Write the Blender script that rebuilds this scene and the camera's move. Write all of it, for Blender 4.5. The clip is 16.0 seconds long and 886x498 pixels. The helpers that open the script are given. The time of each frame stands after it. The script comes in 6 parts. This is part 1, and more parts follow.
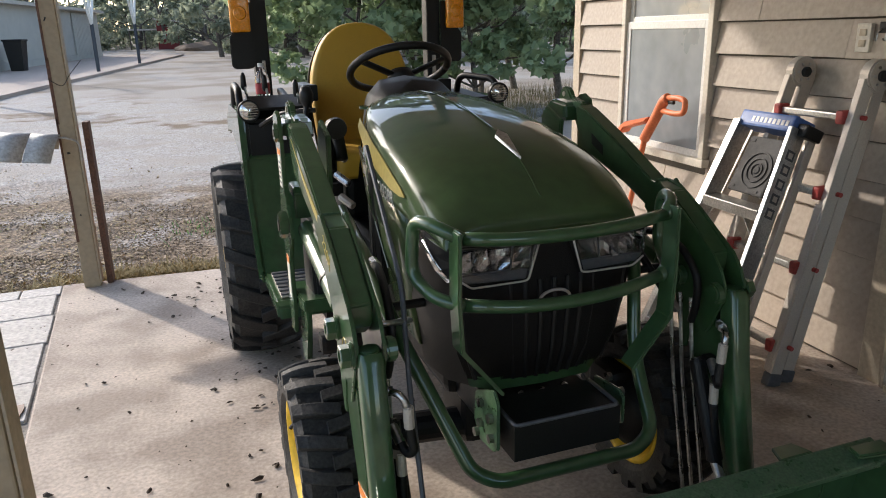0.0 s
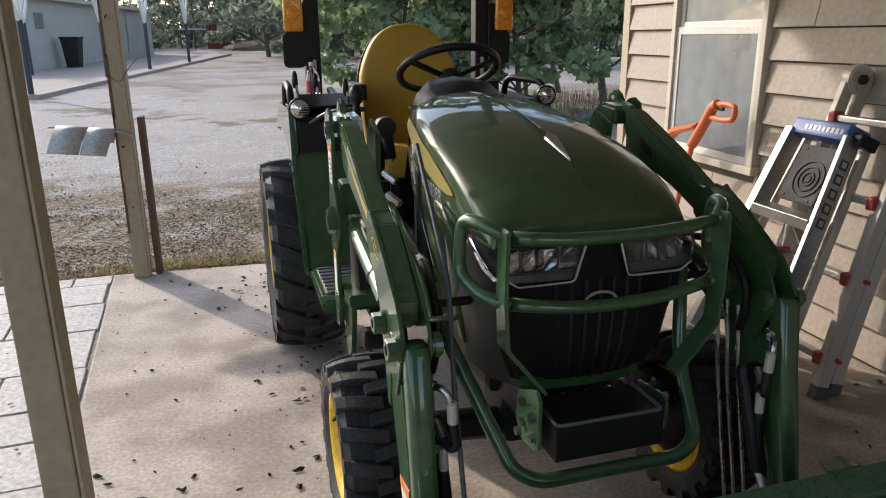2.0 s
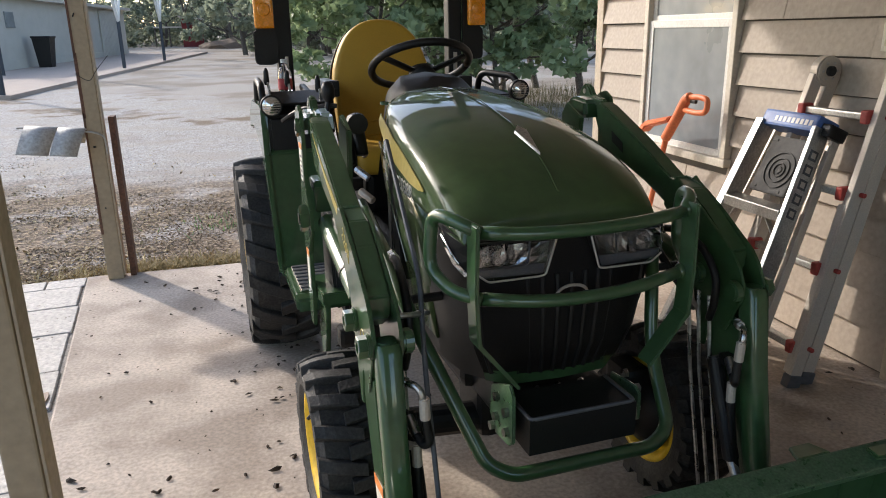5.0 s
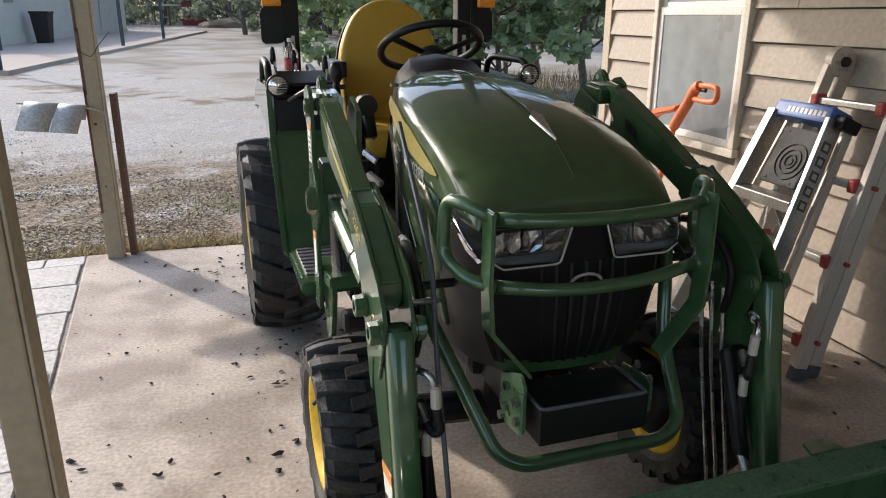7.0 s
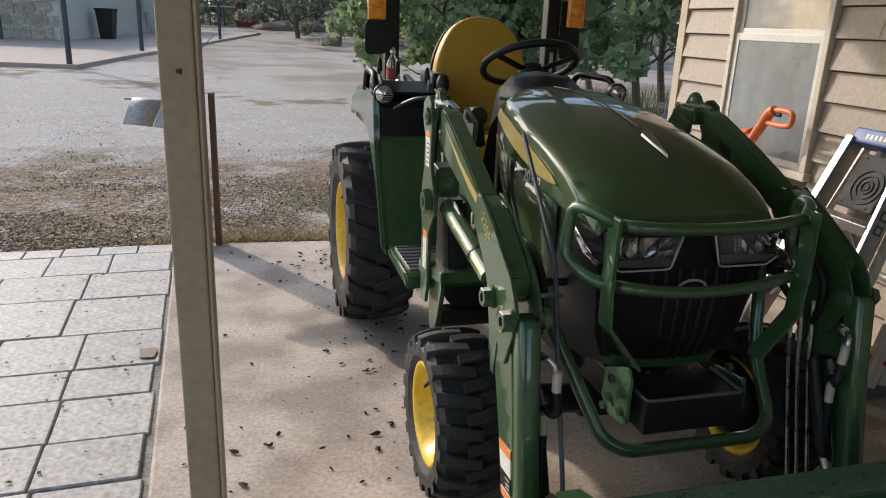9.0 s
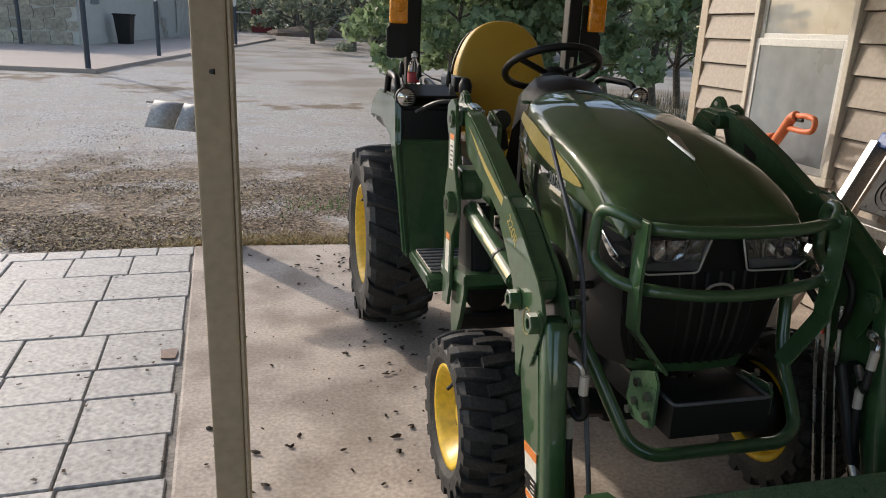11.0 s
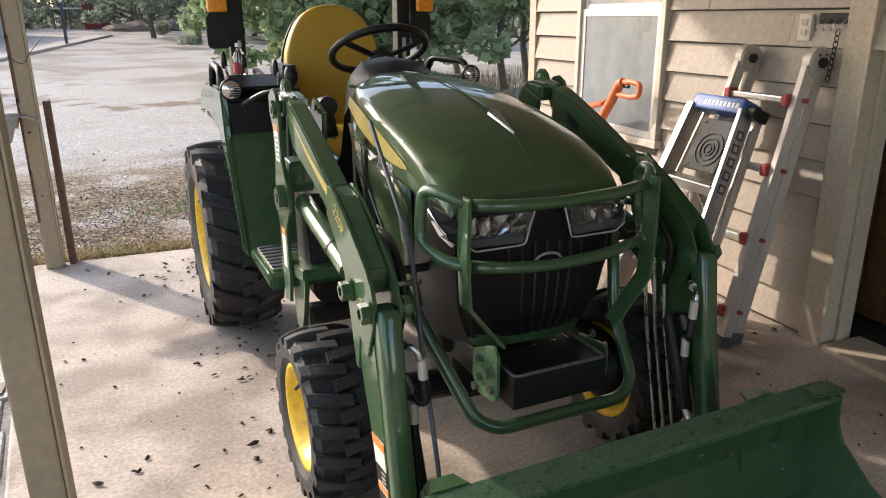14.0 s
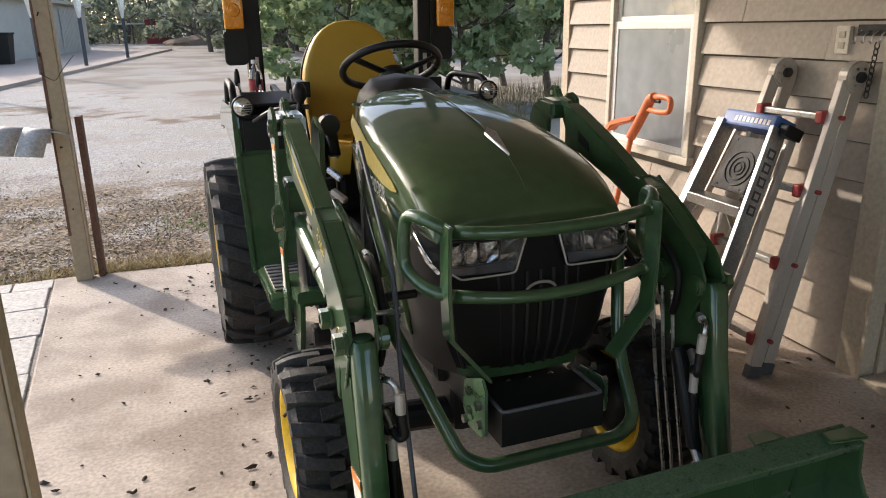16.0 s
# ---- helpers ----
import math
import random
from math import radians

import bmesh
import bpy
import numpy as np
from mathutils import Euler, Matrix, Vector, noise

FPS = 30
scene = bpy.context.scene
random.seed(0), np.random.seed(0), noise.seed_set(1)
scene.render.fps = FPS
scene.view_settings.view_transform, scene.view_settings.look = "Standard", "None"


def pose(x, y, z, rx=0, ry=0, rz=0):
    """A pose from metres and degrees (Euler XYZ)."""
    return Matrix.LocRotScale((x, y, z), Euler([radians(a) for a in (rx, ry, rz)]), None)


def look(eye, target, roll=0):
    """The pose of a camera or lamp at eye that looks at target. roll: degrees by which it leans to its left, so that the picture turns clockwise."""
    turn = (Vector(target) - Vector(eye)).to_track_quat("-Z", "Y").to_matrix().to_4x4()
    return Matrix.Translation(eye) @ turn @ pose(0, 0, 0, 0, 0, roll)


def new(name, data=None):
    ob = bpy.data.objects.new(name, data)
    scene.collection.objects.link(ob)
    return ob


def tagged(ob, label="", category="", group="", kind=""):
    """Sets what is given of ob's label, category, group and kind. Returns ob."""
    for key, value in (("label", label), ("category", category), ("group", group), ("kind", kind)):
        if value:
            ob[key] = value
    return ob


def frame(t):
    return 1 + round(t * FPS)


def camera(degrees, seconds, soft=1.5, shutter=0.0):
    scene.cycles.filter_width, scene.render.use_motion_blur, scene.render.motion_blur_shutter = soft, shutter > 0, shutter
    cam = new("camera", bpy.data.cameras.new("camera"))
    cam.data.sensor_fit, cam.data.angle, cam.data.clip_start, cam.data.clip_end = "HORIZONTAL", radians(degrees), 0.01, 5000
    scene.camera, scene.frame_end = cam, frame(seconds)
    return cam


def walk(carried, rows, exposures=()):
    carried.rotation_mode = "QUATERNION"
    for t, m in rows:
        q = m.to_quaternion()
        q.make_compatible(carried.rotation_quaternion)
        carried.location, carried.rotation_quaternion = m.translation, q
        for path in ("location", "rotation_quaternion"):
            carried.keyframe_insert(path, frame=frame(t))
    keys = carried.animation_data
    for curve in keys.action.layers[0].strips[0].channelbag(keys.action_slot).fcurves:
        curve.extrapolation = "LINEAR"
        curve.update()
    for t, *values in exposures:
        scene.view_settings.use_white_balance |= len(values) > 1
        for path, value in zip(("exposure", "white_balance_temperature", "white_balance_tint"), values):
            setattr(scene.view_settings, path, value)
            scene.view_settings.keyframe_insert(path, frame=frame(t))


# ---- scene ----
cam = camera(63.0, 16.0, soft=1.0)
PATH = [
    (0, (-0.465, 0.493, 1.491), (0.103, 2.322, 0.916), -1.3),
    (0.5, (-0.47, 0.48, 1.491), (0.083, 2.314, 0.917), -1.3),
    (1, (-0.482, 0.484, 1.486), (0.054, 2.324, 0.914), -0.9),
    (1.5, (-0.49, 0.477, 1.485), (0.016, 2.327, 0.917), -0.5),
    (2, (-0.494, 0.48, 1.485), (-0.025, 2.341, 0.919), -0.5),
    (2.5, (-0.472, 0.49, 1.481), (-0.007, 2.349, 0.911), -0.6),
    (3, (-0.458, 0.491, 1.484), (0.037, 2.342, 0.909), -0.9),
    (3.5, (-0.465, 0.48, 1.488), (0.053, 2.323, 0.909), -1.1),
    (4, (-0.466, 0.47, 1.487), (0.055, 2.313, 0.91), -1.2),
    (6.5, (-0.478, 0.509, 1.474), (0.04, 2.353, 0.899), -0.2),
    (7, (-0.496, 0.52, 1.473), (0.026, 2.35, 0.858), 0.2),
    (7.5, (-0.534, 0.506, 1.477), (-0.021, 2.334, 0.85), 0.4),
    (8, (-0.631, 0.458, 1.496), (-0.154, 2.296, 0.869), 0.9),
    (8.5, (-0.725, 0.411, 1.501), (-0.27, 2.259, 0.886), 1.6),
    (9, (-0.775, 0.389, 1.5), (-0.342, 2.249, 0.907), 2.4),
    (9.5, (-0.82, 0.386, 1.496), (-0.441, 2.261, 0.913), 2.6),
    (12, (-0.786, 0.397, 1.488), (-0.306, 2.252, 0.916), 2.2),
    (12.5, (-0.751, 0.388, 1.488), (-0.123, 2.197, 0.91), 1.0),
    (13, (-0.732, 0.391, 1.489), (-0.049, 2.174, 0.893), 0.5),
    (13.5, (-0.713, 0.394, 1.488), (-0.004, 2.163, 0.881), -0.1),
    (14, (-0.677, 0.403, 1.488), (0.046, 2.164, 0.874), -0.3),
    (14.5, (-0.59, 0.427, 1.485), (0.139, 2.182, 0.862), -0.4),
    (15, (-0.523, 0.441, 1.491), (0.147, 2.219, 0.867), -1.0),
    (15.5, (-0.512, 0.427, 1.502), (0.101, 2.239, 0.917), -1.3),
    (16, (-0.488, 0.433, 1.5), (0.108, 2.251, 0.916), -0.8),
]
walk(cam, [(t, look(eye, target, roll)) for t, eye, target, roll in PATH],
     exposures=[(0, 1.35, 6650, 13), (1.5, 1.22, 6650, 13), (4, 1.32, 6650, 13), (7, 1.4, 6650, 13), (9, 1.05, 6750, 13), (9.7, 0.93, 6750, 13), (12, 0.98, 6950, 14), (12.7, 1.45, 6950, 15), (14.5, 1.75, 6950, 15), (16, 1.52, 7000, 15)])

# ---- world, sun, exposure ----
SUN_DIR = Vector((0.46, -0.70, -0.43)).normalized()
world = bpy.data.worlds.new("world")
scene.world = world
world.use_nodes = True
wn = world.node_tree
sky = wn.nodes.new("ShaderNodeTexSky")
sky.sky_type, sky.sun_disc = "NISHITA", False
sky.sun_elevation = math.asin(-SUN_DIR.z)
sky.sun_rotation = math.atan2(-SUN_DIR.x, -SUN_DIR.y)
sky.dust_density, sky.air_density = 1.2, 1.0
wn.nodes["Background"].inputs["Strength"].default_value = 0.15
wn.links.new(sky.outputs[0], wn.nodes["Background"].inputs[0])
sun = new("sun", bpy.data.lights.new("sun", "SUN"))
sun.data.energy, sun.data.angle, sun.data.color = 1.4, radians(1.6), (1.0, 0.95, 0.87)
sun.matrix_world = look((0, 0, 8), Vector((0, 0, 8)) + SUN_DIR)

# ---- materials ----


def material(name, col, rough=0.6, metal=0.0, var=0.15, scale=8.0, bump=0.0, bscale=60.0, col2=None, spread=0.5, fine=None, coat=0.0, rand=0.0, spec=0.5):
    """A surface with two scales of variation: large stains from col to col2, and fine grain."""
    m = bpy.data.materials.new(name)
    m.use_nodes = True
    n, l = m.node_tree.nodes, m.node_tree.links
    b = n["Principled BSDF"]
    co = n.new("ShaderNodeTexCoord")
    big, small = n.new("ShaderNodeTexNoise"), n.new("ShaderNodeTexNoise")
    big.inputs["Scale"].default_value, big.inputs["Detail"].default_value = scale, 5
    small.inputs["Scale"].default_value, small.inputs["Detail"].default_value = fine or bscale, 6
    l.new(co.outputs["Object"], big.inputs["Vector"])
    l.new(co.outputs["Object"], small.inputs["Vector"])
    ramp = n.new("ShaderNodeValToRGB")
    c2 = col2 or [c * (1 - var) for c in col]
    ramp.color_ramp.elements[0].position, ramp.color_ramp.elements[1].position = 0.5 - spread / 2, 0.5 + spread / 2
    ramp.color_ramp.elements[0].color, ramp.color_ramp.elements[1].color = (*c2, 1), (*col, 1)
    l.new(big.outputs["Fac"], ramp.inputs["Fac"])
    mix = n.new("ShaderNodeMix")
    mix.data_type, mix.blend_type = "RGBA", "MULTIPLY"
    mix.inputs["Factor"].default_value = 1.0
    grain = n.new("ShaderNodeMapRange")
    grain.inputs["From Min"].default_value, grain.inputs["From Max"].default_value = 0.3, 0.7
    grain.inputs["To Min"].default_value, grain.inputs["To Max"].default_value = 1 - var * 1.6, 1 + var * 0.5
    l.new(small.outputs["Fac"], grain.inputs["Value"])
    l.new(ramp.outputs["Color"], mix.inputs["A"])
    l.new(grain.outputs["Result"], mix.inputs["B"])
    last = mix.outputs["Result"]
    if rand:
        info, mr = n.new("ShaderNodeObjectInfo"), n.new("ShaderNodeMapRange")
        mr.inputs["To Min"].default_value, mr.inputs["To Max"].default_value = 1 - rand, 1 + rand * 0.4
        l.new(info.outputs["Random"], mr.inputs["Value"])
        mx = n.new("ShaderNodeMix")
        mx.data_type, mx.blend_type = "RGBA", "MULTIPLY"
        mx.inputs["Factor"].default_value = 1.0
        l.new(last, mx.inputs["A"])
        l.new(mr.outputs["Result"], mx.inputs["B"])
        last = mx.outputs["Result"]
    l.new(last, b.inputs["Base Color"])
    b.inputs["Roughness"].default_value, b.inputs["Metallic"].default_value = rough, metal
    b.inputs["Coat Weight"].default_value, b.inputs["Specular IOR Level"].default_value = coat, spec
    rr = n.new("ShaderNodeMapRange")
    rr.inputs["To Min"].default_value, rr.inputs["To Max"].default_value = max(0.02, rough - 0.12), min(1, rough + 0.14)
    l.new(big.outputs["Fac"], rr.inputs["Value"])
    l.new(rr.outputs["Result"], b.inputs["Roughness"])
    if bump:
        bn = n.new("ShaderNodeBump")
        bn.inputs["Strength"].default_value, bn.inputs["Distance"].default_value = min(1, bump), 0.004
        l.new(small.outputs["Fac"], bn.inputs["Height"])
        l.new(bn.outputs["Normal"], b.inputs["Normal"])
    return m


M_GREEN = material("green_paint", (0.030, 0.086, 0.029), 0.32, var=0.14, scale=4, bscale=30, col2=(0.044, 0.092, 0.040), coat=1.0, spec=0.3)
M_HOOD = material("hood_paint", (0.044, 0.088, 0.026), 0.42, var=0.10, scale=3, bscale=24, col2=(0.058, 0.090, 0.036), coat=0.8, spec=0.2)
M_YELLOW = material("yellow_paint", (0.75, 0.47, 0.02), 0.42, var=0.15, scale=6, bscale=40)
M_SEAT = material("yellow_vinyl", (0.56, 0.33, 0.03), 0.5, var=0.1, scale=5, bump=0.2, bscale=300)
M_RUBBER = material("tyre_rubber", (0.016, 0.0155, 0.015), 0.65, var=0.45, scale=14, bump=0.5, bscale=110, col2=(0.042, 0.039, 0.035), spread=0.35)
M_BLACK = material("black_plastic", (0.007, 0.007, 0.0075), 0.45, var=0.3, scale=7, bump=0.15, bscale=220, col2=(0.010, 0.0095, 0.009), spec=0.35)
M_CHEEK = material("dusty_black_plastic", (0.015, 0.0132, 0.0118), 0.42, var=0.3, scale=6, bump=0.1, bscale=200, col2=(0.020, 0.018, 0.017))
M_GRILLE = material("black_mesh_plastic", (0.007, 0.0063, 0.0058), 0.6, var=0.3, scale=6, bump=0.5, bscale=400, col2=(0.010, 0.008, 0.007), spec=0.2)
M_STEEL = material("bright_steel", (0.55, 0.55, 0.54), 0.28, 1.0, var=0.2, scale=12, bscale=90)
M_ALU = material("brushed_aluminium", (0.62, 0.62, 0.60), 0.38, 1.0, var=0.2, scale=6, bscale=120, bump=0.1)
M_ALU_DULL = material("dull_aluminium", (0.54, 0.485, 0.42), 0.45, 0.3, var=0.07, scale=5, bscale=160, bump=0.05)
M_CHROME = material("reflector_chrome", (0.9, 0.9, 0.9), 0.10, 1.0, var=0.1, scale=30)
M_REFLECT = material("lamp_reflector", (0.42, 0.42, 0.42), 0.12, 1.0, var=0.3, scale=40, bscale=120)
M_AMBER = material("amber_plastic", (0.95, 0.33, 0.01), 0.25, var=0.15, scale=40, bscale=150, bump=0.4, coat=0.5)
M_ORANGE = material("orange_plastic", (0.80, 0.20, 0.07), 0.5, var=0.12, scale=9, bscale=80)
# paler green holds both scuffs and the sheen of lit faces
M_SCUFF_SHEEN = material("scuff_sheen_green", (0.085, 0.15, 0.085), 0.3, var=0.25, scale=40, bscale=160, col2=(0.060, 0.13, 0.062), spread=0.2, coat=0.4)
M_RED = material("red_plastic", (0.42, 0.05, 0.04), 0.5, var=0.2, scale=20)
M_BLUE = material("blue_plastic", (0.06, 0.14, 0.38), 0.5, var=0.15, scale=14, bscale=90)
M_WHITE = material("white_paint", (0.72, 0.71, 0.67), 0.5, var=0.1, scale=6, bscale=70)
M_SIDING = material("beige_siding_paint", (0.40, 0.335, 0.272), 0.6, var=0.1, scale=1.6, bscale=45, bump=0.18, col2=(0.36, 0.30, 0.24), rand=0.06)
M_TRIM = material("beige_trim_paint", (0.50, 0.415, 0.30), 0.6, var=0.12, scale=3, bscale=50, bump=0.2, col2=(0.43, 0.35, 0.26))
M_POST = material("weathered_post_paint", (0.38, 0.295, 0.19), 0.7, var=0.10, scale=3, bscale=40, bump=0.15, col2=(0.31, 0.235, 0.15), spread=0.4)
M_REDWOOD = material("red_brown_board", (0.16, 0.075, 0.045), 0.75, var=0.25, scale=9, bscale=70, bump=0.4)
M_WOOD = material("stained_shelf_wood", (0.20, 0.09, 0.035), 0.55, var=0.3, scale=7, bscale=50, bump=0.2)
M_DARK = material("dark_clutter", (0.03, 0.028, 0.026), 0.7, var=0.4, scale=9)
# dark colour stands in for shade behind the siding
M_SHADE_WALL = material("shade_wall", (0.10, 0.085, 0.065), 0.8, var=0.1)
M_CONCRETE = material("worn_concrete", (0.56, 0.475, 0.395), 0.82, var=0.20, scale=2.3, bscale=75, bump=0.35, col2=(0.335, 0.270, 0.215), spread=0.20, fine=62)
M_PAVER = material("stone_pavers", (0.52, 0.49, 0.45), 0.62, var=0.28, scale=7, bscale=38, bump=0.7, col2=(0.36, 0.335, 0.30), spread=0.4, rand=0.10)
M_GROUT = material("paver_bed", (0.36, 0.325, 0.28), 0.95, var=0.3, scale=12, bump=0.5)
M_LEAFLIT = material("dry_leaf", (0.085, 0.055, 0.032), 0.85, var=0.4, scale=30, rand=0.4)
M_STONE = material("field_stone", (0.30, 0.285, 0.26), 0.85, var=0.3, scale=7, bump=0.6, bscale=30, rand=0.2)
M_BARK = material("bark", (0.16, 0.135, 0.11), 0.9, var=0.4, scale=8, bump=0.9, bscale=30)
M_STUCCO = material("pale_stucco", (0.50, 0.49, 0.44), 0.9, var=0.12, scale=2, bump=0.3)
M_TIN = material("galvanised_sheet", (0.48, 0.47, 0.44), 0.42, 0.7, var=0.2, scale=9, bscale=60)
M_SHEET = material("weathered_sheet", (0.50, 0.485, 0.46), 0.6, 0.25, var=0.2, scale=14, bscale=70, bump=0.15, col2=(0.38, 0.36, 0.335))
M_ROOF = material("roof_board", (0.60, 0.55, 0.48), 0.85, var=0.2, scale=4)
M_DECAL = material("decal_white", (0.70, 0.67, 0.58), 0.5, var=0.1)
M_DECAL_OR = material("decal_orange", (0.75, 0.22, 0.04), 0.5, var=0.1)
M_GOLD = material("decal_yellow", (0.46, 0.36, 0.10), 0.35, var=0.1)
# armrest grey with the sky's bluish reflection mixed into the colour
M_ARMREST = material("vinyl_sky_sheen", (0.16, 0.18, 0.21), 0.4, var=0.12)
M_GREYBAG = material("grey_vinyl", (0.085, 0.09, 0.10), 0.5, var=0.15)
M_BOTTLERED = material("bottle_label_red", (0.5, 0.04, 0.05), 0.4, var=0.1)
M_STRAWTUFT = material("pale_straw", (0.52, 0.40, 0.18), 0.85, var=0.3, scale=20, col2=(0.34, 0.25, 0.11))
M_GRASS = material("dry_grass", (0.25, 0.20, 0.10), 0.9, var=0.4, scale=5, col2=(0.13, 0.13, 0.06))


def leaf_material(name, a, b):
    """Leaves that differ from one another, and let some light through."""
    m = bpy.data.materials.new(name)
    m.use_nodes = True
    n, l = m.node_tree.nodes, m.node_tree.links
    p = n["Principled BSDF"]
    geo, ramp = n.new("ShaderNodeNewGeometry"), n.new("ShaderNodeValToRGB")
    ramp.color_ramp.elements[0].color, ramp.color_ramp.elements[1].color = (*a, 1), (*b, 1)
    l.new(geo.outputs["Random Per Island"], ramp.inputs["Fac"])
    l.new(ramp.outputs["Color"], p.inputs["Base Color"])
    p.inputs["Roughness"].default_value = 0.55
    tr, mx = n.new("ShaderNodeBsdfTranslucent"), n.new("ShaderNodeMixShader")
    l.new(ramp.outputs["Color"], tr.inputs["Color"])
    mx.inputs["Fac"].default_value = 0.5
    l.new(p.outputs[0], mx.inputs[1])
    l.new(tr.outputs[0], mx.inputs[2])
    l.new(mx.outputs[0], n["Material Output"].inputs["Surface"])
    return m


M_LEAF = leaf_material("fig_leaves", (0.13, 0.185, 0.085), (0.31, 0.39, 0.21))
M_LEAF_D = leaf_material("oak_leaves", (0.15, 0.175, 0.115), (0.34, 0.37, 0.26))
M_LEAF_Y = leaf_material("yellow_flowers", (0.45, 0.38, 0.04), (0.30, 0.32, 0.05))
M_LEAF_B = leaf_material("bright_fern_leaves", (0.08, 0.17, 0.05), (0.17, 0.30, 0.10))


def glass(name, tint=(0.9, 0.93, 0.95), rough=0.03):
    m = bpy.data.materials.new(name)
    m.use_nodes = True
    b = m.node_tree.nodes["Principled BSDF"]
    b.inputs["Base Color"].default_value = (*tint, 1)
    b.inputs["Transmission Weight"].default_value, b.inputs["Roughness"].default_value, b.inputs["IOR"].default_value = 1.0, rough, 1.45
    return m


M_GLASS = glass("clear_lens")
M_BOTTLE = glass("clear_bottle_plastic", (0.92, 0.93, 0.95))
M_PANE = material("dusty_screened_glass", (0.23, 0.26, 0.275), 0.3, var=0.12, scale=2.2, bscale=9, col2=(0.17, 0.195, 0.21), coat=0.6)


def ground_material():
    """Gravel drive with brown leaf litter by the slab; the zones follow the plan."""
    m = bpy.data.materials.new("gravel_and_litter")
    m.use_nodes = True
    n, l = m.node_tree.nodes, m.node_tree.links
    b = n["Principled BSDF"]
    co = n.new("ShaderNodeTexCoord")
    sep = n.new("ShaderNodeSeparateXYZ")
    l.new(co.outputs["Object"], sep.inputs[0])

    def noise_of(scale, detail=6):
        t = n.new("ShaderNodeTexNoise")
        t.inputs["Scale"].default_value, t.inputs["Detail"].default_value = scale, detail
        l.new(co.outputs["Object"], t.inputs["Vector"])
        return t.outputs["Fac"]

    def math_of(op, a, c):
        t = n.new("ShaderNodeMath")
        t.operation = op
        for i, v in enumerate((a, c)):
            if isinstance(v, (int, float)):
                t.inputs[i].default_value = v
            else:
                l.new(v, t.inputs[i])
        return t.outputs[0]

    def step(v, lo, hi):
        t = n.new("ShaderNodeMapRange")
        t.inputs["From Min"].default_value, t.inputs["From Max"].default_value = lo, hi
        l.new(v, t.inputs["Value"])
        return t.outputs["Result"]

    def blend(f, a, c):
        t = n.new("ShaderNodeMix")
        t.data_type = "RGBA"
        l.new(f, t.inputs["Factor"])
        for key, v in (("A", a), ("B", c)):
            if isinstance(v, tuple):
                t.inputs[key].default_value = (*v, 1)
            else:
                l.new(v, t.inputs[key])
        return t.outputs["Result"]

    vor = n.new("ShaderNodeTexVoronoi")
    vor.inputs["Scale"].default_value = 34
    l.new(co.outputs["Object"], vor.inputs["Vector"])
    vr = n.new("ShaderNodeRGBToBW")
    l.new(vor.outputs["Color"], vr.inputs[0])
    fine = noise_of(14)
    gravel = blend(step(vr.outputs[0], 0.2, 0.9), (0.30, 0.272, 0.24), (0.48, 0.45, 0.41))
    gravel = blend(step(noise_of(1.3), 0.45, 0.7), gravel, (0.37, 0.325, 0.27))
    patch = math_of("MULTIPLY", step(sep.outputs["Y"], 11.5, 14.0), step(math_of("ADD", noise_of(0.33), math_of("MULTIPLY", noise_of(2.2), 0.35)), 0.70, 0.78))
    gravel = blend(patch, gravel, (0.19, 0.14, 0.09))
    litter = blend(step(vr.outputs[0], 0.25, 0.85), (0.10, 0.066, 0.039), (0.32, 0.235, 0.15))
    litter = blend(step(fine, 0.5, 0.66), litter, (0.12, 0.085, 0.055))
    litter = blend(step(noise_of(1.5), 0.50, 0.64), litter, blend(step(vr.outputs[0], 0.2, 0.9), (0.24, 0.20, 0.165), (0.44, 0.40, 0.35)))
    wob = math_of("ADD", math_of("MULTIPLY", noise_of(0.45), 3.0), math_of("MULTIPLY", noise_of(2.5), 0.9))
    near = step(math_of("ADD", sep.outputs["Y"], wob), 10.5, 11.5)
    far = step(math_of("ADD", math_of("ADD", sep.outputs["Y"], math_of("MULTIPLY", sep.outputs["X"], 1.4)), math_of("MULTIPLY", wob, 2.0)), 19.5, 22.0)
    far2 = blend(step(noise_of(0.4), 0.45, 0.6), (0.36, 0.32, 0.27), (0.25, 0.205, 0.155))
    col = blend(near, litter, gravel)
    col = blend(far, col, far2)
    l.new(col, b.inputs["Base Color"])
    b.inputs["Roughness"].default_value = 0.95
    bn = n.new("ShaderNodeBump")
    bn.inputs["Strength"].default_value, bn.inputs["Distance"].default_value = 0.9, 0.015
    l.new(vor.outputs["Distance"], bn.inputs["Height"])
    l.new(bn.outputs["Normal"], b.inputs["Normal"])
    return m


M_GROUND = ground_material()

# ---- mesh helpers ----


def part(name, bm, mat, parent=None, label="", smooth=False):
    """Links a bmesh as one mesh object under a thing or a part."""
    me = bpy.data.meshes.new(name)
    bmesh.ops.recalc_face_normals(bm, faces=bm.faces)
    if smooth:
        for f in bm.faces:
            f.smooth = True
    bm.to_mesh(me)
    bm.free()
    me.materials.append(mat)
    ob = new(name, me)
    if parent:
        ob.parent = parent
    if label:
        ob["label"] = label
    return ob


def thing(name, m, label, category, group="", kind=""):
    ob = new(name)
    ob.empty_display_size = 0.1
    ob.matrix_world = m
    return tagged(ob, label, category, group, kind)


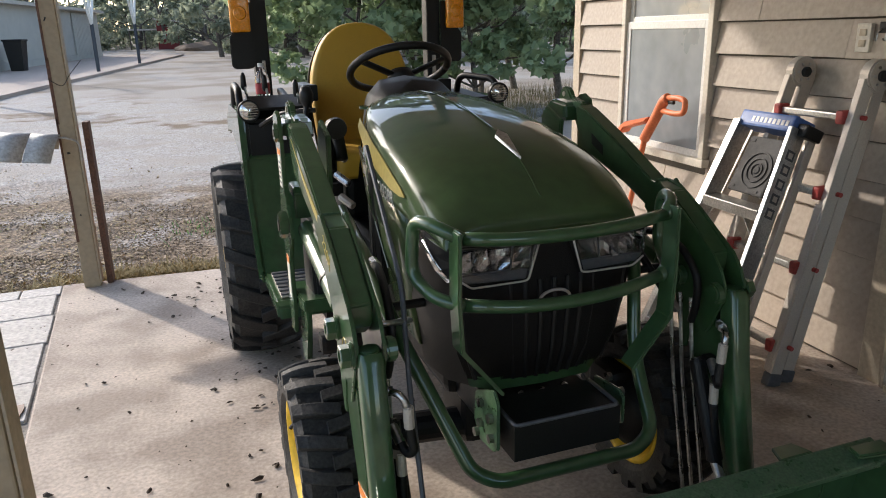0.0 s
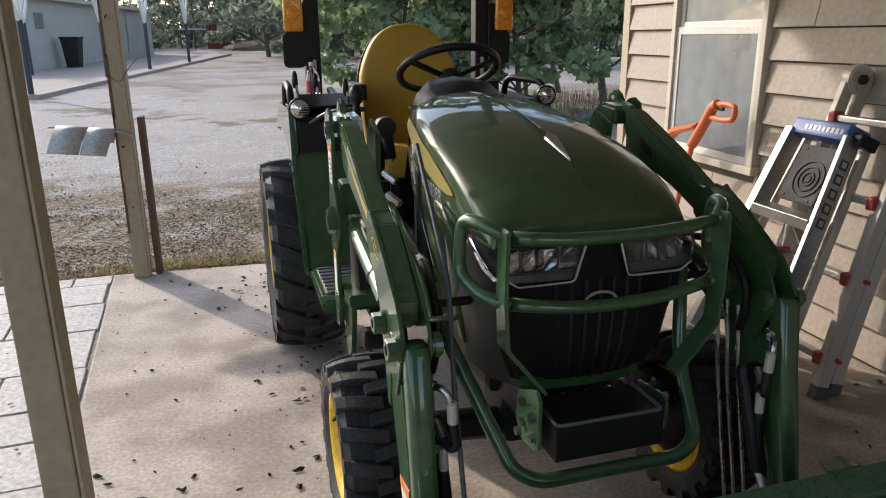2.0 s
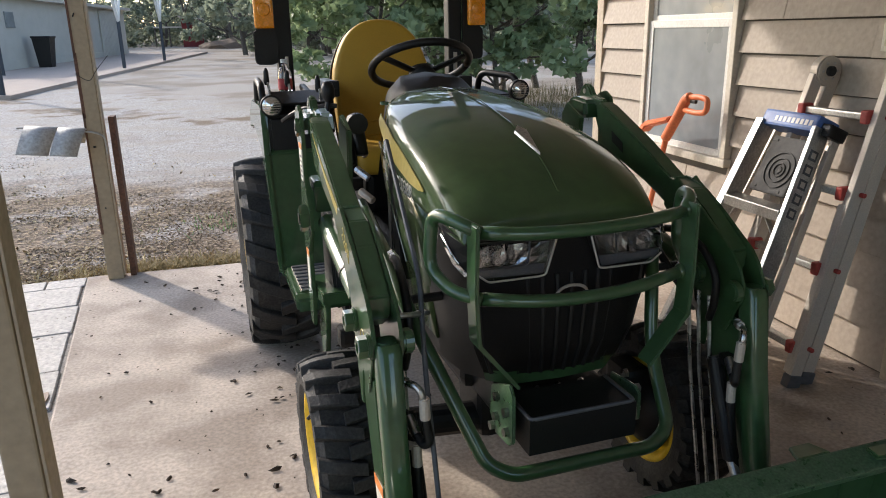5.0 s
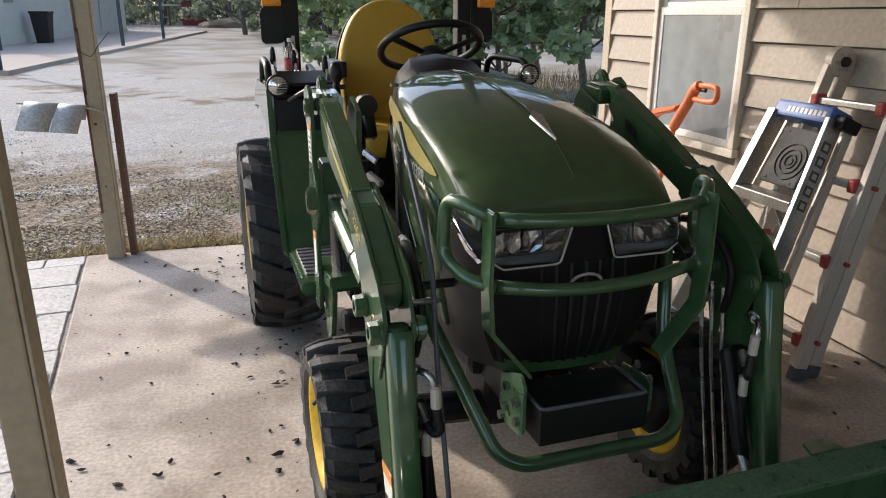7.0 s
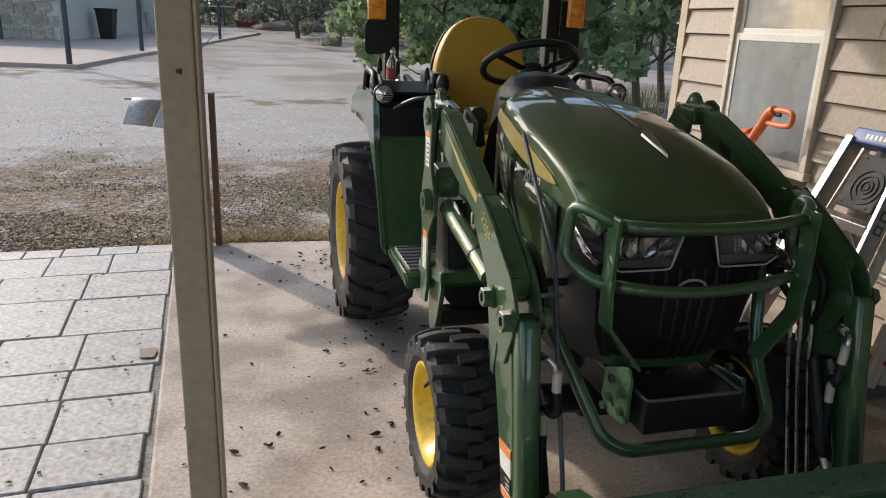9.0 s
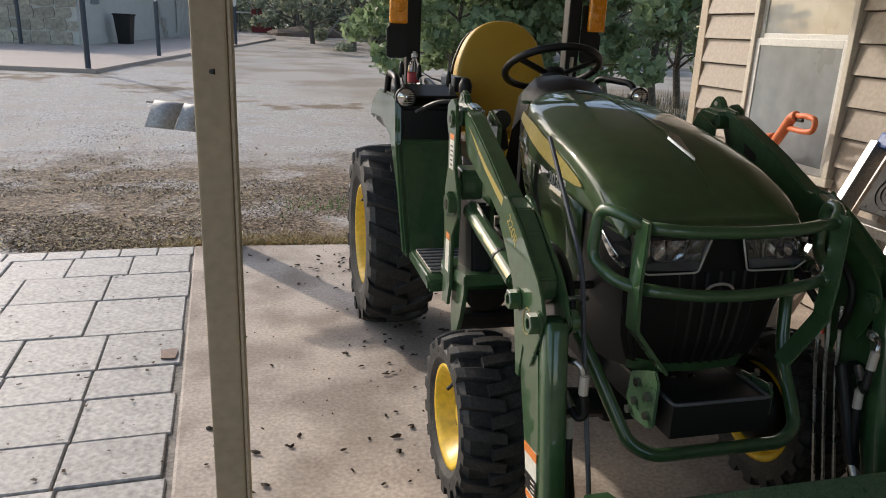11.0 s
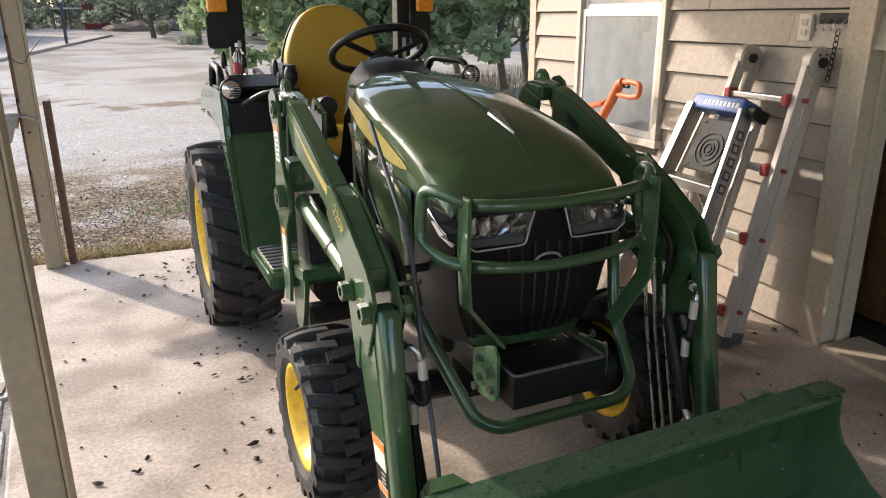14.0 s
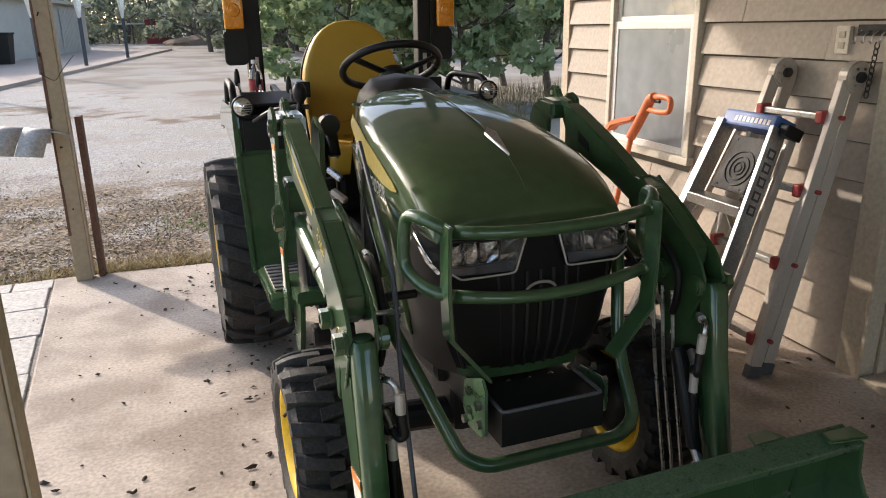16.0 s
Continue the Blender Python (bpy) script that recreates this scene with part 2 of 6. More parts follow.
def box(size, at=(0, 0, 0), turn=None, bevel=0.0, bm=None, seg=2):
    """A bevelled block of that size round the point at."""
    out = bm or bmesh.new()
    one = bmesh.new()
    bmesh.ops.create_cube(one, size=1)
    bmesh.ops.scale(one, vec=size, verts=one.verts)
    if bevel:
        bmesh.ops.bevel(one, geom=one.edges[:], offset=bevel, segments=seg, affect="EDGES", profile=0.6)
    mat = Matrix.Translation(at) @ (turn.to_4x4() if turn else Matrix.Identity(4))
    bmesh.ops.transform(one, matrix=mat, verts=one.verts)
    return merge(out, one)


def merge(out, one):
    me = bpy.data.meshes.new("tmp")
    one.to_mesh(me)
    one.free()
    out.from_mesh(me)
    bpy.data.meshes.remove(me)
    return out


def span(lo, hi, bevel=0.0, bm=None):
    return box([b - a for a, b in zip(lo, hi)], [(a + b) / 2 for a, b in zip(lo, hi)], None, bevel, bm)


def rod(a, b, r, r2=None, n=14, bm=None, bevel=0.0):
    """A round bar from a to b."""
    out = bm or bmesh.new()
    a, b = Vector(a), Vector(b)
    one = bmesh.new()
    bmesh.ops.create_cone(one, cap_ends=True, segments=n, radius1=r, radius2=r if r2 is None else r2, depth=(b - a).length)
    if bevel:
        rim = [e for e in one.edges if abs(e.verts[0].co.z - e.verts[1].co.z) < 1e-6]
        bmesh.ops.bevel(one, geom=rim, offset=bevel, segments=2, affect="EDGES")
    q = (b - a).to_track_quat("Z", "Y").to_matrix().to_4x4()
    bmesh.ops.transform(one, matrix=Matrix.Translation((a + b) / 2) @ q, verts=one.verts)
    return merge(out, one)


def smooth_path(pts, per=6):
    pts = [Vector(p) for p in pts]
    out = []
    for i in range(len(pts) - 1):
        p0, p1, p2, p3 = pts[max(i - 1, 0)], pts[i], pts[i + 1], pts[min(i + 2, len(pts) - 1)]
        for k in range(per):
            t = k / per
            out.append(0.5 * (2 * p1 + (p2 - p0) * t + (2 * p0 - 5 * p1 + 4 * p2 - p3) * t * t + (3 * p1 - p0 - 3 * p2 + p3) * t ** 3))
    return out + [pts[-1]]


def round_corners(pts, r, per=5):
    """A path of straight runs with rounded bends of radius about r."""
    pts = [Vector(p) for p in pts]
    out = [pts[0]]
    for a, b, c in zip(pts, pts[1:], pts[2:]):
        d1, d2 = (a - b), (c - b)
        k = min(r, d1.length * 0.45, d2.length * 0.45)
        p, q = b + d1.normalized() * k, b + d2.normalized() * k
        for i in range(per + 1):
            t = i / per
            out.append((1 - t) ** 2 * p + 2 * t * (1 - t) * b + t * t * q)
    return out + [pts[-1]]


def tube(pts, r, n=10, bm=None, flat=1.0):
    """A round bar along a path."""
    out = bm or bmesh.new()
    pts = [Vector(p) for p in pts]
    rings, up = [], Vector((0.13, 0.31, 0.94))
    for i, p in enumerate(pts):
        d = (pts[min(i + 1, len(pts) - 1)] - pts[max(i - 1, 0)]).normalized()
        s = d.cross(up)
        if s.length < 1e-3:
            s = d.cross(Vector((1, 0, 0)))
        s.normalize()
        up = s.cross(d).normalized()
        rings.append([out.verts.new(p + r * (math.cos(2 * math.pi * k / n) * s + flat * math.sin(2 * math.pi * k / n) * up)) for k in range(n)])
    for a, b in zip(rings, rings[1:]):
        for k in range(n):
            out.faces.new((a[k], a[(k + 1) % n], b[(k + 1) % n], b[k]))
    out.faces.new(rings[0][::-1])
    out.faces.new(rings[-1])
    return out


def slab(profile, lo, hi, axis="x", bevel=0.0, bm=None):
    """A flat outline given thickness from lo to hi along an axis; the outline's pairs are the other two axes in order."""
    out = bm or bmesh.new()
    one = bmesh.new()
    put = {"x": lambda p, h: (h, p[0], p[1]), "y": lambda p, h: (p[0], h, p[1]), "z": lambda p, h: (p[0], p[1], h)}[axis]
    a = [one.verts.new(put(p, lo)) for p in profile]
    b = [one.verts.new(put(p, hi)) for p in profile]
    one.faces.new(a)
    one.faces.new(b[::-1])
    for i in range(len(a)):
        j = (i + 1) % len(a)
        one.faces.new((a[i], b[i], b[j], a[j]))
    bmesh.ops.recalc_face_normals(one, faces=one.faces)
    if bevel:
        bmesh.ops.bevel(one, geom=one.edges[:], offset=bevel, segments=2, affect="EDGES")
    return merge(out, one)


def lathe(profile, n=40, axis="x", at=(0, 0, 0), bm=None, closed=False):
    """Turns pairs (along the axis, radius) about an axis."""
    out = bm or bmesh.new()
    rings = []
    for h, r in profile:
        ring = []
        for k in range(n):
            a = 2 * math.pi * k / n
            c, s = r * math.cos(a), r * math.sin(a)
            p = {"x": (h, c, s), "y": (c, h, s), "z": (c, s, h)}[axis]
            ring.append(out.verts.new(Vector(p) + Vector(at)))
        rings.append(ring)
    pairs = list(zip(rings, rings[1:])) + ([(rings[-1], rings[0])] if closed else [])
    for a, b in pairs:
        for k in range(n):
            out.faces.new((a[k], a[(k + 1) % n], b[(k + 1) % n], b[k]))
    return out


def loft(sections, bm=None, mirror=True, cap=False):
    """A skin through sections of equal length; mirrored about x = 0 when asked."""
    out = bm or bmesh.new()
    rows = []
    for s in sections:
        pts = [Vector(p) for p in s]
        if mirror:
            pts = [Vector((-p.x, p.y, p.z)) for p in reversed(pts) if p.x > 1e-6] + pts
        rows.append([out.verts.new(p) for p in pts])
    for a, b in zip(rows, rows[1:]):
        for i in range(len(a) - 1):
            out.faces.new((a[i], a[i + 1], b[i + 1], b[i]))
    if cap:
        out.faces.new(rows[0])
        out.faces.new(rows[-1][::-1])
    return out


def thicken(ob, t, offset=-1, levels=0):
    if levels:
        s = ob.modifiers.new("round", "SUBSURF")
        s.levels = s.render_levels = levels
    m = ob.modifiers.new("thick", "SOLIDIFY")
    m.thickness, m.offset = t, offset
    return ob


def soften(ob, w=0.004, seg=2):
    m = ob.modifiers.new("edge", "BEVEL")
    m.width, m.segments, m.limit_method = w, seg, "ANGLE"
    return ob


def words(name, text, size, m, mat, parent=None, depth=0.002):
    """Raised letters with the built-in font, as a mesh."""
    cu = bpy.data.curves.new(name, "FONT")
    cu.body, cu.size, cu.extrude, cu.align_x, cu.align_y = text, size, depth, "CENTER", "CENTER"
    tmp = bpy.data.objects.new("tmp", cu)
    scene.collection.objects.link(tmp)
    me = bpy.data.meshes.new_from_object(tmp.evaluated_get(bpy.context.evaluated_depsgraph_get()))
    bpy.data.objects.remove(tmp)
    bpy.data.curves.remove(cu)
    me.materials.clear()
    me.materials.append(mat)
    ob = new(name, me)
    ob.parent = parent
    ob.matrix_local = m
    return ob


def bars(name, rows, m, mat, parent):
    """Unreadable small print, as thin bars (x, y, width, height) on a plane."""
    bm = bmesh.new()
    for x, y, w, h in rows:
        box((w, h, 0.001), (x, y, 0), bm=bm)
    ob = part(name, bm, mat, parent)
    ob.matrix_local = m
    return ob

# ---- the setting ----
WALL_X = 2.15
rng = random.Random(7)


def gz(x, y):
    """The ground's height: level by the slab, rising gently far off."""
    return -0.045 + 0.0118 * max(0.0, y - 9.0) + 0.02 * noise.noise((x * 0.5, y * 0.5, 0.0)) * min(1.0, max(0.0, (y - 5.6) / 2))


def build_ground():
    xs = [-300, -150, -70, -40] + [-26 + i * 0.8 for i in range(61)] + [36, 70, 150, 300]
    ys = [-200, -80, -30, -8, 0, 3, 5] + [5.6 + i * 0.35 for i in range(60)] + [28 + i * 3 for i in range(20)] + [110, 160, 250, 400]
    verts = [(x, y, gz(x, y)) for y in ys for x in xs]
    w = len(xs)
    faces = [(j * w + i, j * w + i + 1, (j + 1) * w + i + 1, (j + 1) * w + i) for j in range(len(ys) - 1) for i in range(w - 1)]
    me = bpy.data.meshes.new("ground")
    me.from_pydata(verts, [], faces)
    for p in me.polygons:
        p.use_smooth = True
    me.materials.append(M_GROUND)
    return tagged(new("ground", me), "pale gravel drive with brown leaf litter", "ground", kind="structure")


build_ground()

# the concrete floor of the carport; its left edge runs slightly askew
floor_bm = bmesh.new()
slab([(-1.49, 5.38), (-1.10, 1.2), (-1.0, -4.0), (5.2, -4.0), (5.2, 5.30), (2.2, 5.33), (0.2, 5.36)], -0.16, 0.0, "z", 0.0, floor_bm)
floor = tagged(part("floor", floor_bm, M_CONCRETE), "worn stained concrete carport slab", "floor", kind="structure")
soften(floor, 0.012)

# unseen roof over the carport, pale to bounce light; beam along the open side
tagged(part("ceiling", span((-1.55, -2.4, 2.62), (5.2, 5.60, 2.72)), M_ROOF), "boarded carport ceiling", "ceiling", kind="structure")
tagged(part("roof_beam", span((-1.15, -2.4, 2.44), (-1.02, 5.45, 2.62), 0.006), M_TRIM), "painted timber beam along the open side", "beam", kind="structure")


# unseen dark wall added to cut light from behind; its right side left open
tagged(part("light_block_wall", span((-1.1, -2.5, 0.0), (0.5, -2.4, 2.62)), M_SHADE_WALL), "unseen dark wall added to block light from behind", "wall", kind="structure")

# ---- house wall with lap siding ----
WIN_Y0, WIN_Y1, WIN_Z0, WIN_Z1 = 3.885, 4.80, 0.755, 2.12
DOOR_Y0, DOOR_Y1, DOOR_Z = 1.45, 2.60, 2.08
END_Y = 5.47
wall_bm = bmesh.new()
X0, X1 = WALL_X + 0.02, WALL_X + 0.16
for lo, hi in (((X0, WIN_Y1, 0), (X1, END_Y, 2.62)), ((X0, DOOR_Y1, 0), (X1, WIN_Y0, 2.62)), ((X0, WIN_Y0, 0), (X1, WIN_Y1, WIN_Z0)),
               ((X0, WIN_Y0, WIN_Z1), (X1, WIN_Y1, 2.62)), ((X0, DOOR_Y0, DOOR_Z), (X1, DOOR_Y1, 2.62)), ((X0, -4.0, 0), (X1, DOOR_Y0, 2.62))):
    span(lo, hi, bm=wall_bm)
# dark backing seen through the plank gaps paints the laps' shadow lines
wall_east = tagged(part("wall_east", wall_bm, M_SHADE_WALL), "house wall clad in beige lap siding", "wall", kind="structure")
tagged(part("wall_north", span((X1, END_Y - 0.14, 0), (5.2, END_Y, 2.62)), M_SIDING), "end wall of the house", "wall", kind="structure")
tagged(part("wall_far", span((5.2, -4.12, 0), (5.32, END_Y, 2.62)), M_SHADE_WALL), "inner wall of the house", "wall", kind="structure")


def plank_mesh(length, h=0.1570):
    """A lapped board, its lower edge standing proud."""
    bm = bmesh.new()
    prof = [(-0.036, 0.0), (-0.009, h), (0.0, h), (0.0, 0.0)]
    slab([(x, z) for x, z in prof], 0.0, length, "y", 0.0015, bm)
    return bm


PITCH, ROW0 = 0.1655, 0.024
for row in range(16):
    z = ROW0 + row * PITCH
    if z > 2.5:
        break
    runs = []
    for a, b in ((DOOR_Y1 + 0.115, END_Y - 0.075), (-4.0, DOOR_Y0 - 0.115)):
        if z + PITCH > WIN_Z0 - 0.05 and z < WIN_Z1 + 0.03 and a > 2:
            runs += [(a, WIN_Y0 - 0.001), (WIN_Y1 + 0.001, b)]
        else:
            runs.append((a, b))
    for a, b in runs:
        cuts = [a, b]
        if b - a > 0.9:
            cut = (3.02 if row == 8 else a + (b - a) * (0.25 + 0.5 * rng.random())) if b < 4 else a + (b - a) * (0.3 + 0.45 * rng.random())
            cuts = [a, cut, b]
        for c, d in zip(cuts, cuts[1:]):
            p = part("plank", plank_mesh(d - c - 0.003), M_SIDING, wall_east)
            p.matrix_local = pose(WALL_X + 0.021 + rng.uniform(-0.001, 0.001), c, z, rng.uniform(-0.12, 0.12))

# corner board and door trim
tagged(part("corner_trim", span((WALL_X - 0.016, END_Y - 0.075, 0.01), (WALL_X + 0.1, END_Y + 0.018, 2.6), 0.004), M_TRIM), "painted corner board of the house", "trim", kind="structure")
door_1 = thing("door_1", pose(WALL_X, DOOR_Y1, 0), "painted doorway trim round an open dark doorway", "door", kind="structure")
for name, lo, hi in (("casing", (-0.022, 0.0, 0.0), (0.02, 0.115, 2.2)), ("casing", (-0.030, -0.02, 0.0), (0.16, 0.0, 2.1)),
                     ("stop", (0.05, -0.038, 0.0), (0.09, -0.02, 2.1)), ("casing", (-0.022, -1.265, 0.0), (0.02, -1.15, 2.2)), ("jamb", (-0.03, -1.15, 0.0), (0.16, -1.13, 2.1)),
                     ("head", (-0.022, -1.15, 2.1), (0.02, 0.0, 2.2)), ("threshold", (-0.05, -1.13, 0.0), (0.2, -0.04, 0.03))):
    part(name, span(lo, hi, 0.004), M_TRIM, door_1)

# window
window_1 = thing("window_1", pose(WALL_X, WIN_Y0, WIN_Z0), "white double-hung window with dusty screened glass", "window", kind="structure")
W, H = WIN_Y1 - WIN_Y0, WIN_Z1 - WIN_Z0
RAIL = 1.525 - WIN_Z0
M_WINTRIM = material("window_trim_paint", (0.60, 0.55, 0.46), 0.5, var=0.1, scale=5)
part("sill", span((-0.05, -0.02, -0.025), (0.02, W + 0.02, 0.02), 0.005), M_WINTRIM, window_1)
part("casing", span((-0.035, 0.0, 0.02), (0.03, 0.042, H), 0.004), M_WINTRIM, window_1)
part("casing", span((-0.035, W - 0.042, 0.02), (0.03, W, H), 0.004), M_WINTRIM, window_1)
part("casing", span((-0.035, 0.042, H - 0.042), (0.03, W - 0.042, H), 0.004), M_WINTRIM, window_1)
for z0, z1, dx in ((0.02, RAIL, 0.0), (RAIL - 0.01, H - 0.042, 0.018)):
    sash = bmesh.new()
    for lo, hi in (((0, 0.042, z0), (0.02, 0.085, z1)), ((0, W - 0.085, z0), (0.02, W - 0.042, z1)), ((0, 0.085, z0), (0.02, W - 0.085, z0 + 0.04)), ((0, 0.085, z1 - 0.045), (0.02, W - 0.085, z1))):
        span([lo[0] - 0.018 + dx, lo[1], lo[2]], [hi[0] - 0.018 + dx, hi[1], hi[2]], 0.003, sash)
    s = part("sash", sash, M_WHITE, window_1, "white sash frame")
    part("pane", span((dx - 0.012, 0.085, z0 + 0.04), (dx - 0.008, W - 0.085, z1 - 0.045)), M_PANE, s, "dusty glass pane")

# socket and a hook with a hanging chain
outlet = thing("wall_socket", pose(WALL_X - 0.01, 2.93, 1.43), "cream weatherproof socket on the siding", "socket")
part("cover", box((0.02, 0.07, 0.115), (-0.004, 0, 0), None, 0.004), M_WINTRIM, outlet)
for dz in (-0.022, 0.022):
    part("outlet_face", box((0.006, 0.032, 0.028), (-0.016, 0, dz), None, 0.002), M_TRIM, outlet)
hook = thing("hook_rail", pose(WALL_X - 0.015, 2.78, 1.47), "dark metal hook rail with hanging chain and keys", "hook")
part("rail", box((0.012, 0.16, 0.045), (0, 0, 0), None, 0.003), M_DARK, hook)
for i in range(4):
    y = -0.06 + 0.04 * i
    part("hook", tube(smooth_path([(0, y, 0.0), (-0.03, y, -0.02), (-0.035, y, -0.05), (-0.05, y, -0.04)]), 0.003, 6), M_STEEL, hook)
for i in range(9):
    one = bmesh.new()
    tube([(0.011 * math.cos(a) * (i % 2), 0.011 * math.cos(a) * ((i + 1) % 2), 0.016 * math.sin(a)) for a in [k * math.pi / 4 for k in range(9)]], 0.0025, 5, one)
    link = part("link", one, M_DARK, hook)
    link.matrix_local = pose(-0.035, -0.05 + 0.002 * i, -0.06 - 0.024 * i)

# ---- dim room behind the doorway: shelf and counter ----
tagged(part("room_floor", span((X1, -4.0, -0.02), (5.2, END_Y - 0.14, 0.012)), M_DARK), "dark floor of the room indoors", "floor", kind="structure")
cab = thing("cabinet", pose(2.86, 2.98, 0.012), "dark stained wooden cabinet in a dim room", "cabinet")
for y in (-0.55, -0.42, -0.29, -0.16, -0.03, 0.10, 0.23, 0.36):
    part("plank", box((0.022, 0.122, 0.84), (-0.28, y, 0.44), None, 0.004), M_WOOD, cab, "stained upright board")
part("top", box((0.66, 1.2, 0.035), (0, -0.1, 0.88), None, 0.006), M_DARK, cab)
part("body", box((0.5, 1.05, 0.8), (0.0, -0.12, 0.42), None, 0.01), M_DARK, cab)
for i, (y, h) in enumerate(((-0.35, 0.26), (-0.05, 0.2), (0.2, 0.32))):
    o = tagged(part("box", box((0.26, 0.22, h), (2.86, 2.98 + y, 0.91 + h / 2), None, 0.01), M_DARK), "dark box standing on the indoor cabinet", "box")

# ---- pavers ----
PAVE = pose(-1.462, 5.365, 0, 0, 0, 4.9)
patio = tagged(part("pavement", slab([(-9.0, -7.4), (0.0, -7.4), (0.0, 0.0), (-9.0, 0.0)], -0.12, -0.011, "z"), M_GROUT), "bed under the stone pavers", "pavement", kind="structure")
patio.matrix_world = PAVE
tile_cache = {}


def paver(w, h):
    key = (round(w, 3), round(h, 3))
    if key not in tile_cache:
        bm = box((w - 0.007, h - 0.007, 0.045), (0, 0, -0.0225), None, 0.005, seg=1)
        me = bpy.data.meshes.new("paver")
        bm.to_mesh(me)
        bm.free()
        me.materials.append(M_PAVER)
        tile_cache[key] = me
    return tile_cache[key]


down = 0.0
rows_h = [0.175, 0.37, 0.42, 0.485, 0.39, 0.27, 0.33, 0.285] + [0.33] * 13
for row, h in enumerate(rows_h):
    nominal = {0: 0.23, 2: 0.465, 3: 0.455}.get(row, 0.345)
    x = -0.022 - (0.0, 0.015, 0.0, 0.01, 0.0, 0.02)[row % 6]
    while x > -7.6:
        w = nominal * (1 + 0.03 * math.sin(row * 2.3 + x * 3))
        w = round(w, 2)
        ob = new("paver", paver(w, h))
        ob.parent = patio
        ob.matrix_local = pose(x - w / 2, -down - h / 2, 0.002 + rng.uniform(-0.0035, 0.003), rng.uniform(-0.25, 0.25), rng.uniform(-0.25, 0.25), rng.uniform(-0.4, 0.4))
        x -= w
    down += h
M_STAIN = material("spilled_brown_stain", (0.20, 0.10, 0.05), 0.5, var=0.3, scale=30)
ob = part("rust_flake", slab([(-0.115, -1.70), (-0.045, -1.69), (-0.04, -1.74), (-0.05, -1.80), (-0.11, -1.79)], 0.006, 0.0105, "z"), M_STAIN, patio, "square brown stain on a paver")

# ---- posts of the carport ----


def timber_post(x0, x1, y0, y1, lean, label):
    p = thing("carport_post", pose((x0 + x1) / 2, (y0 + y1) / 2, 0), label, "post", "carport posts")
    b = part("timber", box((x1 - x0, y1 - y0, 2.44), (0, 0, 1.22), None, 0.006), M_POST, p)
    part("batten", box((0.008, y1 - y0 - 0.012, 2.40), ((x1 - x0) / 2 + 0.0045, 0, 1.22), None, 0.003), M_TRIM, p)
    for k in range(2):
        a = rng.uniform(0.3, 2.2)
        part("knot", rod((rng.uniform(-0.03, 0.03), -(y1 - y0) / 2 - 0.001, a), (0, -(y1 - y0) / 2 + 0.004, a), 0.006, n=8), M_DARK, p)
    return p


far_post = timber_post(-1.345, -1.25, 5.26, 5.35, 0, "tan painted timber carport post with bare patches")
near_post = timber_post(-1.019, -0.945, 2.035, 2.125, 0, "tan painted timber carport post")
for z0, z1, w in ((0.30, 0.62, 0.016), (0.60, 1.05, 0.012), (1.02, 1.40, 0.018), (1.38, 1.75, 0.013)):
    part("bare_edge", box((w, 0.004, z1 - z0), (-0.0475 + w / 2, -0.046, (z0 + z1) / 2), None, 0.001), M_REDWOOD, far_post, "bare brown wood along the worn edge")
part("nail", rod((-0.01, -0.04, 1.62), (-0.012, -0.075, 1.60), 0.004, n=8), M_DARK, far_post)
part("wire", tube(smooth_path([(-0.05, -0.05, 1.28), (0.02, -0.06, 1.24), (0.07, -0.07, 1.30), (0.14, -0.06, 1.38)]), 0.002, 5), M_DARK, far_post)
board = tagged(part("board", box((0.035, 0.10, 1.02), (-1.20, 5.36, 0.51), None, 0.004), M_REDWOOD), "red-brown upright board beside the carport post", "board")

# curved sheet-metal chute on a bent arm
chute = thing("metal_chute", pose(-1.49, 5.22, 0.92), "curved galvanised sheet trough on a bent arm", "chute")
for i, (a, b) in enumerate(((-0.17, 0.0), (0.004, 0.15))):
    prof = [tuple(p)[:2] for p in smooth_path([(0.10, -0.01, 0), (0.06, 0.055, 0), (0.02, 0.085, 0), (-0.035, 0.075, 0), (-0.08, 0.015, 0), (-0.10, -0.065, 0)], 4)]
    bm = bmesh.new()
    ra = [bm.verts.new((a + 0.35 * (p[1] - 0.06), p[0], p[1] - 0.01 - 0.10 * (a + 0.17))) for p in prof]
    rb = [bm.verts.new((b + 0.35 * (p[1] - 0.06), p[0], p[1] - 0.01 - 0.10 * (b + 0.17))) for p in prof]
    for k in range(len(prof) - 1):
        bm.faces.new((ra[k], ra[k + 1], rb[k + 1], rb[k]))
    thicken(part("sheet", bm, M_SHEET, chute, smooth=True), 0.003)
part("arm", tube(smooth_path([(-0.21, 0, 0.065), (-0.15, 0, 0.062), (0.12, 0, 0.032), (0.21, 0, 0.015), (0.25, 0.02, -0.02), (0.25, 0.05, -0.12)]), 0.006, 8), M_TIN, chute)

# ---- the tractor: x across, front towards -y, origin under the seat ----
TRACTOR = pose(0.2155, 4.0726, 0, 0, 0, 2.525)
tractor = thing("tractor", TRACTOR, "green compact tractor with yellow seat, front loader and roll bar", "tractor")


def T(name, bm, mat, label="", parent=None, smooth=False):
    return part(name, bm, mat, parent or tractor, label, smooth)


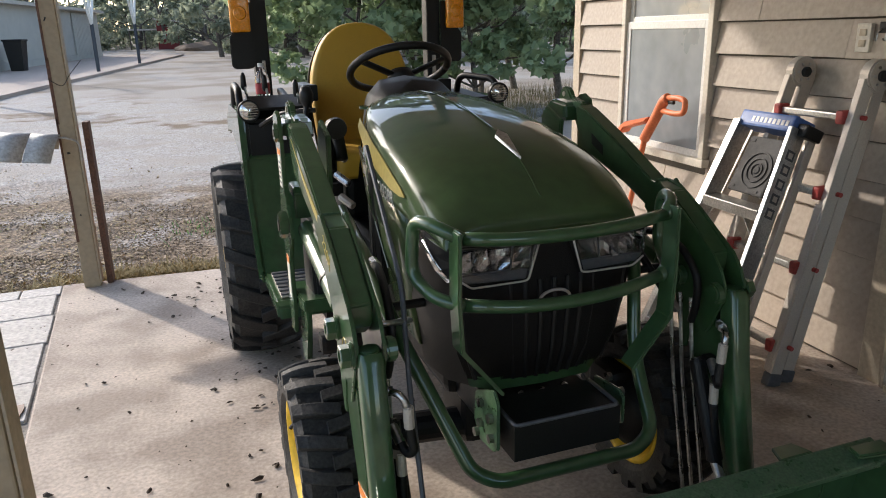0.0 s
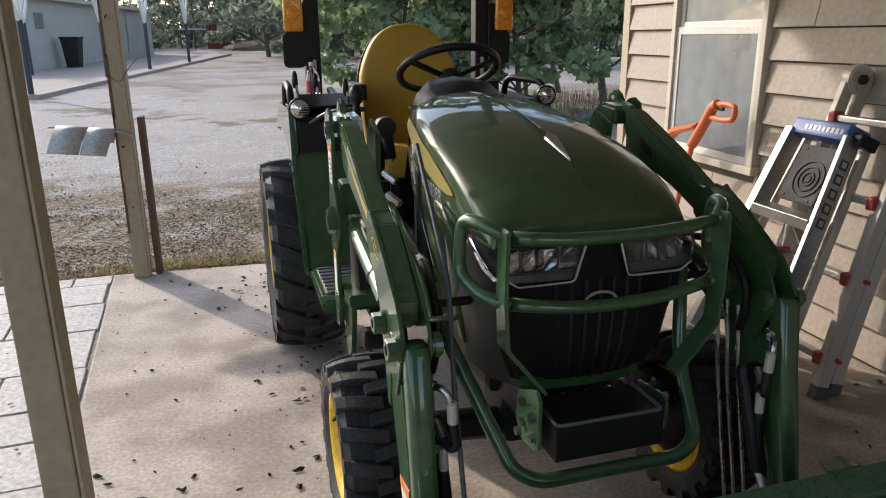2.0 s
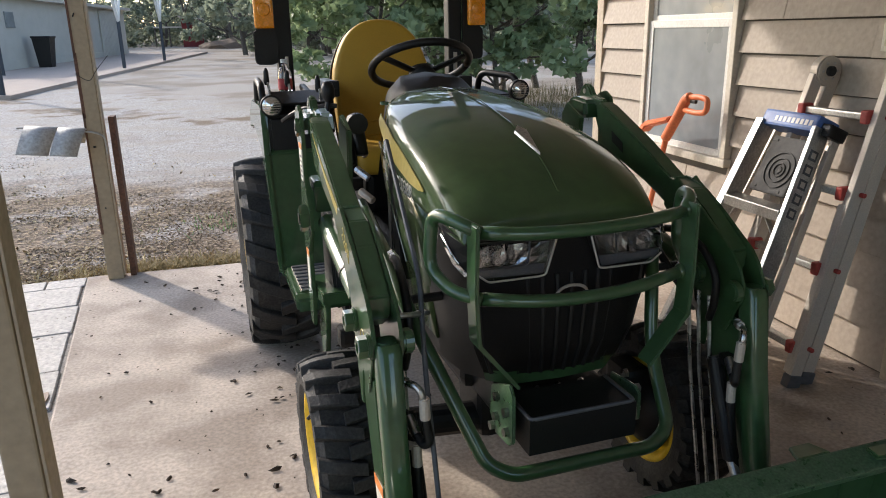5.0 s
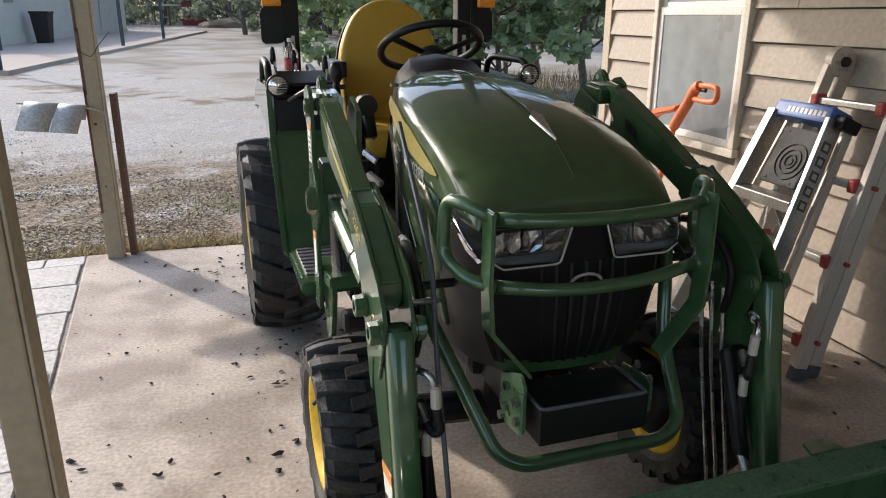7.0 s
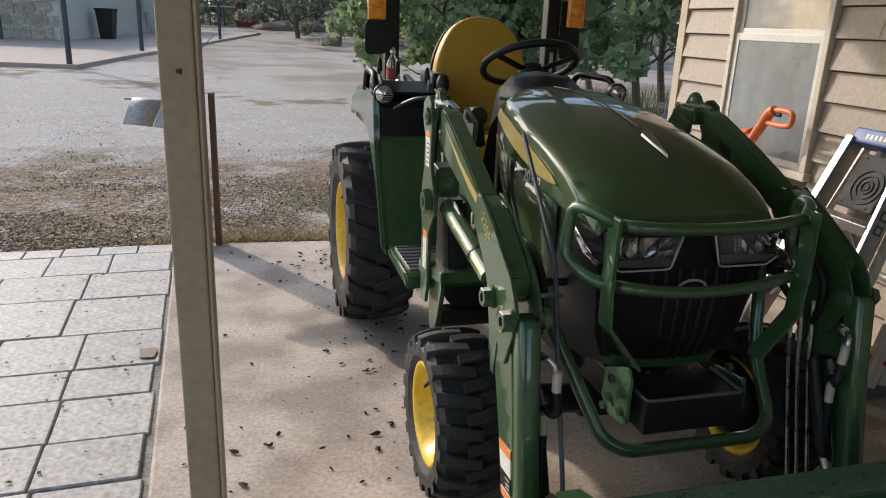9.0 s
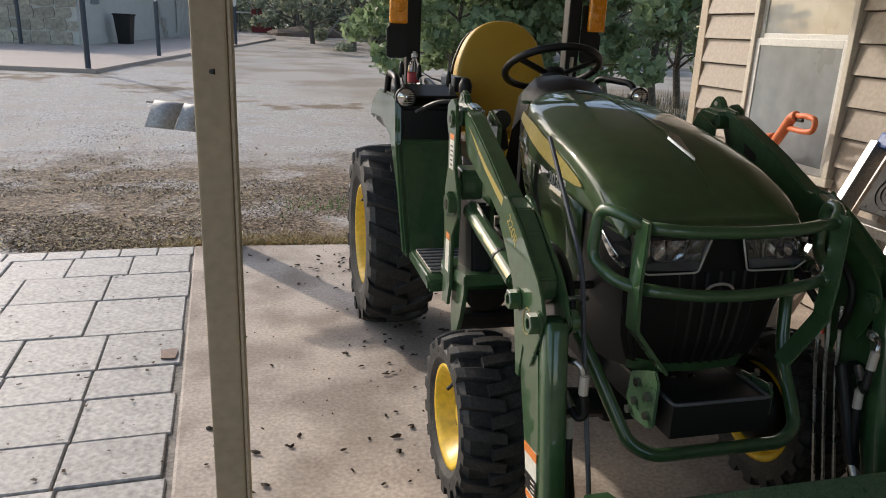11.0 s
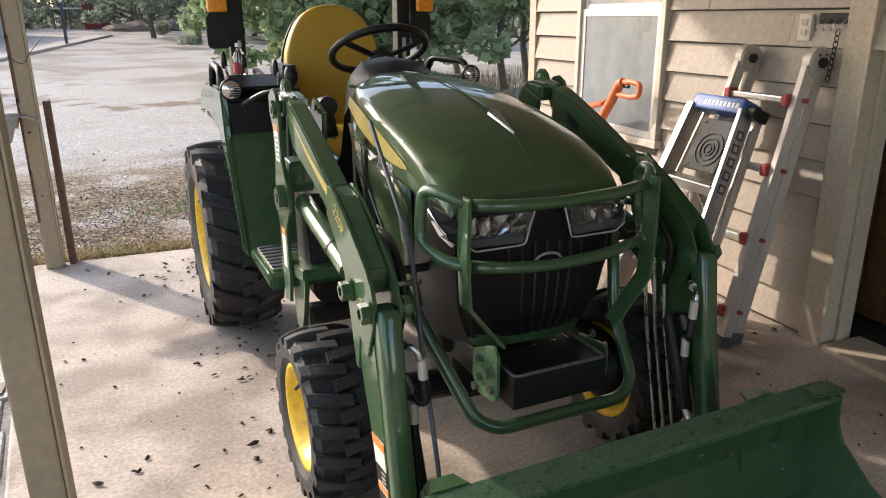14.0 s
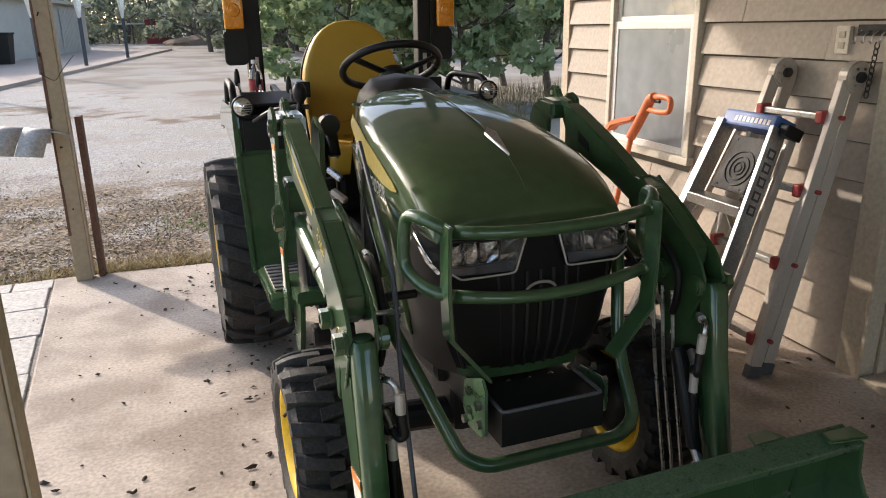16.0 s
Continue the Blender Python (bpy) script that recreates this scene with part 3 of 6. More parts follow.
def wheel(name, x, y, z, R, width, rim_r, lugs, lug_w, lean, s):
    """A wheel with a lugged tyre; s is -1 or 1, the side on which its dish faces out."""
    hub = T(name, lathe([(s * 0.02, 0.0), (s * 0.02, rim_r * 0.30), (s * 0.05, rim_r * 0.28), (s * 0.05, 0.0)], 20, "x", (x, y, z)), M_YELLOW)
    h = width / 2
    body = R - 0.030
    prof = [(-h * 0.80, rim_r), (-h * 0.98, rim_r + 0.25 * (R - rim_r)), (-h, rim_r + 0.55 * (R - rim_r)), (-h * 0.93, body - 0.02), (-h * 0.80, body),
            (h * 0.80, body), (h * 0.93, body - 0.02), (h, rim_r + 0.55 * (R - rim_r)), (h * 0.98, rim_r + 0.25 * (R - rim_r)), (h * 0.80, rim_r)]
    bm = lathe(prof, 48, "x", (x, y, z), closed=True)
    T("tyre", bm, M_RUBBER, "black lugged tyre with dust", hub)
    for side in (-1, 1):
        lb = bmesh.new()
        rows = []
        for i in range(6):
            f = i / 5
            px = side * (h * (1 - f) - h * 0.20 * f)
            ang = lean * (f ** 0.8)
            half = lug_w / 2 / R * (0.98 - 0.12 * f)
            top = R - (0.022 * (1 - f) ** 3) - 0.004
            low = body - 0.006 - (0.04 if i == 0 else 0)
            rows.append([lb.verts.new((px, rr * math.cos(aa), rr * math.sin(aa))) for aa, rr in ((ang - half * 1.3, low), (ang - half, top - 0.004), (ang - half * 0.8, top), (ang + half * 0.8, top), (ang + half, top - 0.004), (ang + half * 1.3, low))])
        for p, q in zip(rows, rows[1:]):
            for j in range(5):
                lb.faces.new((p[j], p[j + 1], q[j + 1], q[j]))
        lb.faces.new(rows[0])
        lb.faces.new(rows[-1][::-1])
        lug = T("lug", lb, M_RUBBER, "", hub)
        for k in range(lugs):
            ob = lug if k == 0 else new("lug", lug.data)
            ob.parent = hub
            ob.matrix_local = Matrix.Translation((x, y, z)) @ Matrix.Rotation(2 * math.pi * (k + (0.5 if side > 0 else 0)) / lugs, 4, "X")
    o = s * h
    rimp = [(o * 0.72, rim_r + 0.012), (o * 0.86, rim_r + 0.010), (o * 0.86, rim_r - 0.004), (o * 0.70, rim_r - 0.016), (o * 0.30, rim_r - 0.045), (o * 0.12, rim_r - 0.06),
            (o * 0.10, rim_r * 0.62), (o * 0.24, rim_r * 0.5), (o * 0.24, rim_r * 0.2), (o * 0.2, 0.0)]
    T("rim", lathe(rimp, 44, "x", (x, y, z)), M_YELLOW, "yellow steel rim", hub, True)
    T("rim_inner", lathe([(-o * 0.70, rim_r + 0.012), (-o * 0.86, rim_r + 0.010), (-o * 0.86, rim_r - 0.004), (-o * 0.66, rim_r - 0.016), (-o * 0.25, rim_r - 0.030), (o * 0.12, rim_r - 0.06)], 44, "x", (x, y, z)), M_YELLOW, "yellow inner rim flange", hub, True)
    for k in range(6):
        a = k * math.pi / 3 + 0.2
        c = Vector((x + o * 0.22, y + rim_r * 0.42 * math.cos(a), z + rim_r * 0.42 * math.sin(a)))
        T("wheel_nut", rod(c, c + Vector((s * 0.022, 0, 0)), 0.012, n=6), M_STEEL, "", hub)
    v = Vector((x + o * 0.80, y - rim_r * 0.25, z + rim_r * 0.86))
    T("valve", rod(v, v + Vector((s * 0.02, 0.0, -0.02)), 0.006, n=8), M_BLACK, "", hub)
    return hub


for s in (-1, 1):
    wheel("front_wheel", s * 0.530, -1.60 if s < 0 else -1.74, 0.279, 0.285, 0.215, 0.163, 18, 0.044, 0.11, s)
    wheel("rear_wheel", s * 0.555, -0.04, 0.460, 0.466, 0.32, 0.245, 18, 0.066, 0.20, s)

# axles, engine block and belly
T("front_axle", rod((-0.46, -1.60, 0.31), (0.46, -1.72, 0.31), 0.05, n=16), M_BLACK, "black front axle beam")
T("front_axle_housing", box((0.24, 0.22, 0.20), (0, -1.6, 0.36), None, 0.03), M_BLACK)
for s in (-1, 1):
    T("axle_knuckle", box((0.09, 0.14, 0.22), (s * 0.40, -1.60 if s < 0 else -1.70, 0.33), None, 0.025), M_BLACK)
for s, y in ((-1, -1.60), (1, -1.74)):
    T("final_drive", lathe([(s * 0.40, 0.0), (s * 0.40, 0.075), (s * 0.425, 0.118), (s * 0.48, 0.122), (s * 0.50, 0.0)], 28, "x", (0, y, 0.29)), M_BLACK, "black final drive housing inside the wheel", smooth=True)
T("rear_axle", rod((-0.5, -0.04, 0.46), (0.5, -0.04, 0.46), 0.085, n=18), M_GREEN)
T("transmission", box((0.34, 1.5, 0.34), (0, -0.35, 0.52), None, 0.04), M_BLACK)
T("engine_block", box((0.36, 0.75, 0.42), (0, -1.35, 0.66), None, 0.03), M_BLACK)
T("belly_frame", box((0.30, 0.5, 0.10), (0, -1.75, 0.50), None, 0.01), M_BLACK)
T("mid_tank", rod((-0.30, -0.98, 0.46), (-0.30, -0.62, 0.46), 0.09, n=18, bevel=0.015), M_BLACK, "black rounded tank under the step")
T("cross_tube", span((-0.42, -0.98, 0.30), (0.42, -0.90, 0.38), 0.02), M_BLACK, "dark mower lift cross bar")

# hood, a crowned shell with a centre crease
HS = [
    (-0.98, [(0, 1.288), (0.07, 1.288), (0.15, 1.278), (0.217, 1.246), (0.240, 1.18), (0.250, 1.10)]),
    (-1.15, [(0, 1.290), (0.08, 1.287), (0.17, 1.272), (0.250, 1.236), (0.270, 1.165), (0.276, 1.085)]),
    (-1.40, [(0, 1.274), (0.09, 1.268), (0.19, 1.250), (0.279, 1.206), (0.293, 1.135), (0.298, 1.062)]),
    (-1.65, [(0, 1.228), (0.10, 1.222), (0.20, 1.204), (0.290, 1.160), (0.301, 1.100), (0.305, 1.040)]),
    (-1.82, [(0, 1.172), (0.10, 1.166), (0.20, 1.150), (0.288, 1.108), (0.299, 1.062), (0.302, 1.018)]),
    (-1.93, [(0, 1.110), (0.10, 1.105), (0.19, 1.092), (0.277, 1.060), (0.288, 1.030), (0.291, 1.000)]),
    (-1.985, [(0, 1.052), (0.10, 1.050), (0.185, 1.045), (0.256, 1.026), (0.270, 1.008), (0.274, 0.990)]),
    (-1.992, [(0, 1.010), (0.10, 1.009), (0.18, 1.006), (0.245, 1.000), (0.264, 0.994), (0.270, 0.985)]),
]
hood_bm = loft([[(x, y - (0.125 * (x / 0.25) ** 2 if i == 0 else 0.06 * (x / 0.27) ** 2 if i == 1 else 0.0), z) for x, z in sec] for i, (y, sec) in enumerate(HS)])
crease = hood_bm.edges.layers.float.new("crease_edge")
ridge = {(round(sec[3][0], 4), round(sec[3][1], 4)) for y, sec in HS}
for e in hood_bm.edges:
    if all((round(abs(v.co.x), 4), round(v.co.z, 4)) in ridge for v in e.verts):
        e[crease] = 0.95
    elif all(abs(v.co.x) < 1e-5 for v in e.verts):
        e[crease] = 0.4
    elif all(v.co.y < -1.98 for v in e.verts) and abs(e.verts[0].co.y - e.verts[1].co.y) < 1e-4:
        e[crease] = 0.5
hood = T("hood", hood_bm, M_HOOD, "glossy green engine hood", smooth=True)
thicken(hood, 0.012, -1, 2)


def hood_z(x, y):
    """The hood's height over a point."""
    for (y0, s0), (y1, s1) in zip(HS, HS[1:]):
        if y0 >= y >= y1:
            f = (y0 - y) / (y0 - y1)
            out = []
            for s in (s0, s1):
                for p, q in zip(s, s[1:]):
                    if p[0] <= abs(x) <= q[0]:
                        k = (abs(x) - p[0]) / (q[0] - p[0])
                        out.append(p[1] + k * (q[1] - p[1]))
                        break
                else:
                    out.append(s[-1][1])
            return out[0] * (1 - f) + out[1] * f
    return HS[-1][1][0][1]


def hood_x(y, z):
    """The hood's half width at a height on its side."""
    for (y0, s0), (y1, s1) in zip(HS, HS[1:]):
        if y0 >= y >= y1:
            f = (y0 - y) / (y0 - y1)
            sec = [(p[0] * (1 - f) + q[0] * f, p[1] * (1 - f) + q[1] * f) for p, q in zip(s0, s1)]
            for p, q in zip(sec[2:], sec[3:]):
                if p[1] >= z >= q[1]:
                    k = (p[1] - z) / (p[1] - q[1])
                    return p[0] + k * (q[0] - p[0])
            return sec[-1][0]
    return 0.28


# crease along the top and two side creases, raised beads
T("hood_crease", tube([(0.0, y, hood_z(0, y) + 0.0005) for y in [-1.0 - 0.05 * i for i in range(20)]], 0.004, 6, flat=0.5), M_HOOD, "", hood)
# pointed bright ornament on the crease
em = bmesh.new()
pts = [(0.0, -1.84, hood_z(0, -1.84) + 0.004), (-0.020, -1.715, hood_z(0, -1.715) + 0.002), (0.0, -1.690, hood_z(0, -1.69) + 0.004), (0.020, -1.715, hood_z(0, -1.715) + 0.002)]
vs = [em.verts.new(p) for p in pts] + [em.verts.new((p[0] * 0.9, p[1], p[2] + 0.008)) for p in pts]
em.faces.new(vs[:4])
em.faces.new(vs[4:])
for i in range(4):
    em.faces.new((vs[i], vs[(i + 1) % 4], vs[4 + (i + 1) % 4], vs[4 + i]))
T("hood_ornament", em, M_ALU, "bright pointed hood ornament", hood)
# fuel cap rings at the hood's rear corner
T("latch_ring", lathe([(0, 0.020), (0.010, 0.020), (0.010, 0.012), (0.004, 0.010), (0.004, 0.0)], 18, "z", (-0.213, -1.03, 1.238)), M_GREEN, "", hood)

# side panels under the hood
for s in (-1, 1):
    panel = bmesh.new()
    sec = []
    for y, zt, k in ((-1.13, 1.125, 0.62), (-1.25, 1.10, 0.50), (-1.45, 1.074, 0.30), (-1.65, 1.055, 0.10), (-1.78, 1.042, 0.0)):
        w = 0.250 + 0.045 * min(1, (-1.0 - y) / 0.45)
        sec.append([(s * (w + dw), y - k * (1.12 - z), z) for dw, z in ((0.0, zt), (0.004, 0.98), (-0.004, 0.85), (-0.022, 0.66))])
    p = T("side_panel", loft(sec, mirror=False), M_HOOD, "green engine side panel with black louvres", smooth=True)
    thicken(p, 0.008, 0)
    for prof, xo in (([(-1.312, 1.085), (-1.340, 1.078), (-1.372, 0.86), (-1.385, 0.74), (-1.365, 0.76), (-1.338, 0.90)], 0.2875), ([(-1.366, 1.078), (-1.418, 1.066), (-1.470, 0.86), (-1.490, 0.74), (-1.425, 0.74), (-1.390, 0.90)], 0.2945)):
        T("louvre", slab(prof, s * 0.262, s * xo, "x", 0.003), M_BLACK, "black slotted louvre", p)
    T("panel_crease", tube([(s * 0.287, -1.31, 1.02), (s * 0.294, -1.42, 0.93), (s * 0.297, -1.56, 0.82)], 0.004, 6), M_HOOD, "", p)
    T("pull_tab", slab([(-1.53, 1.01), (-1.545, 1.01), (-1.55, 0.955), (-1.537, 0.955)], s * 0.29, s * 0.3015, "x", 0.002), M_ALU_DULL, "small bright catch", p)
    T("data_label", slab([(-1.225, 1.085), (-1.262, 1.08), (-1.265, 1.045), (-1.228, 1.05)], s * 0.262, s * 0.2785, "x"), M_ALU_DULL, "", p)
    # yellow flash along the lower edge of the hood
    fl = bmesh.new()
    up, lo = [], []
    edge_u = ((-1.12, 1.218), (-1.32, 1.190), (-1.50, 1.155), (-1.645, 1.120), (-1.73, 1.095), (-1.765, 1.080))
    edge_l = ((-1.12, 1.192), (-1.32, 1.137), (-1.50, 1.098), (-1.645, 1.078), (-1.73, 1.072), (-1.765, 1.076))
    for i in range(17):
        y = -1.12 - 0.645 * i / 16
        for edge, lst in ((edge_u, up), (edge_l, lo)):
            z = float(np.interp(-y, [-e[0] for e in edge], [e[1] for e in edge]))
            lst.append((s * (hood_x(y, z) + 0.003), y, z))
    a, b = [fl.verts.new(q) for q in up], [fl.verts.new(q) for q in lo]
    for i in range(16):
        fl.faces.new((a[i], a[i + 1], b[i + 1], b[i]))
    thicken(T("yellow_stripe", fl, M_GOLD, "muted yellow flash decal", hood), 0.003, 0)
    m = Matrix(((0, 0, s, s * 0.3035), (s, 0, 0, -1.590), (0, 1, 0, 1.052), (0, 0, 0, 1)))
    words("model_number", "2038R", 0.056, m @ pose(0, 0, 0, 0, 0, 4 * s), M_DECAL, tractor, 0.001)
    # black cheek behind the headlamp
    T("cheek", loft([[(s * 0.292, -1.77, 1.045), (s * 0.292, -1.77, 0.8), (s * 0.262, -1.77, 0.60)], [(s * 0.288, -1.90, 1.012), (s * 0.285, -1.90, 0.8), (s * 0.24, -1.90, 0.60)],
                     [(s * 0.262, -1.985, 0.99), (s * 0.25, -1.975, 0.8), (s * 0.20, -1.95, 0.60)]], mirror=False), M_CHEEK, "dusty black grille cheek", smooth=True)

# grille with upright ribs
GR = [(1.0, 0.262, -1.975, -2.012), (0.90, 0.258, -1.975, -2.030), (0.80, 0.250, -1.97, -2.035), (0.70, 0.235, -1.96, -2.025), (0.62, 0.205, -1.95, -2.0), (0.60, 0.19, -1.90, -1.95)]
grille = T("grille", loft([[(0, yc, z), (w * 0.4, yc + 0.004, z), (w * 0.75, yc + 0.018, z), (w, ye, z)] for z, w, ye, yc in GR]), M_GRILLE, "black perforated grille with upright ribs", smooth=True)
for k in range(-6, 7):
    f = k / 6.6
    T("rib", tube([(f * w, (yc + (ye - yc) * f * f) - 0.003, z) for z, w, ye, yc in GR[1:5]], 0.007, 6, flat=0.6), M_BLACK, "", grille)
T("badge", tube([(0.042 * math.cos(a), -2.040, 0.846 + 0.022 * math.sin(a)) for a in [2 * math.pi * k / 24 for k in range(25)]], 0.004, 6), M_ALU_DULL, "oval badge outline on the grille", grille)
T("lower_valance", loft([[(0, -2.0, 0.63), (0.15, -1.99, 0.63), (0.21, -1.95, 0.63)], [(0, -1.985, 0.585), (0.14, -1.975, 0.585), (0.19, -1.93, 0.585)]]), M_GREEN, "dark green lower nose band", smooth=True)
for s in (-1, 1):
    lampq = [(s * 0.045, 0.998), (s * 0.262, 1.002), (s * 0.258, 0.925), (s * 0.225, 0.902), (s * 0.075, 0.902)]
    head = T("headlight", slab(lampq, -2.024, -1.99, "y", 0.004), M_BLACK, "clear headlight with chrome reflector")
    fac = bmesh.new()
    rr = random.Random(31 + s)
    cols = (0.062, 0.085, 0.112, 0.135, 0.158, 0.182, 0.206, 0.228, 0.252)
    grid = [[fac.verts.new((s * (x + 0.012 * (0.99 - z) / 0.06 * (1 if k < 4 else 0) + rr.uniform(-0.004, 0.004)), -2.0245 - 0.016 * rr.random(), z)) for k, x in enumerate(cols)] for z in (0.996, 0.975, 0.955, 0.934)]
    for a, b in zip(grid, grid[1:]):
        for k in range(len(cols) - 1):
            fac.faces.new((a[k], a[k + 1], b[k + 1], b[k]))
    T("reflector", fac, M_REFLECT, "faceted chrome reflector", head)
    bowl = T("reflector_bowl", lathe([(-0.012, 1.0), (-0.010, 1.15), (-0.008, 0.98), (0.002, 0.70), (0.006, 0.0)], 20, "y"), M_REFLECT, "chrome bowl", head, True)
    bowl.matrix_local = Matrix.Translation((s * 0.197, -2.027, 0.962)) @ Matrix.Diagonal((0.020, 1, 0.024, 1))
    ledge = bmesh.new()
    ledge.faces.new([ledge.verts.new(q) for q in ((s * 0.072, -2.026, 0.932), (s * 0.252, -2.026, 0.934), (s * 0.246, -2.036, 0.914), (s * 0.082, -2.036, 0.908))])
    thicken(T("reflector_ledge", ledge, M_GREYBAG, "dull lower ledge", head), 0.001, 0)
    for pts in ([(s * 0.118, -2.037, 0.994), (s * 0.123, -2.037, 0.936), (s * 0.250, -2.037, 0.936)], [(s * 0.048, -2.039, 0.992), (s * 0.074, -2.039, 0.905), (s * 0.09, -2.039, 0.902), (s * 0.225, -2.039, 0.902), (s * 0.256, -2.039, 0.925)]):
        T("lamp_trim", tube(round_corners(pts, 0.008, 3), 0.0028, 6), M_GREYBAG if len(pts) == 3 else M_ALU_DULL, "", head, True)
    T("trim_bar", slab([(s * 0.06, 0.998), (s * 0.258, 1.0), (s * 0.258, 0.992), (s * 0.06, 0.990)], -2.036, -2.024, "y", 0.001), M_BLACK, "", head)
    T("lens", slab([(s * 0.05, 0.993), (s * 0.26, 0.998), (s * 0.255, 0.927), (s * 0.223, 0.906), (s * 0.078, 0.906)], -2.041, -2.036, "y", 0.002), M_GLASS, "clear lens", head)
    cx = lambda y: float(np.interp(-y, [1.77, 1.90, 1.985, 2.02], [0.293, 0.288, 0.266, 0.245]))
    wing = bmesh.new()
    back = ((-1.79, 1.040), (-1.865, 1.000), (-1.90, 0.960), (-1.935, 0.925), (-1.985, 0.905))
    ridge_in = ((-1.84, 1.032), (-1.90, 1.005), (-1.935, 0.965), (-1.965, 0.935), (-2.005, 0.915))
    wr = [[wing.verts.new((s * (cx(y) + off), y, z)) for y, z in line] for line, off in ((back, 0.001), (ridge_in, 0.007))]
    for k in range(4):
        wing.faces.new((wr[0][k], wr[0][k + 1], wr[1][k + 1], wr[1][k]))
    thicken(T("headlight_wing", wing, M_CHROME, "bright sliver of the side reflector", head), 0.003, 0)
    wing = bmesh.new()
    front = ((-1.90, 1.020), (-1.965, 1.005), (-2.0, 0.985), (-2.015, 0.955), (-2.02, 0.93))
    wr = [[wing.verts.new((s * (cx(y) + 0.006), y, z)) for y, z in line] for line in (ridge_in, front)]
    for k in range(4):
        wing.faces.new((wr[0][k], wr[0][k + 1], wr[1][k + 1], wr[1][k]))
    thicken(T("wing_lens", wing, M_BLACK, "dark side lens", head), 0.003, 0)
    T("wing_strip", tube([(s * (cx(y) + 0.010), y, z) for y, z in ((-1.90, 0.995), (-1.945, 0.955), (-1.975, 0.935))], 0.004, 6), M_CHROME, "", head, True)

# brush guard of green tube
def guard_tube(pts, r=0.0165, bend=0.05, name="guard_bar"):
    return T(name, tube(round_corners(pts, bend), r, 12), M_GREEN, "green tubular brush guard bar", smooth=True)


GY = -2.115
guard_tube([(-0.27, GY + 0.02, 1.045), (-0.16, GY, 1.036), (0.0, GY - 0.012, 1.034), (0.16, GY, 1.036), (0.27, GY + 0.02, 1.045)], bend=0.12)
guard_tube([(-0.265, GY + 0.02, 0.885), (-0.14, GY, 0.868), (0.0, GY - 0.008, 0.864), (0.14, GY, 0.868), (0.265, GY + 0.02, 0.885)], bend=0.10)
for s in (-1, 1):
    guard_tube([(s * 0.27, GY + 0.015, 1.045), (s * 0.322, GY + 0.06, 1.072), (s * 0.347, -1.98, 1.072), (s * 0.352, -1.965, 0.93), (s * 0.322, GY + 0.06, 0.895), (s * 0.265, GY + 0.015, 0.885)])
    up = slab([(s * 0.283, 1.070), (s * 0.293, 1.068), (s * 0.296, 0.90), (s * 0.290, 0.780), (s * 0.185, 0.652), (s * 0.178, 0.658), (s * 0.279, 0.784), (s * 0.286, 0.9)], GY - 0.018, GY + 0.042, "y", 0.003)
    T("guard_upright", up, M_GREEN, "flat green upright of the brush guard")
    # sky sheen on the ordinary green is put into this paler colour
    plate = T("bracket_plate", slab([(-2.098, 0.485), (-2.098, 0.615 if s < 0 else 0.56), (-2.075, 0.640 if s < 0 else 0.575), (-2.03, 0.622 if s < 0 else 0.57), (-1.955, 0.585 if s < 0 else 0.56), (-1.945, 0.50), (-1.985, 0.455), (-2.07, 0.465)], s * 0.176, s * 0.185, "x", 0.003), M_SCUFF_SHEEN, "bolted bracket plate with sky sheen in its pale green")
    for y, z in ((-2.005, 0.575), (-2.065, 0.560), (-2.0, 0.515), (-2.068, 0.505), (-1.975, 0.475)):
        T("bolt", rod((s * 0.184, y, z), (s * 0.197, y, z), 0.013, n=6), M_STEEL, "", plate)
guard_tube([(-0.405, -1.45, 0.985), (-0.405, -1.78, 0.90), (-0.395, -1.93, 0.80), (-0.262, -2.115, 0.455), (-0.20, -2.14, 0.425), (0.20, -2.14, 0.425), (0.262, -2.115, 0.455), (0.292, -1.97, 0.62), (0.31, -1.93, 0.80), (0.405, -1.78, 0.90), (0.405, -1.45, 0.985)], 0.019, 0.09, "guard_hoop")

# weight tray, an open black box
tray = span((-0.160, -2.145, 0.475), (0.138, -1.99, 0.570))
tray.faces.ensure_lookup_table()
bmesh.ops.delete(tray, geom=[f for f in tray.faces if f.calc_center_median().z > 0.58], context="FACES_ONLY")
tray_ob = thicken(T("weight_tray", tray, M_BLACK, "open black steel weight tray"), 0.010, -1)
T("tray_rim", tube(round_corners([(-0.156, -1.995, 0.572), (-0.156, -2.141, 0.572), (0.134, -2.141, 0.572), (0.134, -1.995, 0.572)], 0.012, 3), 0.0055, 8), M_CHEEK, "dusty rim of the tray", tray_ob, True).data.materials[0] = M_GREYBAG
for x in (-0.06, 0.0, 0.07):
    T("tray_bolt", rod((x, -1.975, 0.56), (x, -1.99, 0.56), 0.010, n=6), M_STEEL)

# dash cowl, steering wheel
T("dash_cowl", loft([[(0, -1.00, 1.284), (0.11, -1.02, 1.278), (0.155, -1.04, 1.250), (0.165, -1.04, 1.17)], [(0, -0.93, 1.325), (0.11, -0.93, 1.312), (0.160, -0.94, 1.262), (0.17, -0.94, 1.17)],
                     [(0, -0.82, 1.335), (0.10, -0.82, 1.322), (0.150, -0.82, 1.27), (0.16, -0.82, 1.15)], [(0, -0.74, 1.30), (0.09, -0.74, 1.29), (0.14, -0.74, 1.24), (0.16, -0.74, 1.1)],
                     [(0, -0.73, 0.8), (0.1, -0.73, 0.8), (0.17, -0.73, 0.8), (0.2, -0.73, 0.8)]]), M_BLACK, "black dashboard cowl", smooth=True)
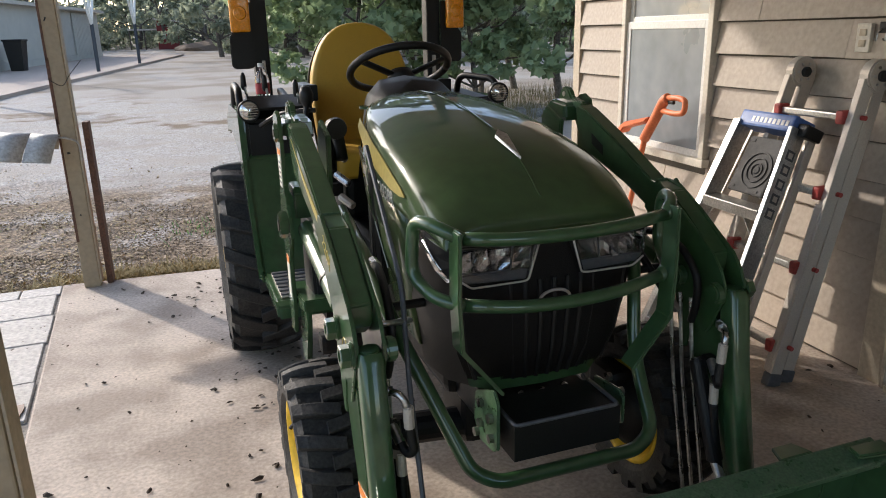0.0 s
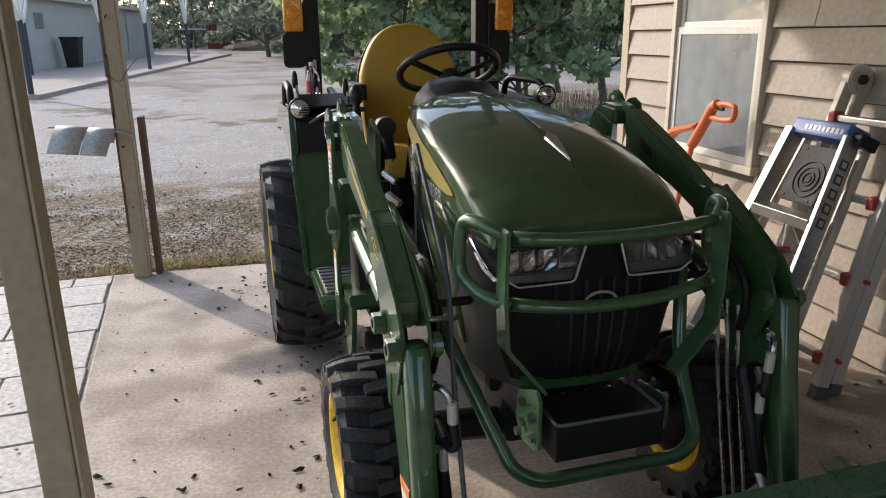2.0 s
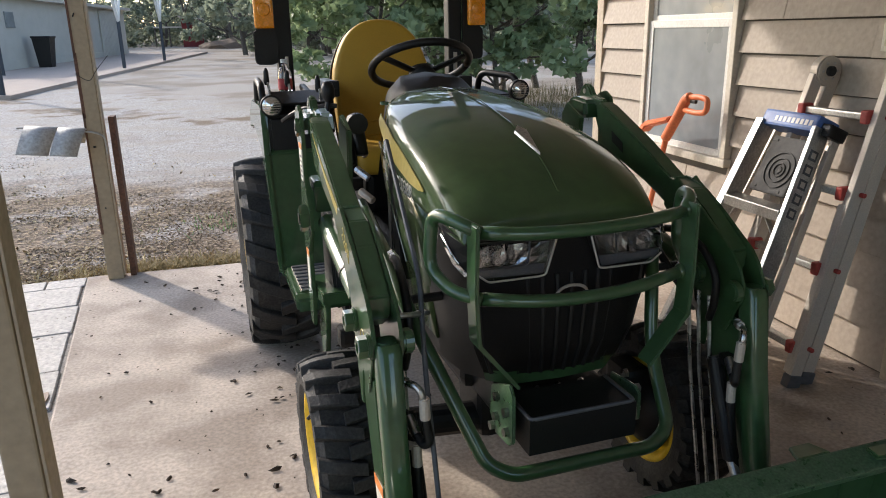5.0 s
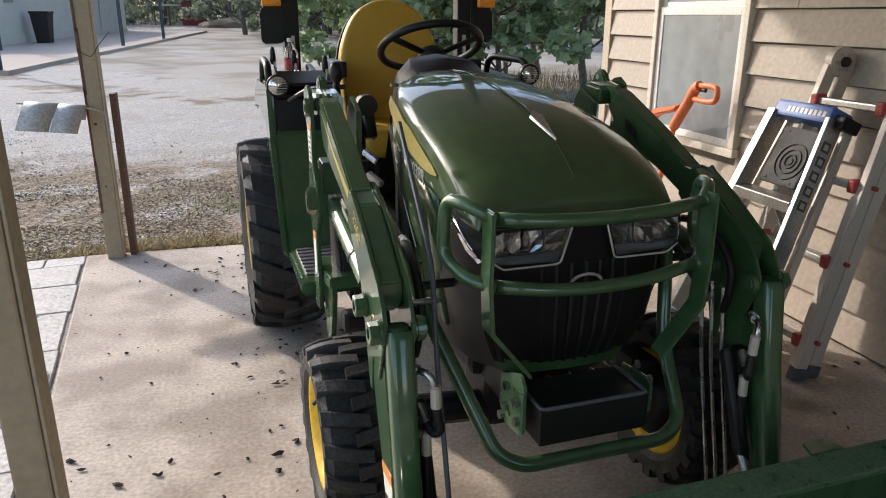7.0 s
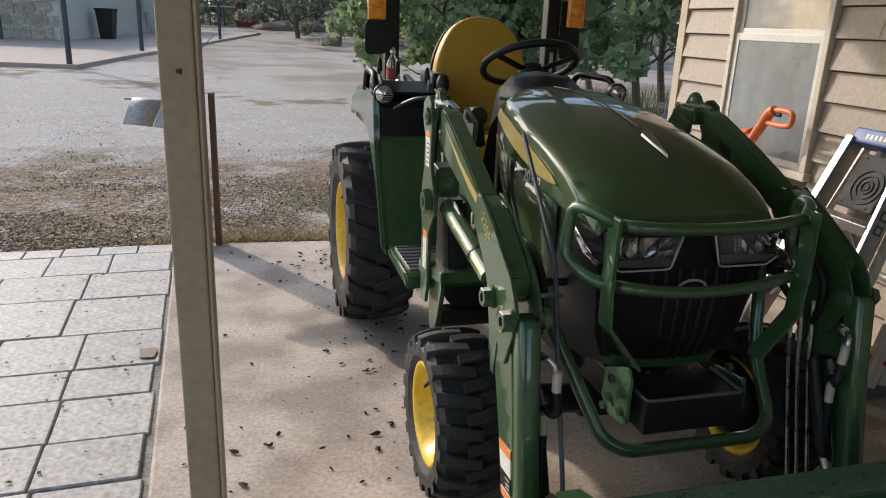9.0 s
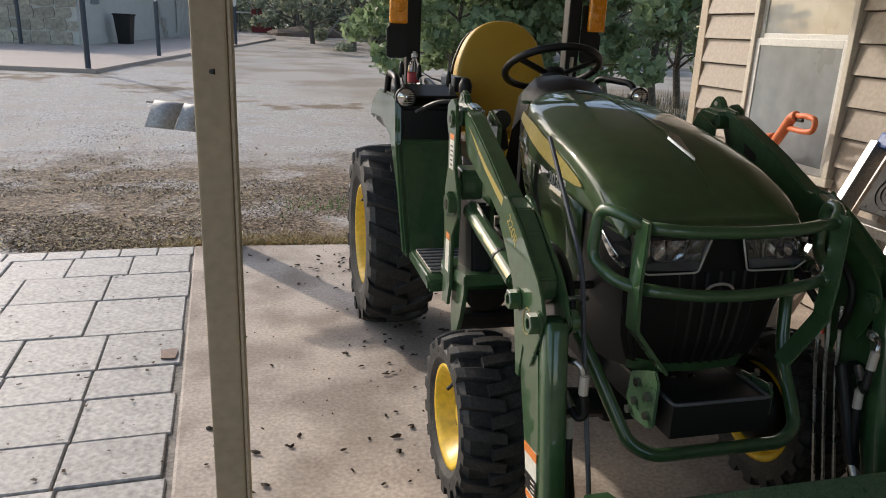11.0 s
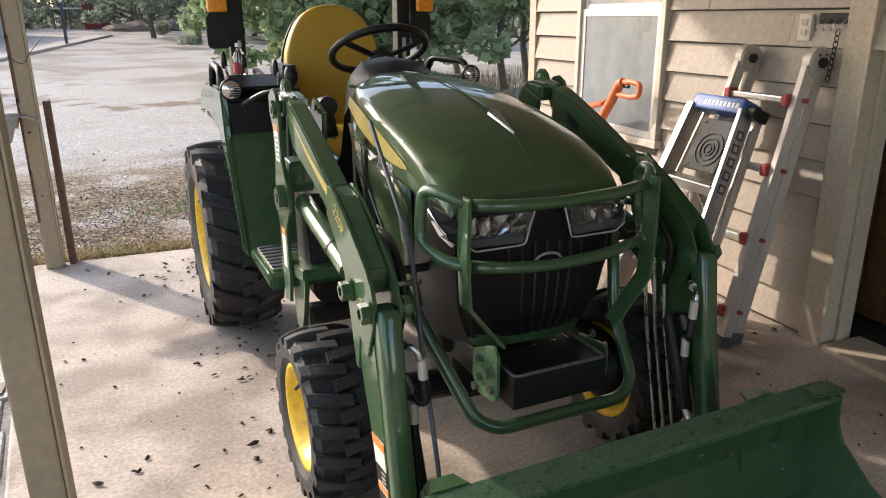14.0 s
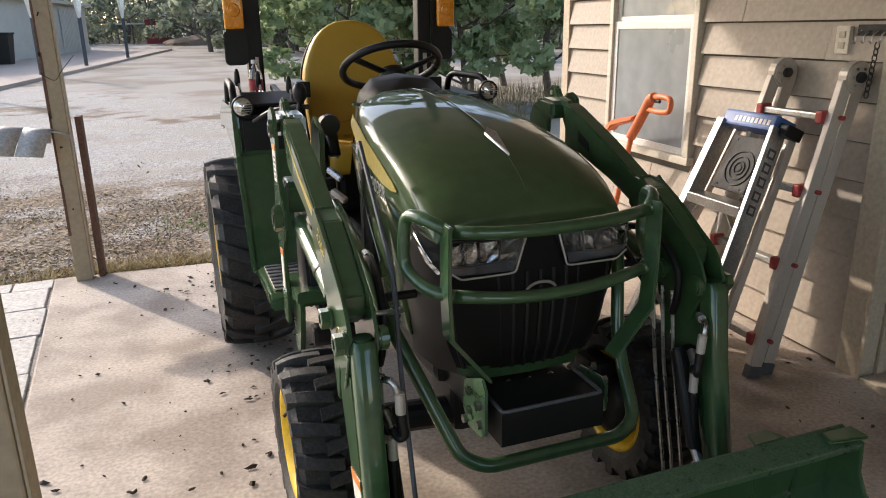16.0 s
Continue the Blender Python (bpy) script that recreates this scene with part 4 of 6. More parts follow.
T("firewall", box((0.40, 0.04, 0.62), (0, -0.96, 0.88), None, 0.01), M_BLACK)
SW, TILT = Vector((0.03, -0.66, 1.352)), Matrix.Rotation(math.radians(-28), 3, "X")
ring = bmesh.new()
tube([SW + TILT @ Vector((0.200 * math.cos(a), 0.200 * math.sin(a), 0)) for a in [2 * math.pi * k / 48 for k in range(49)]], 0.0155, 10, ring)
steer = T("steering_wheel", ring, M_BLACK, "black three-spoke steering wheel", smooth=True)
for a in (90, 205, 335):
    d = Vector((math.cos(math.radians(a)), math.sin(math.radians(a)), 0))
    T("spoke", tube([SW + TILT @ (d * r + Vector((0, 0, -0.04 * (1 - r / 0.19)))) for r in (0.02, 0.08, 0.14, 0.195)], 0.022, 8, flat=0.4), M_BLACK, "", steer, True)
T("hub_cap", lathe([(0.0, 0.0), (0.0, 0.05), (-0.03, 0.058), (-0.05, 0.045), (-0.05, 0.0)], 20, "z"), M_BLACK, "", steer, True).matrix_local = Matrix.Translation(SW + TILT @ Vector((0, 0, -0.015))) @ TILT.to_4x4()
T("column", rod(SW + TILT @ Vector((0, 0, -0.05)), (0.03, -0.80, 1.18), 0.032), M_BLACK, "", steer)

# seat
seat = T("seat", box((0.50, 0.50, 0.12), (0.045, -0.20, 0.93), None, 0.045, seg=4), M_SEAT, "yellow vinyl operator seat", smooth=True)
outl = [tuple(p)[:2] for p in smooth_path([(x, z, 0) for x, z in [(-0.225, 0.94), (-0.240, 1.08), (-0.246, 1.26), (-0.225, 1.37), (-0.172, 1.475), (-0.095, 1.535), (0, 1.552), (0.095, 1.535), (0.172, 1.475), (0.225, 1.37), (0.246, 1.26), (0.240, 1.08), (0.225, 0.94)]], 4)]
back = soften(T("backrest", slab([(x + 0.045, z) for x, z in outl], -0.005, 0.10, "y"), M_SEAT, "tall rounded yellow vinyl backrest", smooth=True), 0.03, 4)
back.matrix_local = Matrix.Translation((0, 0, 0.95)) @ Matrix.Rotation(math.radians(-7), 4, "X") @ Matrix.Translation((0, 0, -0.95))
T("backrest_shell", slab([(x * 1.02 + 0.045, z) for x, z in outl], 0.105, 0.12, "y"), M_BLACK, "black seat shell", back)
T("seam", tube(smooth_path([(-0.16, -0.012, 1.02), (-0.02, -0.014, 1.06), (0.11, -0.014, 1.06), (0.25, -0.012, 1.02)]), 0.003, 6), M_SEAT, "", back)
T("seat_base", box((0.40, 0.42, 0.20), (0.045, -0.18, 0.78), None, 0.03), M_BLACK)
for s in (-1, 1):
    arm = T("armrest", box((0.065, 0.25, 0.055), (0.045 + s * 0.315, -0.155, 1.252), None, 0.014), M_ARMREST, "grey padded armrest")
    T("armrest_support", box((0.035, 0.05, 0.22), (0.045 + s * 0.29, -0.03, 1.13), None, 0.008), M_BLACK, "", arm)
    T("armrest_hinge", box((0.06, 0.03, 0.07), (0.045 + s * 0.315, -0.288, 1.246), None, 0.006), M_BLACK, "", arm)

# fenders with black consoles, steps
for s in (-1, 1):
    prof = [(0.30, 1.02), (0.24, 1.12), (0.05, 1.195), (-0.36, 1.205), (-0.43, 1.19), (-0.46, 1.0), (-0.70, 0.57), (-0.735, 0.545), (-0.66, 0.55), (-0.50, 0.80), (-0.30, 1.0), (0.0, 1.06), (0.22, 1.04)]
    f = T("fender", slab(prof, s * 0.575, s * 0.602, "x", 0.010), M_GREEN, "green rear fender")
    front = [(-0.43, 1.02), (-0.46, 1.0), (-0.70, 0.57), (-0.73, 0.545), (-0.70, 0.545), (-0.43, 0.98)]
    T("fender_front", slab(front, s * 0.30, s * 0.575, "x", 0.006), M_GREEN, "sloping green fender front", f)
    T("fender_side", slab([(-0.43, 1.0), (0.3, 1.0), (0.3, 0.6), (-0.55, 0.6), (-0.62, 0.66)], s * 0.30, s * 0.315, "x", 0.004), M_GREEN, "", f)
    con = [(-0.445, 0.995), (-0.425, 1.150), (-0.36, 1.195), (0.0, 1.212), (0.28, 1.15), (0.30, 1.0)]
    c = T("console", slab(con, s * 0.33, s * 0.573, "x", 0.012), M_BLACK, "black plastic fender console")
    T("console_ridge", box((0.03, 0.42, 0.03), (s * 0.36, -0.18, 1.215), Matrix.Rotation(0.12, 3, "X"), 0.010), M_BLACK, "", c)
    st = T("step", slab([(-0.74, 0.545), (-0.74, 0.585), (-1.06, 0.585), (-1.10, 0.57), (-1.12, 0.53), (-1.06, 0.535)], s * 0.27, s * 0.585, "x", 0.008), M_GREEN, "green step plate with ribbed mat")
    T("step_mat", span((min(s * 0.31, s * 0.56), -1.05, 0.587), (max(s * 0.31, s * 0.56), -0.76, 0.593), 0.002), M_ALU_DULL, "worn ribbed mat", st)
    for i in range(7):
        T("tread_rib", span((min(s * 0.31, s * 0.56), -1.04 + 0.042 * i, 0.593), (max(s * 0.31, s * 0.56), -1.025 + 0.042 * i, 0.599)), M_GREYBAG, "", st)

# work lamp, grab handle and lamp on each fender
for s in (-1, 1):
    c = Vector((s * 0.555, -0.42, 1.195)) if s < 0 else Vector((0.53, -0.52, 1.225))
    lamp = T("work_lamp", lathe([(0.055, 0.0), (0.05, 0.03), (0.02, 0.044), (-0.012, 0.046), (-0.018, 0.042), (-0.012, 0.040)], 28, "y", c), M_BLACK, "round work lamp with ribbed lens", smooth=True)
    T("lamp_glass", lathe([(-0.012, 0.039), (-0.018, 0.025), (-0.021, 0.0)], 28, "y", c), M_CHROME, "bright ribbed glass", lamp, True)
    for i in range(-3, 4):
        w = math.sqrt(max(0.0, 0.037 ** 2 - (i * 0.010) ** 2))
        T("lens_rib", rod(c + Vector((-w, -0.020, i * 0.010)), c + Vector((w, -0.020, i * 0.010)), 0.0011, n=6), M_ALU_DULL, "", lamp)
    T("lamp_bracket", rod(c + Vector((0, 0.02, -0.03)), c + Vector((0, 0.04, -0.09)), 0.012), M_BLACK, "", lamp)
    gx = s * 0.585
    T("grab_handle", tube(round_corners([(gx - s * 0.1 * (s > 0), -0.10, 1.16), (gx - s * 0.1 * (s > 0), -0.16, 1.29), (gx, -0.36, 1.275), (gx, -0.40, 1.19)], 0.05), 0.016, 10), M_BLACK, "black grab handle", smooth=True)

# levers on the console
for x, y, h in ((-0.545, -0.315, 0.115), (-0.45, -0.25, 0.10), (-0.335, -0.36, 0.08)):
    lever = T("lever", tube(smooth_path([(x, y, 1.19), (x - 0.005, y - 0.02, 1.19 + h * 0.6), (x - 0.012, y - 0.01, 1.19 + h)]), 0.006, 8), M_STEEL, "thin control lever with black knob")
    T("knob", lathe([(-0.03, 0.008), (-0.015, 0.013), (0.025, 0.011), (0.04, 0.006), (0.042, 0.0)], 14, "z", (x - 0.012, y - 0.01, 1.19 + h)), M_BLACK, "", lever, True)
stick = T("loader_lever", tube(smooth_path([(-0.40, -0.75, 0.95), (-0.385, -0.72, 1.1), (-0.36, -0.70, 1.24)]), 0.011, 10), M_BLACK, "black loader joystick")
T("knob", lathe([(-0.03, 0.012), (-0.01, 0.026), (0.02, 0.028), (0.045, 0.018), (0.05, 0.0)], 18, "z", (-0.36, -0.70, 1.255)), M_BLACK, "", stick, True)
T("lever_plate", box((0.24, 0.14, 0.012), (-0.43, -0.34, 1.218), Matrix.Rotation(0.3, 3, "X"), 0.003), M_BLACK)
T("lever", tube(smooth_path([(-0.52, -0.5, 1.14), (-0.46, -0.60, 1.19), (-0.40, -0.66, 1.205), (-0.33, -0.70, 1.21)]), 0.010, 8), M_BLACK)

# roll bar, amber lamps
for s in (-1, 1):
    x = s * 0.43 + 0.005
    rb = T("roll_bar_post", box((0.072, 0.075, 1.75), (x, 0.10, 1.45), None, 0.008), M_BLACK, "black steel roll bar post")
    T("roll_bar_base", box((0.13, 0.16, 0.18), (x, 0.10, 0.64), None, 0.01), M_BLACK, "", rb)
    T("amber_bracket", slab([(x + s * 0.03, 1.64), (x + s * 0.03, 1.44), (x + s * 0.035, 1.355), (x + s * 0.06, 1.345), (x + s * 0.13, 1.345), (x + s * 0.142, 1.36), (x + s * 0.142, 1.49), (x + s * 0.125, 1.505), (x + s * 0.12, 1.64)], 0.035, 0.050, "y", 0.004), M_BLACK, "black lamp bracket plate", rb)
    am = T("amber_lamp", box((0.088, 0.035, 0.165), (x + s * 0.092, 0.0, 1.592), None, 0.010, seg=3), M_AMBER, "orange amber flasher lamp", rb, True)
    T("amber_lens_boss", lathe([(0.0, 0.03), (-0.006, 0.026), (-0.010, 0.0)], 20, "y", (x + s * 0.092, -0.018, 1.592)), M_AMBER, "", rb)
    T("strap", box((0.014, 0.03, 0.16), (x - s * 0.004, 0.055, 1.30), None, 0.003), M_ALU_DULL, "", rb)
T("roll_bar_top", box((0.94, 0.075, 0.07), (0.005, 0.10, 2.33), None, 0.02), M_BLACK)

# ---- front loader ----
for s in (-1, 1):
    before = set(tractor.children)
    xo, xi = s * 0.524, s * 0.468
    top = [(-1.285, 1.222), (-1.300, 1.237), (-1.345, 1.226), (-1.56, 1.137), (-1.75, 1.047), (-1.83, 1.033), (-1.91, 0.988), (-2.035, 0.900), (-2.03, 0.845), (-1.96, 0.80), (-1.89, 0.835), (-1.82, 0.895), (-1.72, 0.968), (-1.60, 1.015), (-1.43, 1.064), (-1.345, 1.092), (-1.305, 1.15)]
    boom = T("loader_boom", slab(top, xi, xo, "x", 0.005), M_GREEN, "green loader arm with yellow stripe")
    plate = [(-1.748, 1.052), (-1.775, 1.050), (-1.785, 1.060), (-1.80, 1.048), (-1.90, 0.997), (-2.05, 0.903), (-2.082, 0.868), (-2.104, 0.825), (-2.104, 0.785), (-2.082, 0.748), (-2.062, 0.700), (-2.045, 0.675), (-2.03, 0.672), (-1.985, 0.70), (-1.968, 0.60), (-1.945, 0.60), (-1.905, 0.745), (-1.872, 0.838), (-1.81, 0.902), (-1.73, 0.966)]
    T("knee_plate", slab(plate, s * 0.521, s * 0.531, "x", 0.002), M_GREEN, "green welded knee plate", boom)
    T("knee_plate", slab(plate, s * 0.458, s * 0.467, "x", 0.002), M_GREEN, "green welded knee plate", boom)
    for k, (y, z) in enumerate(((-1.929, 0.810), (-2.082, 0.804))):
        T("pivot_collar", rod((s * 0.531, y, z), (s * 0.541, y, z), 0.031, n=20, bevel=0.003), M_GREEN, "", boom)
        T("pivot_nut", lathe([(s * 0.541, 0.027), (s * 0.560, 0.027), (s * 0.562, 0.025), (s * 0.562, 0.015), (s * 0.550, 0.014), (s * 0.550, 0.0)], 6, "x", (0, y, z)), M_GREEN, "green hexagonal pivot nut", boom)
        T("pivot_pin", rod((s * 0.545, y, z), (s * 0.556, y, z), 0.012, n=14), M_BLACK, "", boom)
        T("pivot_boss", rod((s * 0.458, y, z), (s * 0.432, y, z), 0.030, n=18, bevel=0.005), M_GREEN, "", boom)
    T("weld_bead", tube([(s * 0.532, -2.048, 0.672), (s * 0.532, -2.075, 0.728), (s * 0.5315, -2.098, 0.775)], 0.0035, 6), M_SCUFF_SHEEN, "", boom)
    T("weld_bead", tube([(s * 0.4725, -1.745, 1.049), (s * 0.50, -1.747, 1.050), (s * 0.5225, -1.748, 1.050)], 0.004, 6), M_SCUFF_SHEEN, "", boom)
    T("stripe", slab([(-1.345, 1.192), (-1.56, 1.099), (-1.745, 1.036), (-1.767, 1.002), (-1.66, 1.040), (-1.53, 1.094)], xo, xo + s * 0.0015, "x"), M_GOLD, "yellow stripe decal", boom)
    m = Matrix.Translation((s * 0.5312, -1.842, 0.975)) @ Matrix(((0, 0, s, 0), (s, 0, 0, 0), (0, 1, 0, 0), (0, 0, 0, 1)))
    words("model_number", "220R", 0.046, m @ pose(0, 0, 0, 0, 0, 36 if s > 0 else -36), M_GOLD, boom, 0.0008)
    T("round_decal", tube([(s * 0.5315, -2.0 + 0.026 * math.cos(a), 0.775 + 0.036 * math.sin(a)) for a in [2 * math.pi * k / 20 for k in range(21)]], 0.0016, 5), M_GOLD, "thin yellow oval decal outline", boom)
    T("boom_grip_label", slab([(-1.40, 1.15), (-1.47, 1.118), (-1.475, 1.085), (-1.405, 1.115)], s * 0.4675, s * 0.466, "x"), M_BLACK, "", boom)
    # leg down to the bucket: a flat-sided box with a rounded tube in front
    legp = [(-1.955, 0.72), (-2.09, 0.72), (-2.125, 0.56), (-2.172, 0.31), (-2.30, 0.12), (-2.28, 0.06), (-2.19, 0.07), (-2.10, 0.29), (-1.978, 0.60)]
    leg = T("loader_leg", slab(legp, s * 0.472, s * 0.528, "x", 0.005), M_GREEN, "green loader leg tube")
    fr = []
    for y, z in ((-2.092, 0.815), (-2.10, 0.80), (-2.128, 0.60), (-2.185, 0.31), (-2.30, 0.10)):
        q = 0.88 if z > 0.81 else 1.0
        fr.append([(s * (0.497 + 0.031 * q * math.copysign(abs(math.cos(a)) ** 0.55, math.cos(a))), y + 0.033 * q * math.copysign(abs(math.sin(a)) ** 0.55, math.sin(a)), z) for a in [2 * math.pi * k / 24 for k in range(25)]])
    T("leg_front_tube", loft(fr, mirror=False, cap=False), M_GREEN, "rounded front tube of the loader leg", leg, True)
    T("tube_cap", slab([(s * (0.497 + 0.026 * math.cos(a)), -2.092 + 0.028 * math.sin(a)) for a in [2 * math.pi * k / 16 for k in range(16)]], 0.803, 0.817, "z", 0.003), M_GREEN, "", leg)
    T("warning_label", slab([(-2.045, 0.452), (-2.132, 0.462), (-2.162, 0.285), (-2.105, 0.268)], s * 0.528, s * 0.5292, "x"), M_DECAL, "white and orange warning label", leg)
    for z0, z1, mat in ((0.462, 0.438, M_DECAL_OR), (0.388, 0.344, M_BLACK), (0.338, 0.322, M_DECAL_OR), (0.318, 0.280, M_BLACK)):
        f = lambda z: -2.135 - (0.46 - z) * 0.17
        b = lambda z: -2.047 - (0.46 - z) * 0.30
        T("warning_label_band", slab([(b(z0), z0 - 0.008), (f(z0), z0), (f(z1), z1), (b(z1), z1 - 0.008)], s * 0.5292, s * 0.5302, "x"), mat, "", leg)
    for z in (0.375, 0.362, 0.352, 0.308, 0.297):
        T("label_print", slab([(-2.085 - (0.46 - z) * 0.3, z - 0.005), (-2.125 - (0.46 - z) * 0.17, z), (-2.125 - (0.46 - z) * 0.17, z + 0.003), (-2.085 - (0.46 - z) * 0.3, z - 0.002)], s * 0.5302, s * 0.5306, "x"), M_DECAL, "", leg)
    # tower: two plates with a hook at the top, boss, and a hanging blade
    outer = [(-1.19, 1.262), (-1.225, 1.268), (-1.262, 1.250), (-1.280, 1.20), (-1.282, 1.04), (-1.315, 0.985), (-1.345, 0.955), (-1.352, 0.885), (-1.318, 0.845), (-1.285, 0.80), (-1.285, 0.62), (-1.262, 0.535), (-1.19, 0.525), (-1.180, 0.80), (-1.165, 0.86), (-1.165, 0.95), (-1.190, 1.03), (-1.188, 1.13), (-1.150, 1.19), (-1.155, 1.24)]
    tw = T("loader_tower", slab(outer, s * 0.537, s * 0.549, "x", 0.003), M_GREEN, "green loader mounting tower plate")
    T("tower_inner", slab([(-1.17, 1.19), (-1.20, 1.23), (-1.31, 1.19), (-1.30, 1.10), (-1.28, 0.9), (-1.30, 0.62), (-1.12, 0.62), (-1.14, 0.9)], s * 0.395, s * 0.412, "x", 0.004), M_GREEN, "", tw)
    T("tower_top", slab([(-1.12, 1.225), (-1.135, 1.255), (-1.155, 1.285), (-1.18, 1.294), (-1.205, 1.285), (-1.225, 1.258), (-1.30, 1.245), (-1.31, 1.215)], s * 0.482, s * 0.506, "x", 0.006), M_GREEN, "green tower lug with pin hole", tw)
    T("tower_cap", slab([(-1.10, 1.16), (-1.115, 1.23), (-1.16, 1.25), (-1.255, 1.24), (-1.262, 1.18)], s * 0.440, s * 0.535, "x", 0.012), M_GREEN, "", tw)
    T("tower_pin", rod((s * 0.479, -1.178, 1.266), (s * 0.509, -1.178, 1.266), 0.009, n=10), M_ALU_DULL, "", tw)
    T("tower_boss", rod((s * 0.548, -1.235, 1.200), (s * 0.560, -1.235, 1.200), 0.030, n=6, bevel=0.003), M_GREEN, "", tw)
    T("tower_pin", rod((s * 0.560, -1.235, 1.200), (s * 0.5615, -1.235, 1.200), 0.013, n=12), M_BLACK, "", tw)
    T("tower_boss", rod((s * 0.548, -1.292, 0.918), (s * 0.576, -1.292, 0.918), 0.044, n=6, bevel=0.004), M_GREEN, "green hexagonal mount boss", tw)
    T("tower_pin", rod((s * 0.576, -1.292, 0.918), (s * 0.578, -1.292, 0.918), 0.018, n=14), M_BLACK, "", tw)
    T("tower_core", slab([(-1.16, 0.93), (-1.30, 0.92), (-1.36, 0.66), (-1.16, 0.62)], s * 0.42, s * 0.488, "x", 0.01), M_BLACK, "", tw)
    T("tower_hood", slab([(-1.17, 1.02), (-1.19, 1.035), (-1.27, 1.03), (-1.285, 1.01), (-1.285, 0.93), (-1.27, 0.93), (-1.268, 0.99), (-1.18, 1.0)], s * 0.445, s * 0.520, "x", 0.004), M_GREEN, "bent dark green pivot shroud", tw)
    T("tower_foot", slab([(-1.10, 0.66), (-1.42, 0.70), (-1.42, 0.66), (-1.10, 0.60)], s * 0.39, s * 0.535, "x", 0.004), M_GREEN, "", tw)
    T("hanging_plate", slab([(-1.205, 0.655), (-1.385, 0.695), (-1.39, 0.62), (-1.355, 0.52), (-1.318, 0.445), (-1.29, 0.425), (-1.255, 0.425), (-1.235, 0.455)], s * 0.508, s * 0.524, "x", 0.004), M_GREEN, "pale green parking stand plate", tw)
    T("tower_label", slab([(-1.215, 0.775), (-1.262, 0.775), (-1.262, 0.66), (-1.215, 0.66)], s * 0.549, s * 0.5502, "x"), M_DECAL, "", tw)
    T("tower_label", slab([(-1.215, 0.80), (-1.262, 0.80), (-1.262, 0.778), (-1.215, 0.778)], s * 0.549, s * 0.5502, "x"), M_DECAL_OR, "", tw)
    T("tower_label", slab([(-1.21, 1.13), (-1.262, 1.13), (-1.262, 1.03), (-1.215, 1.03)], s * 0.549, s * 0.5502, "x"), M_DECAL, "pale printed label", tw)
    T("tower_label", slab([(-1.21, 1.15), (-1.262, 1.15), (-1.262, 1.133), (-1.21, 1.133)], s * 0.549, s * 0.5502, "x"), M_DECAL_OR, "", tw)
    for k in range(5):
        T("label_print", slab([(-1.222, 1.112 - 0.016 * k), (-1.255, 1.112 - 0.016 * k), (-1.255, 1.106 - 0.016 * k), (-1.222, 1.106 - 0.016 * k)], s * 0.5502, s * 0.5507, "x"), M_GREYBAG, "", tw)
    # lift cylinder and bucket cylinder
    cy = T("lift_cylinder", rod((s * 0.490, -1.31, 0.902), (s * 0.490, -1.80, 0.812), 0.031, n=24, bevel=0.006), M_GREEN, "green hydraulic lift cylinder", smooth=False)
    T("cylinder_strap", lathe([(-0.006, 0.0322), (-0.006, 0.0335), (0.006, 0.0335), (0.006, 0.0322)], 20, "y", closed=True), M_BLACK, "", cy).matrix_local = Matrix.Translation((s * 0.490, -1.66, 0.838)) @ Matrix.Rotation(math.radians(10.4), 4, "X")
    T("piston_rod", rod((s * 0.490, -1.80, 0.812), (s * 0.490, -1.93, 0.806), 0.017, n=14), M_STEEL, "chromed piston rod", cy)
    bc = T("bucket_cylinder", rod((s * 0.440, -2.04, 0.60), (s * 0.440, -2.15, 0.33), 0.022, n=18, bevel=0.006), M_BLACK, "dark bucket cylinder")
    T("piston_rod", rod((s * 0.440, -2.15, 0.33), (s * 0.440, -2.27, 0.17), 0.014, n=14), M_STEEL, "", bc)
    for k, (dy, dz) in enumerate(((0, 0), (0.03, 0.01), (0.055, 0.0))):
        T("hydraulic_line", tube(round_corners([(s * (0.445 - 0.013 * k), -1.99 + dy, 0.76 + dz), (s * (0.445 - 0.013 * k), -2.02 + dy, 0.55), (s * (0.445 - 0.013 * k), -2.11 + dy, 0.18)], 0.05), 0.0055, 8), M_STEEL, "thin steel hydraulic line")
    T("hydraulic_hose", tube(smooth_path([(s * 0.40, -1.80, 0.915), (s * 0.41, -1.88, 0.925), (s * 0.42, -1.97, 0.90), (s * 0.425, -2.03, 0.835), (s * 0.43, -2.03, 0.76), (s * 0.435, -2.01, 0.70)]), 0.011, 10), M_BLACK, "black rubber hydraulic hose", smooth=True)
    T("hose_fitting", rod((s * 0.395, -1.76, 0.915), (s * 0.40, -1.83, 0.918), 0.0125, n=6, bevel=0.002), M_STEEL, "bright hose fitting")
    T("hydraulic_hose", tube(smooth_path([(s * 0.385, -1.80, 0.87), (s * 0.395, -1.87, 0.81), (s * 0.415, -1.93, 0.75)]), 0.012, 10), M_BLACK, "black rubber hydraulic hose", smooth=True)
    T("hose_fitting", rod((s * 0.413, -1.925, 0.755), (s * 0.425, -1.965, 0.715), 0.013, n=6, bevel=0.002), M_STEEL, "bright hose fitting")
    # steel elbow from the leg, a hose looping back to a second elbow, and a hose running down
    T("hose_elbow", tube(round_corners([(s * 0.470, -2.09, 0.712), (s * 0.438, -2.148, 0.716), (s * 0.428, -2.152, 0.672)], 0.028), 0.0085, 10), M_STEEL, "bent bright steel elbow", smooth=True)
    T("hose_fitting", rod((s * 0.474, -2.08, 0.711), (s * 0.458, -2.112, 0.713), 0.014, n=6, bevel=0.002), M_STEEL, "bright hose fitting")
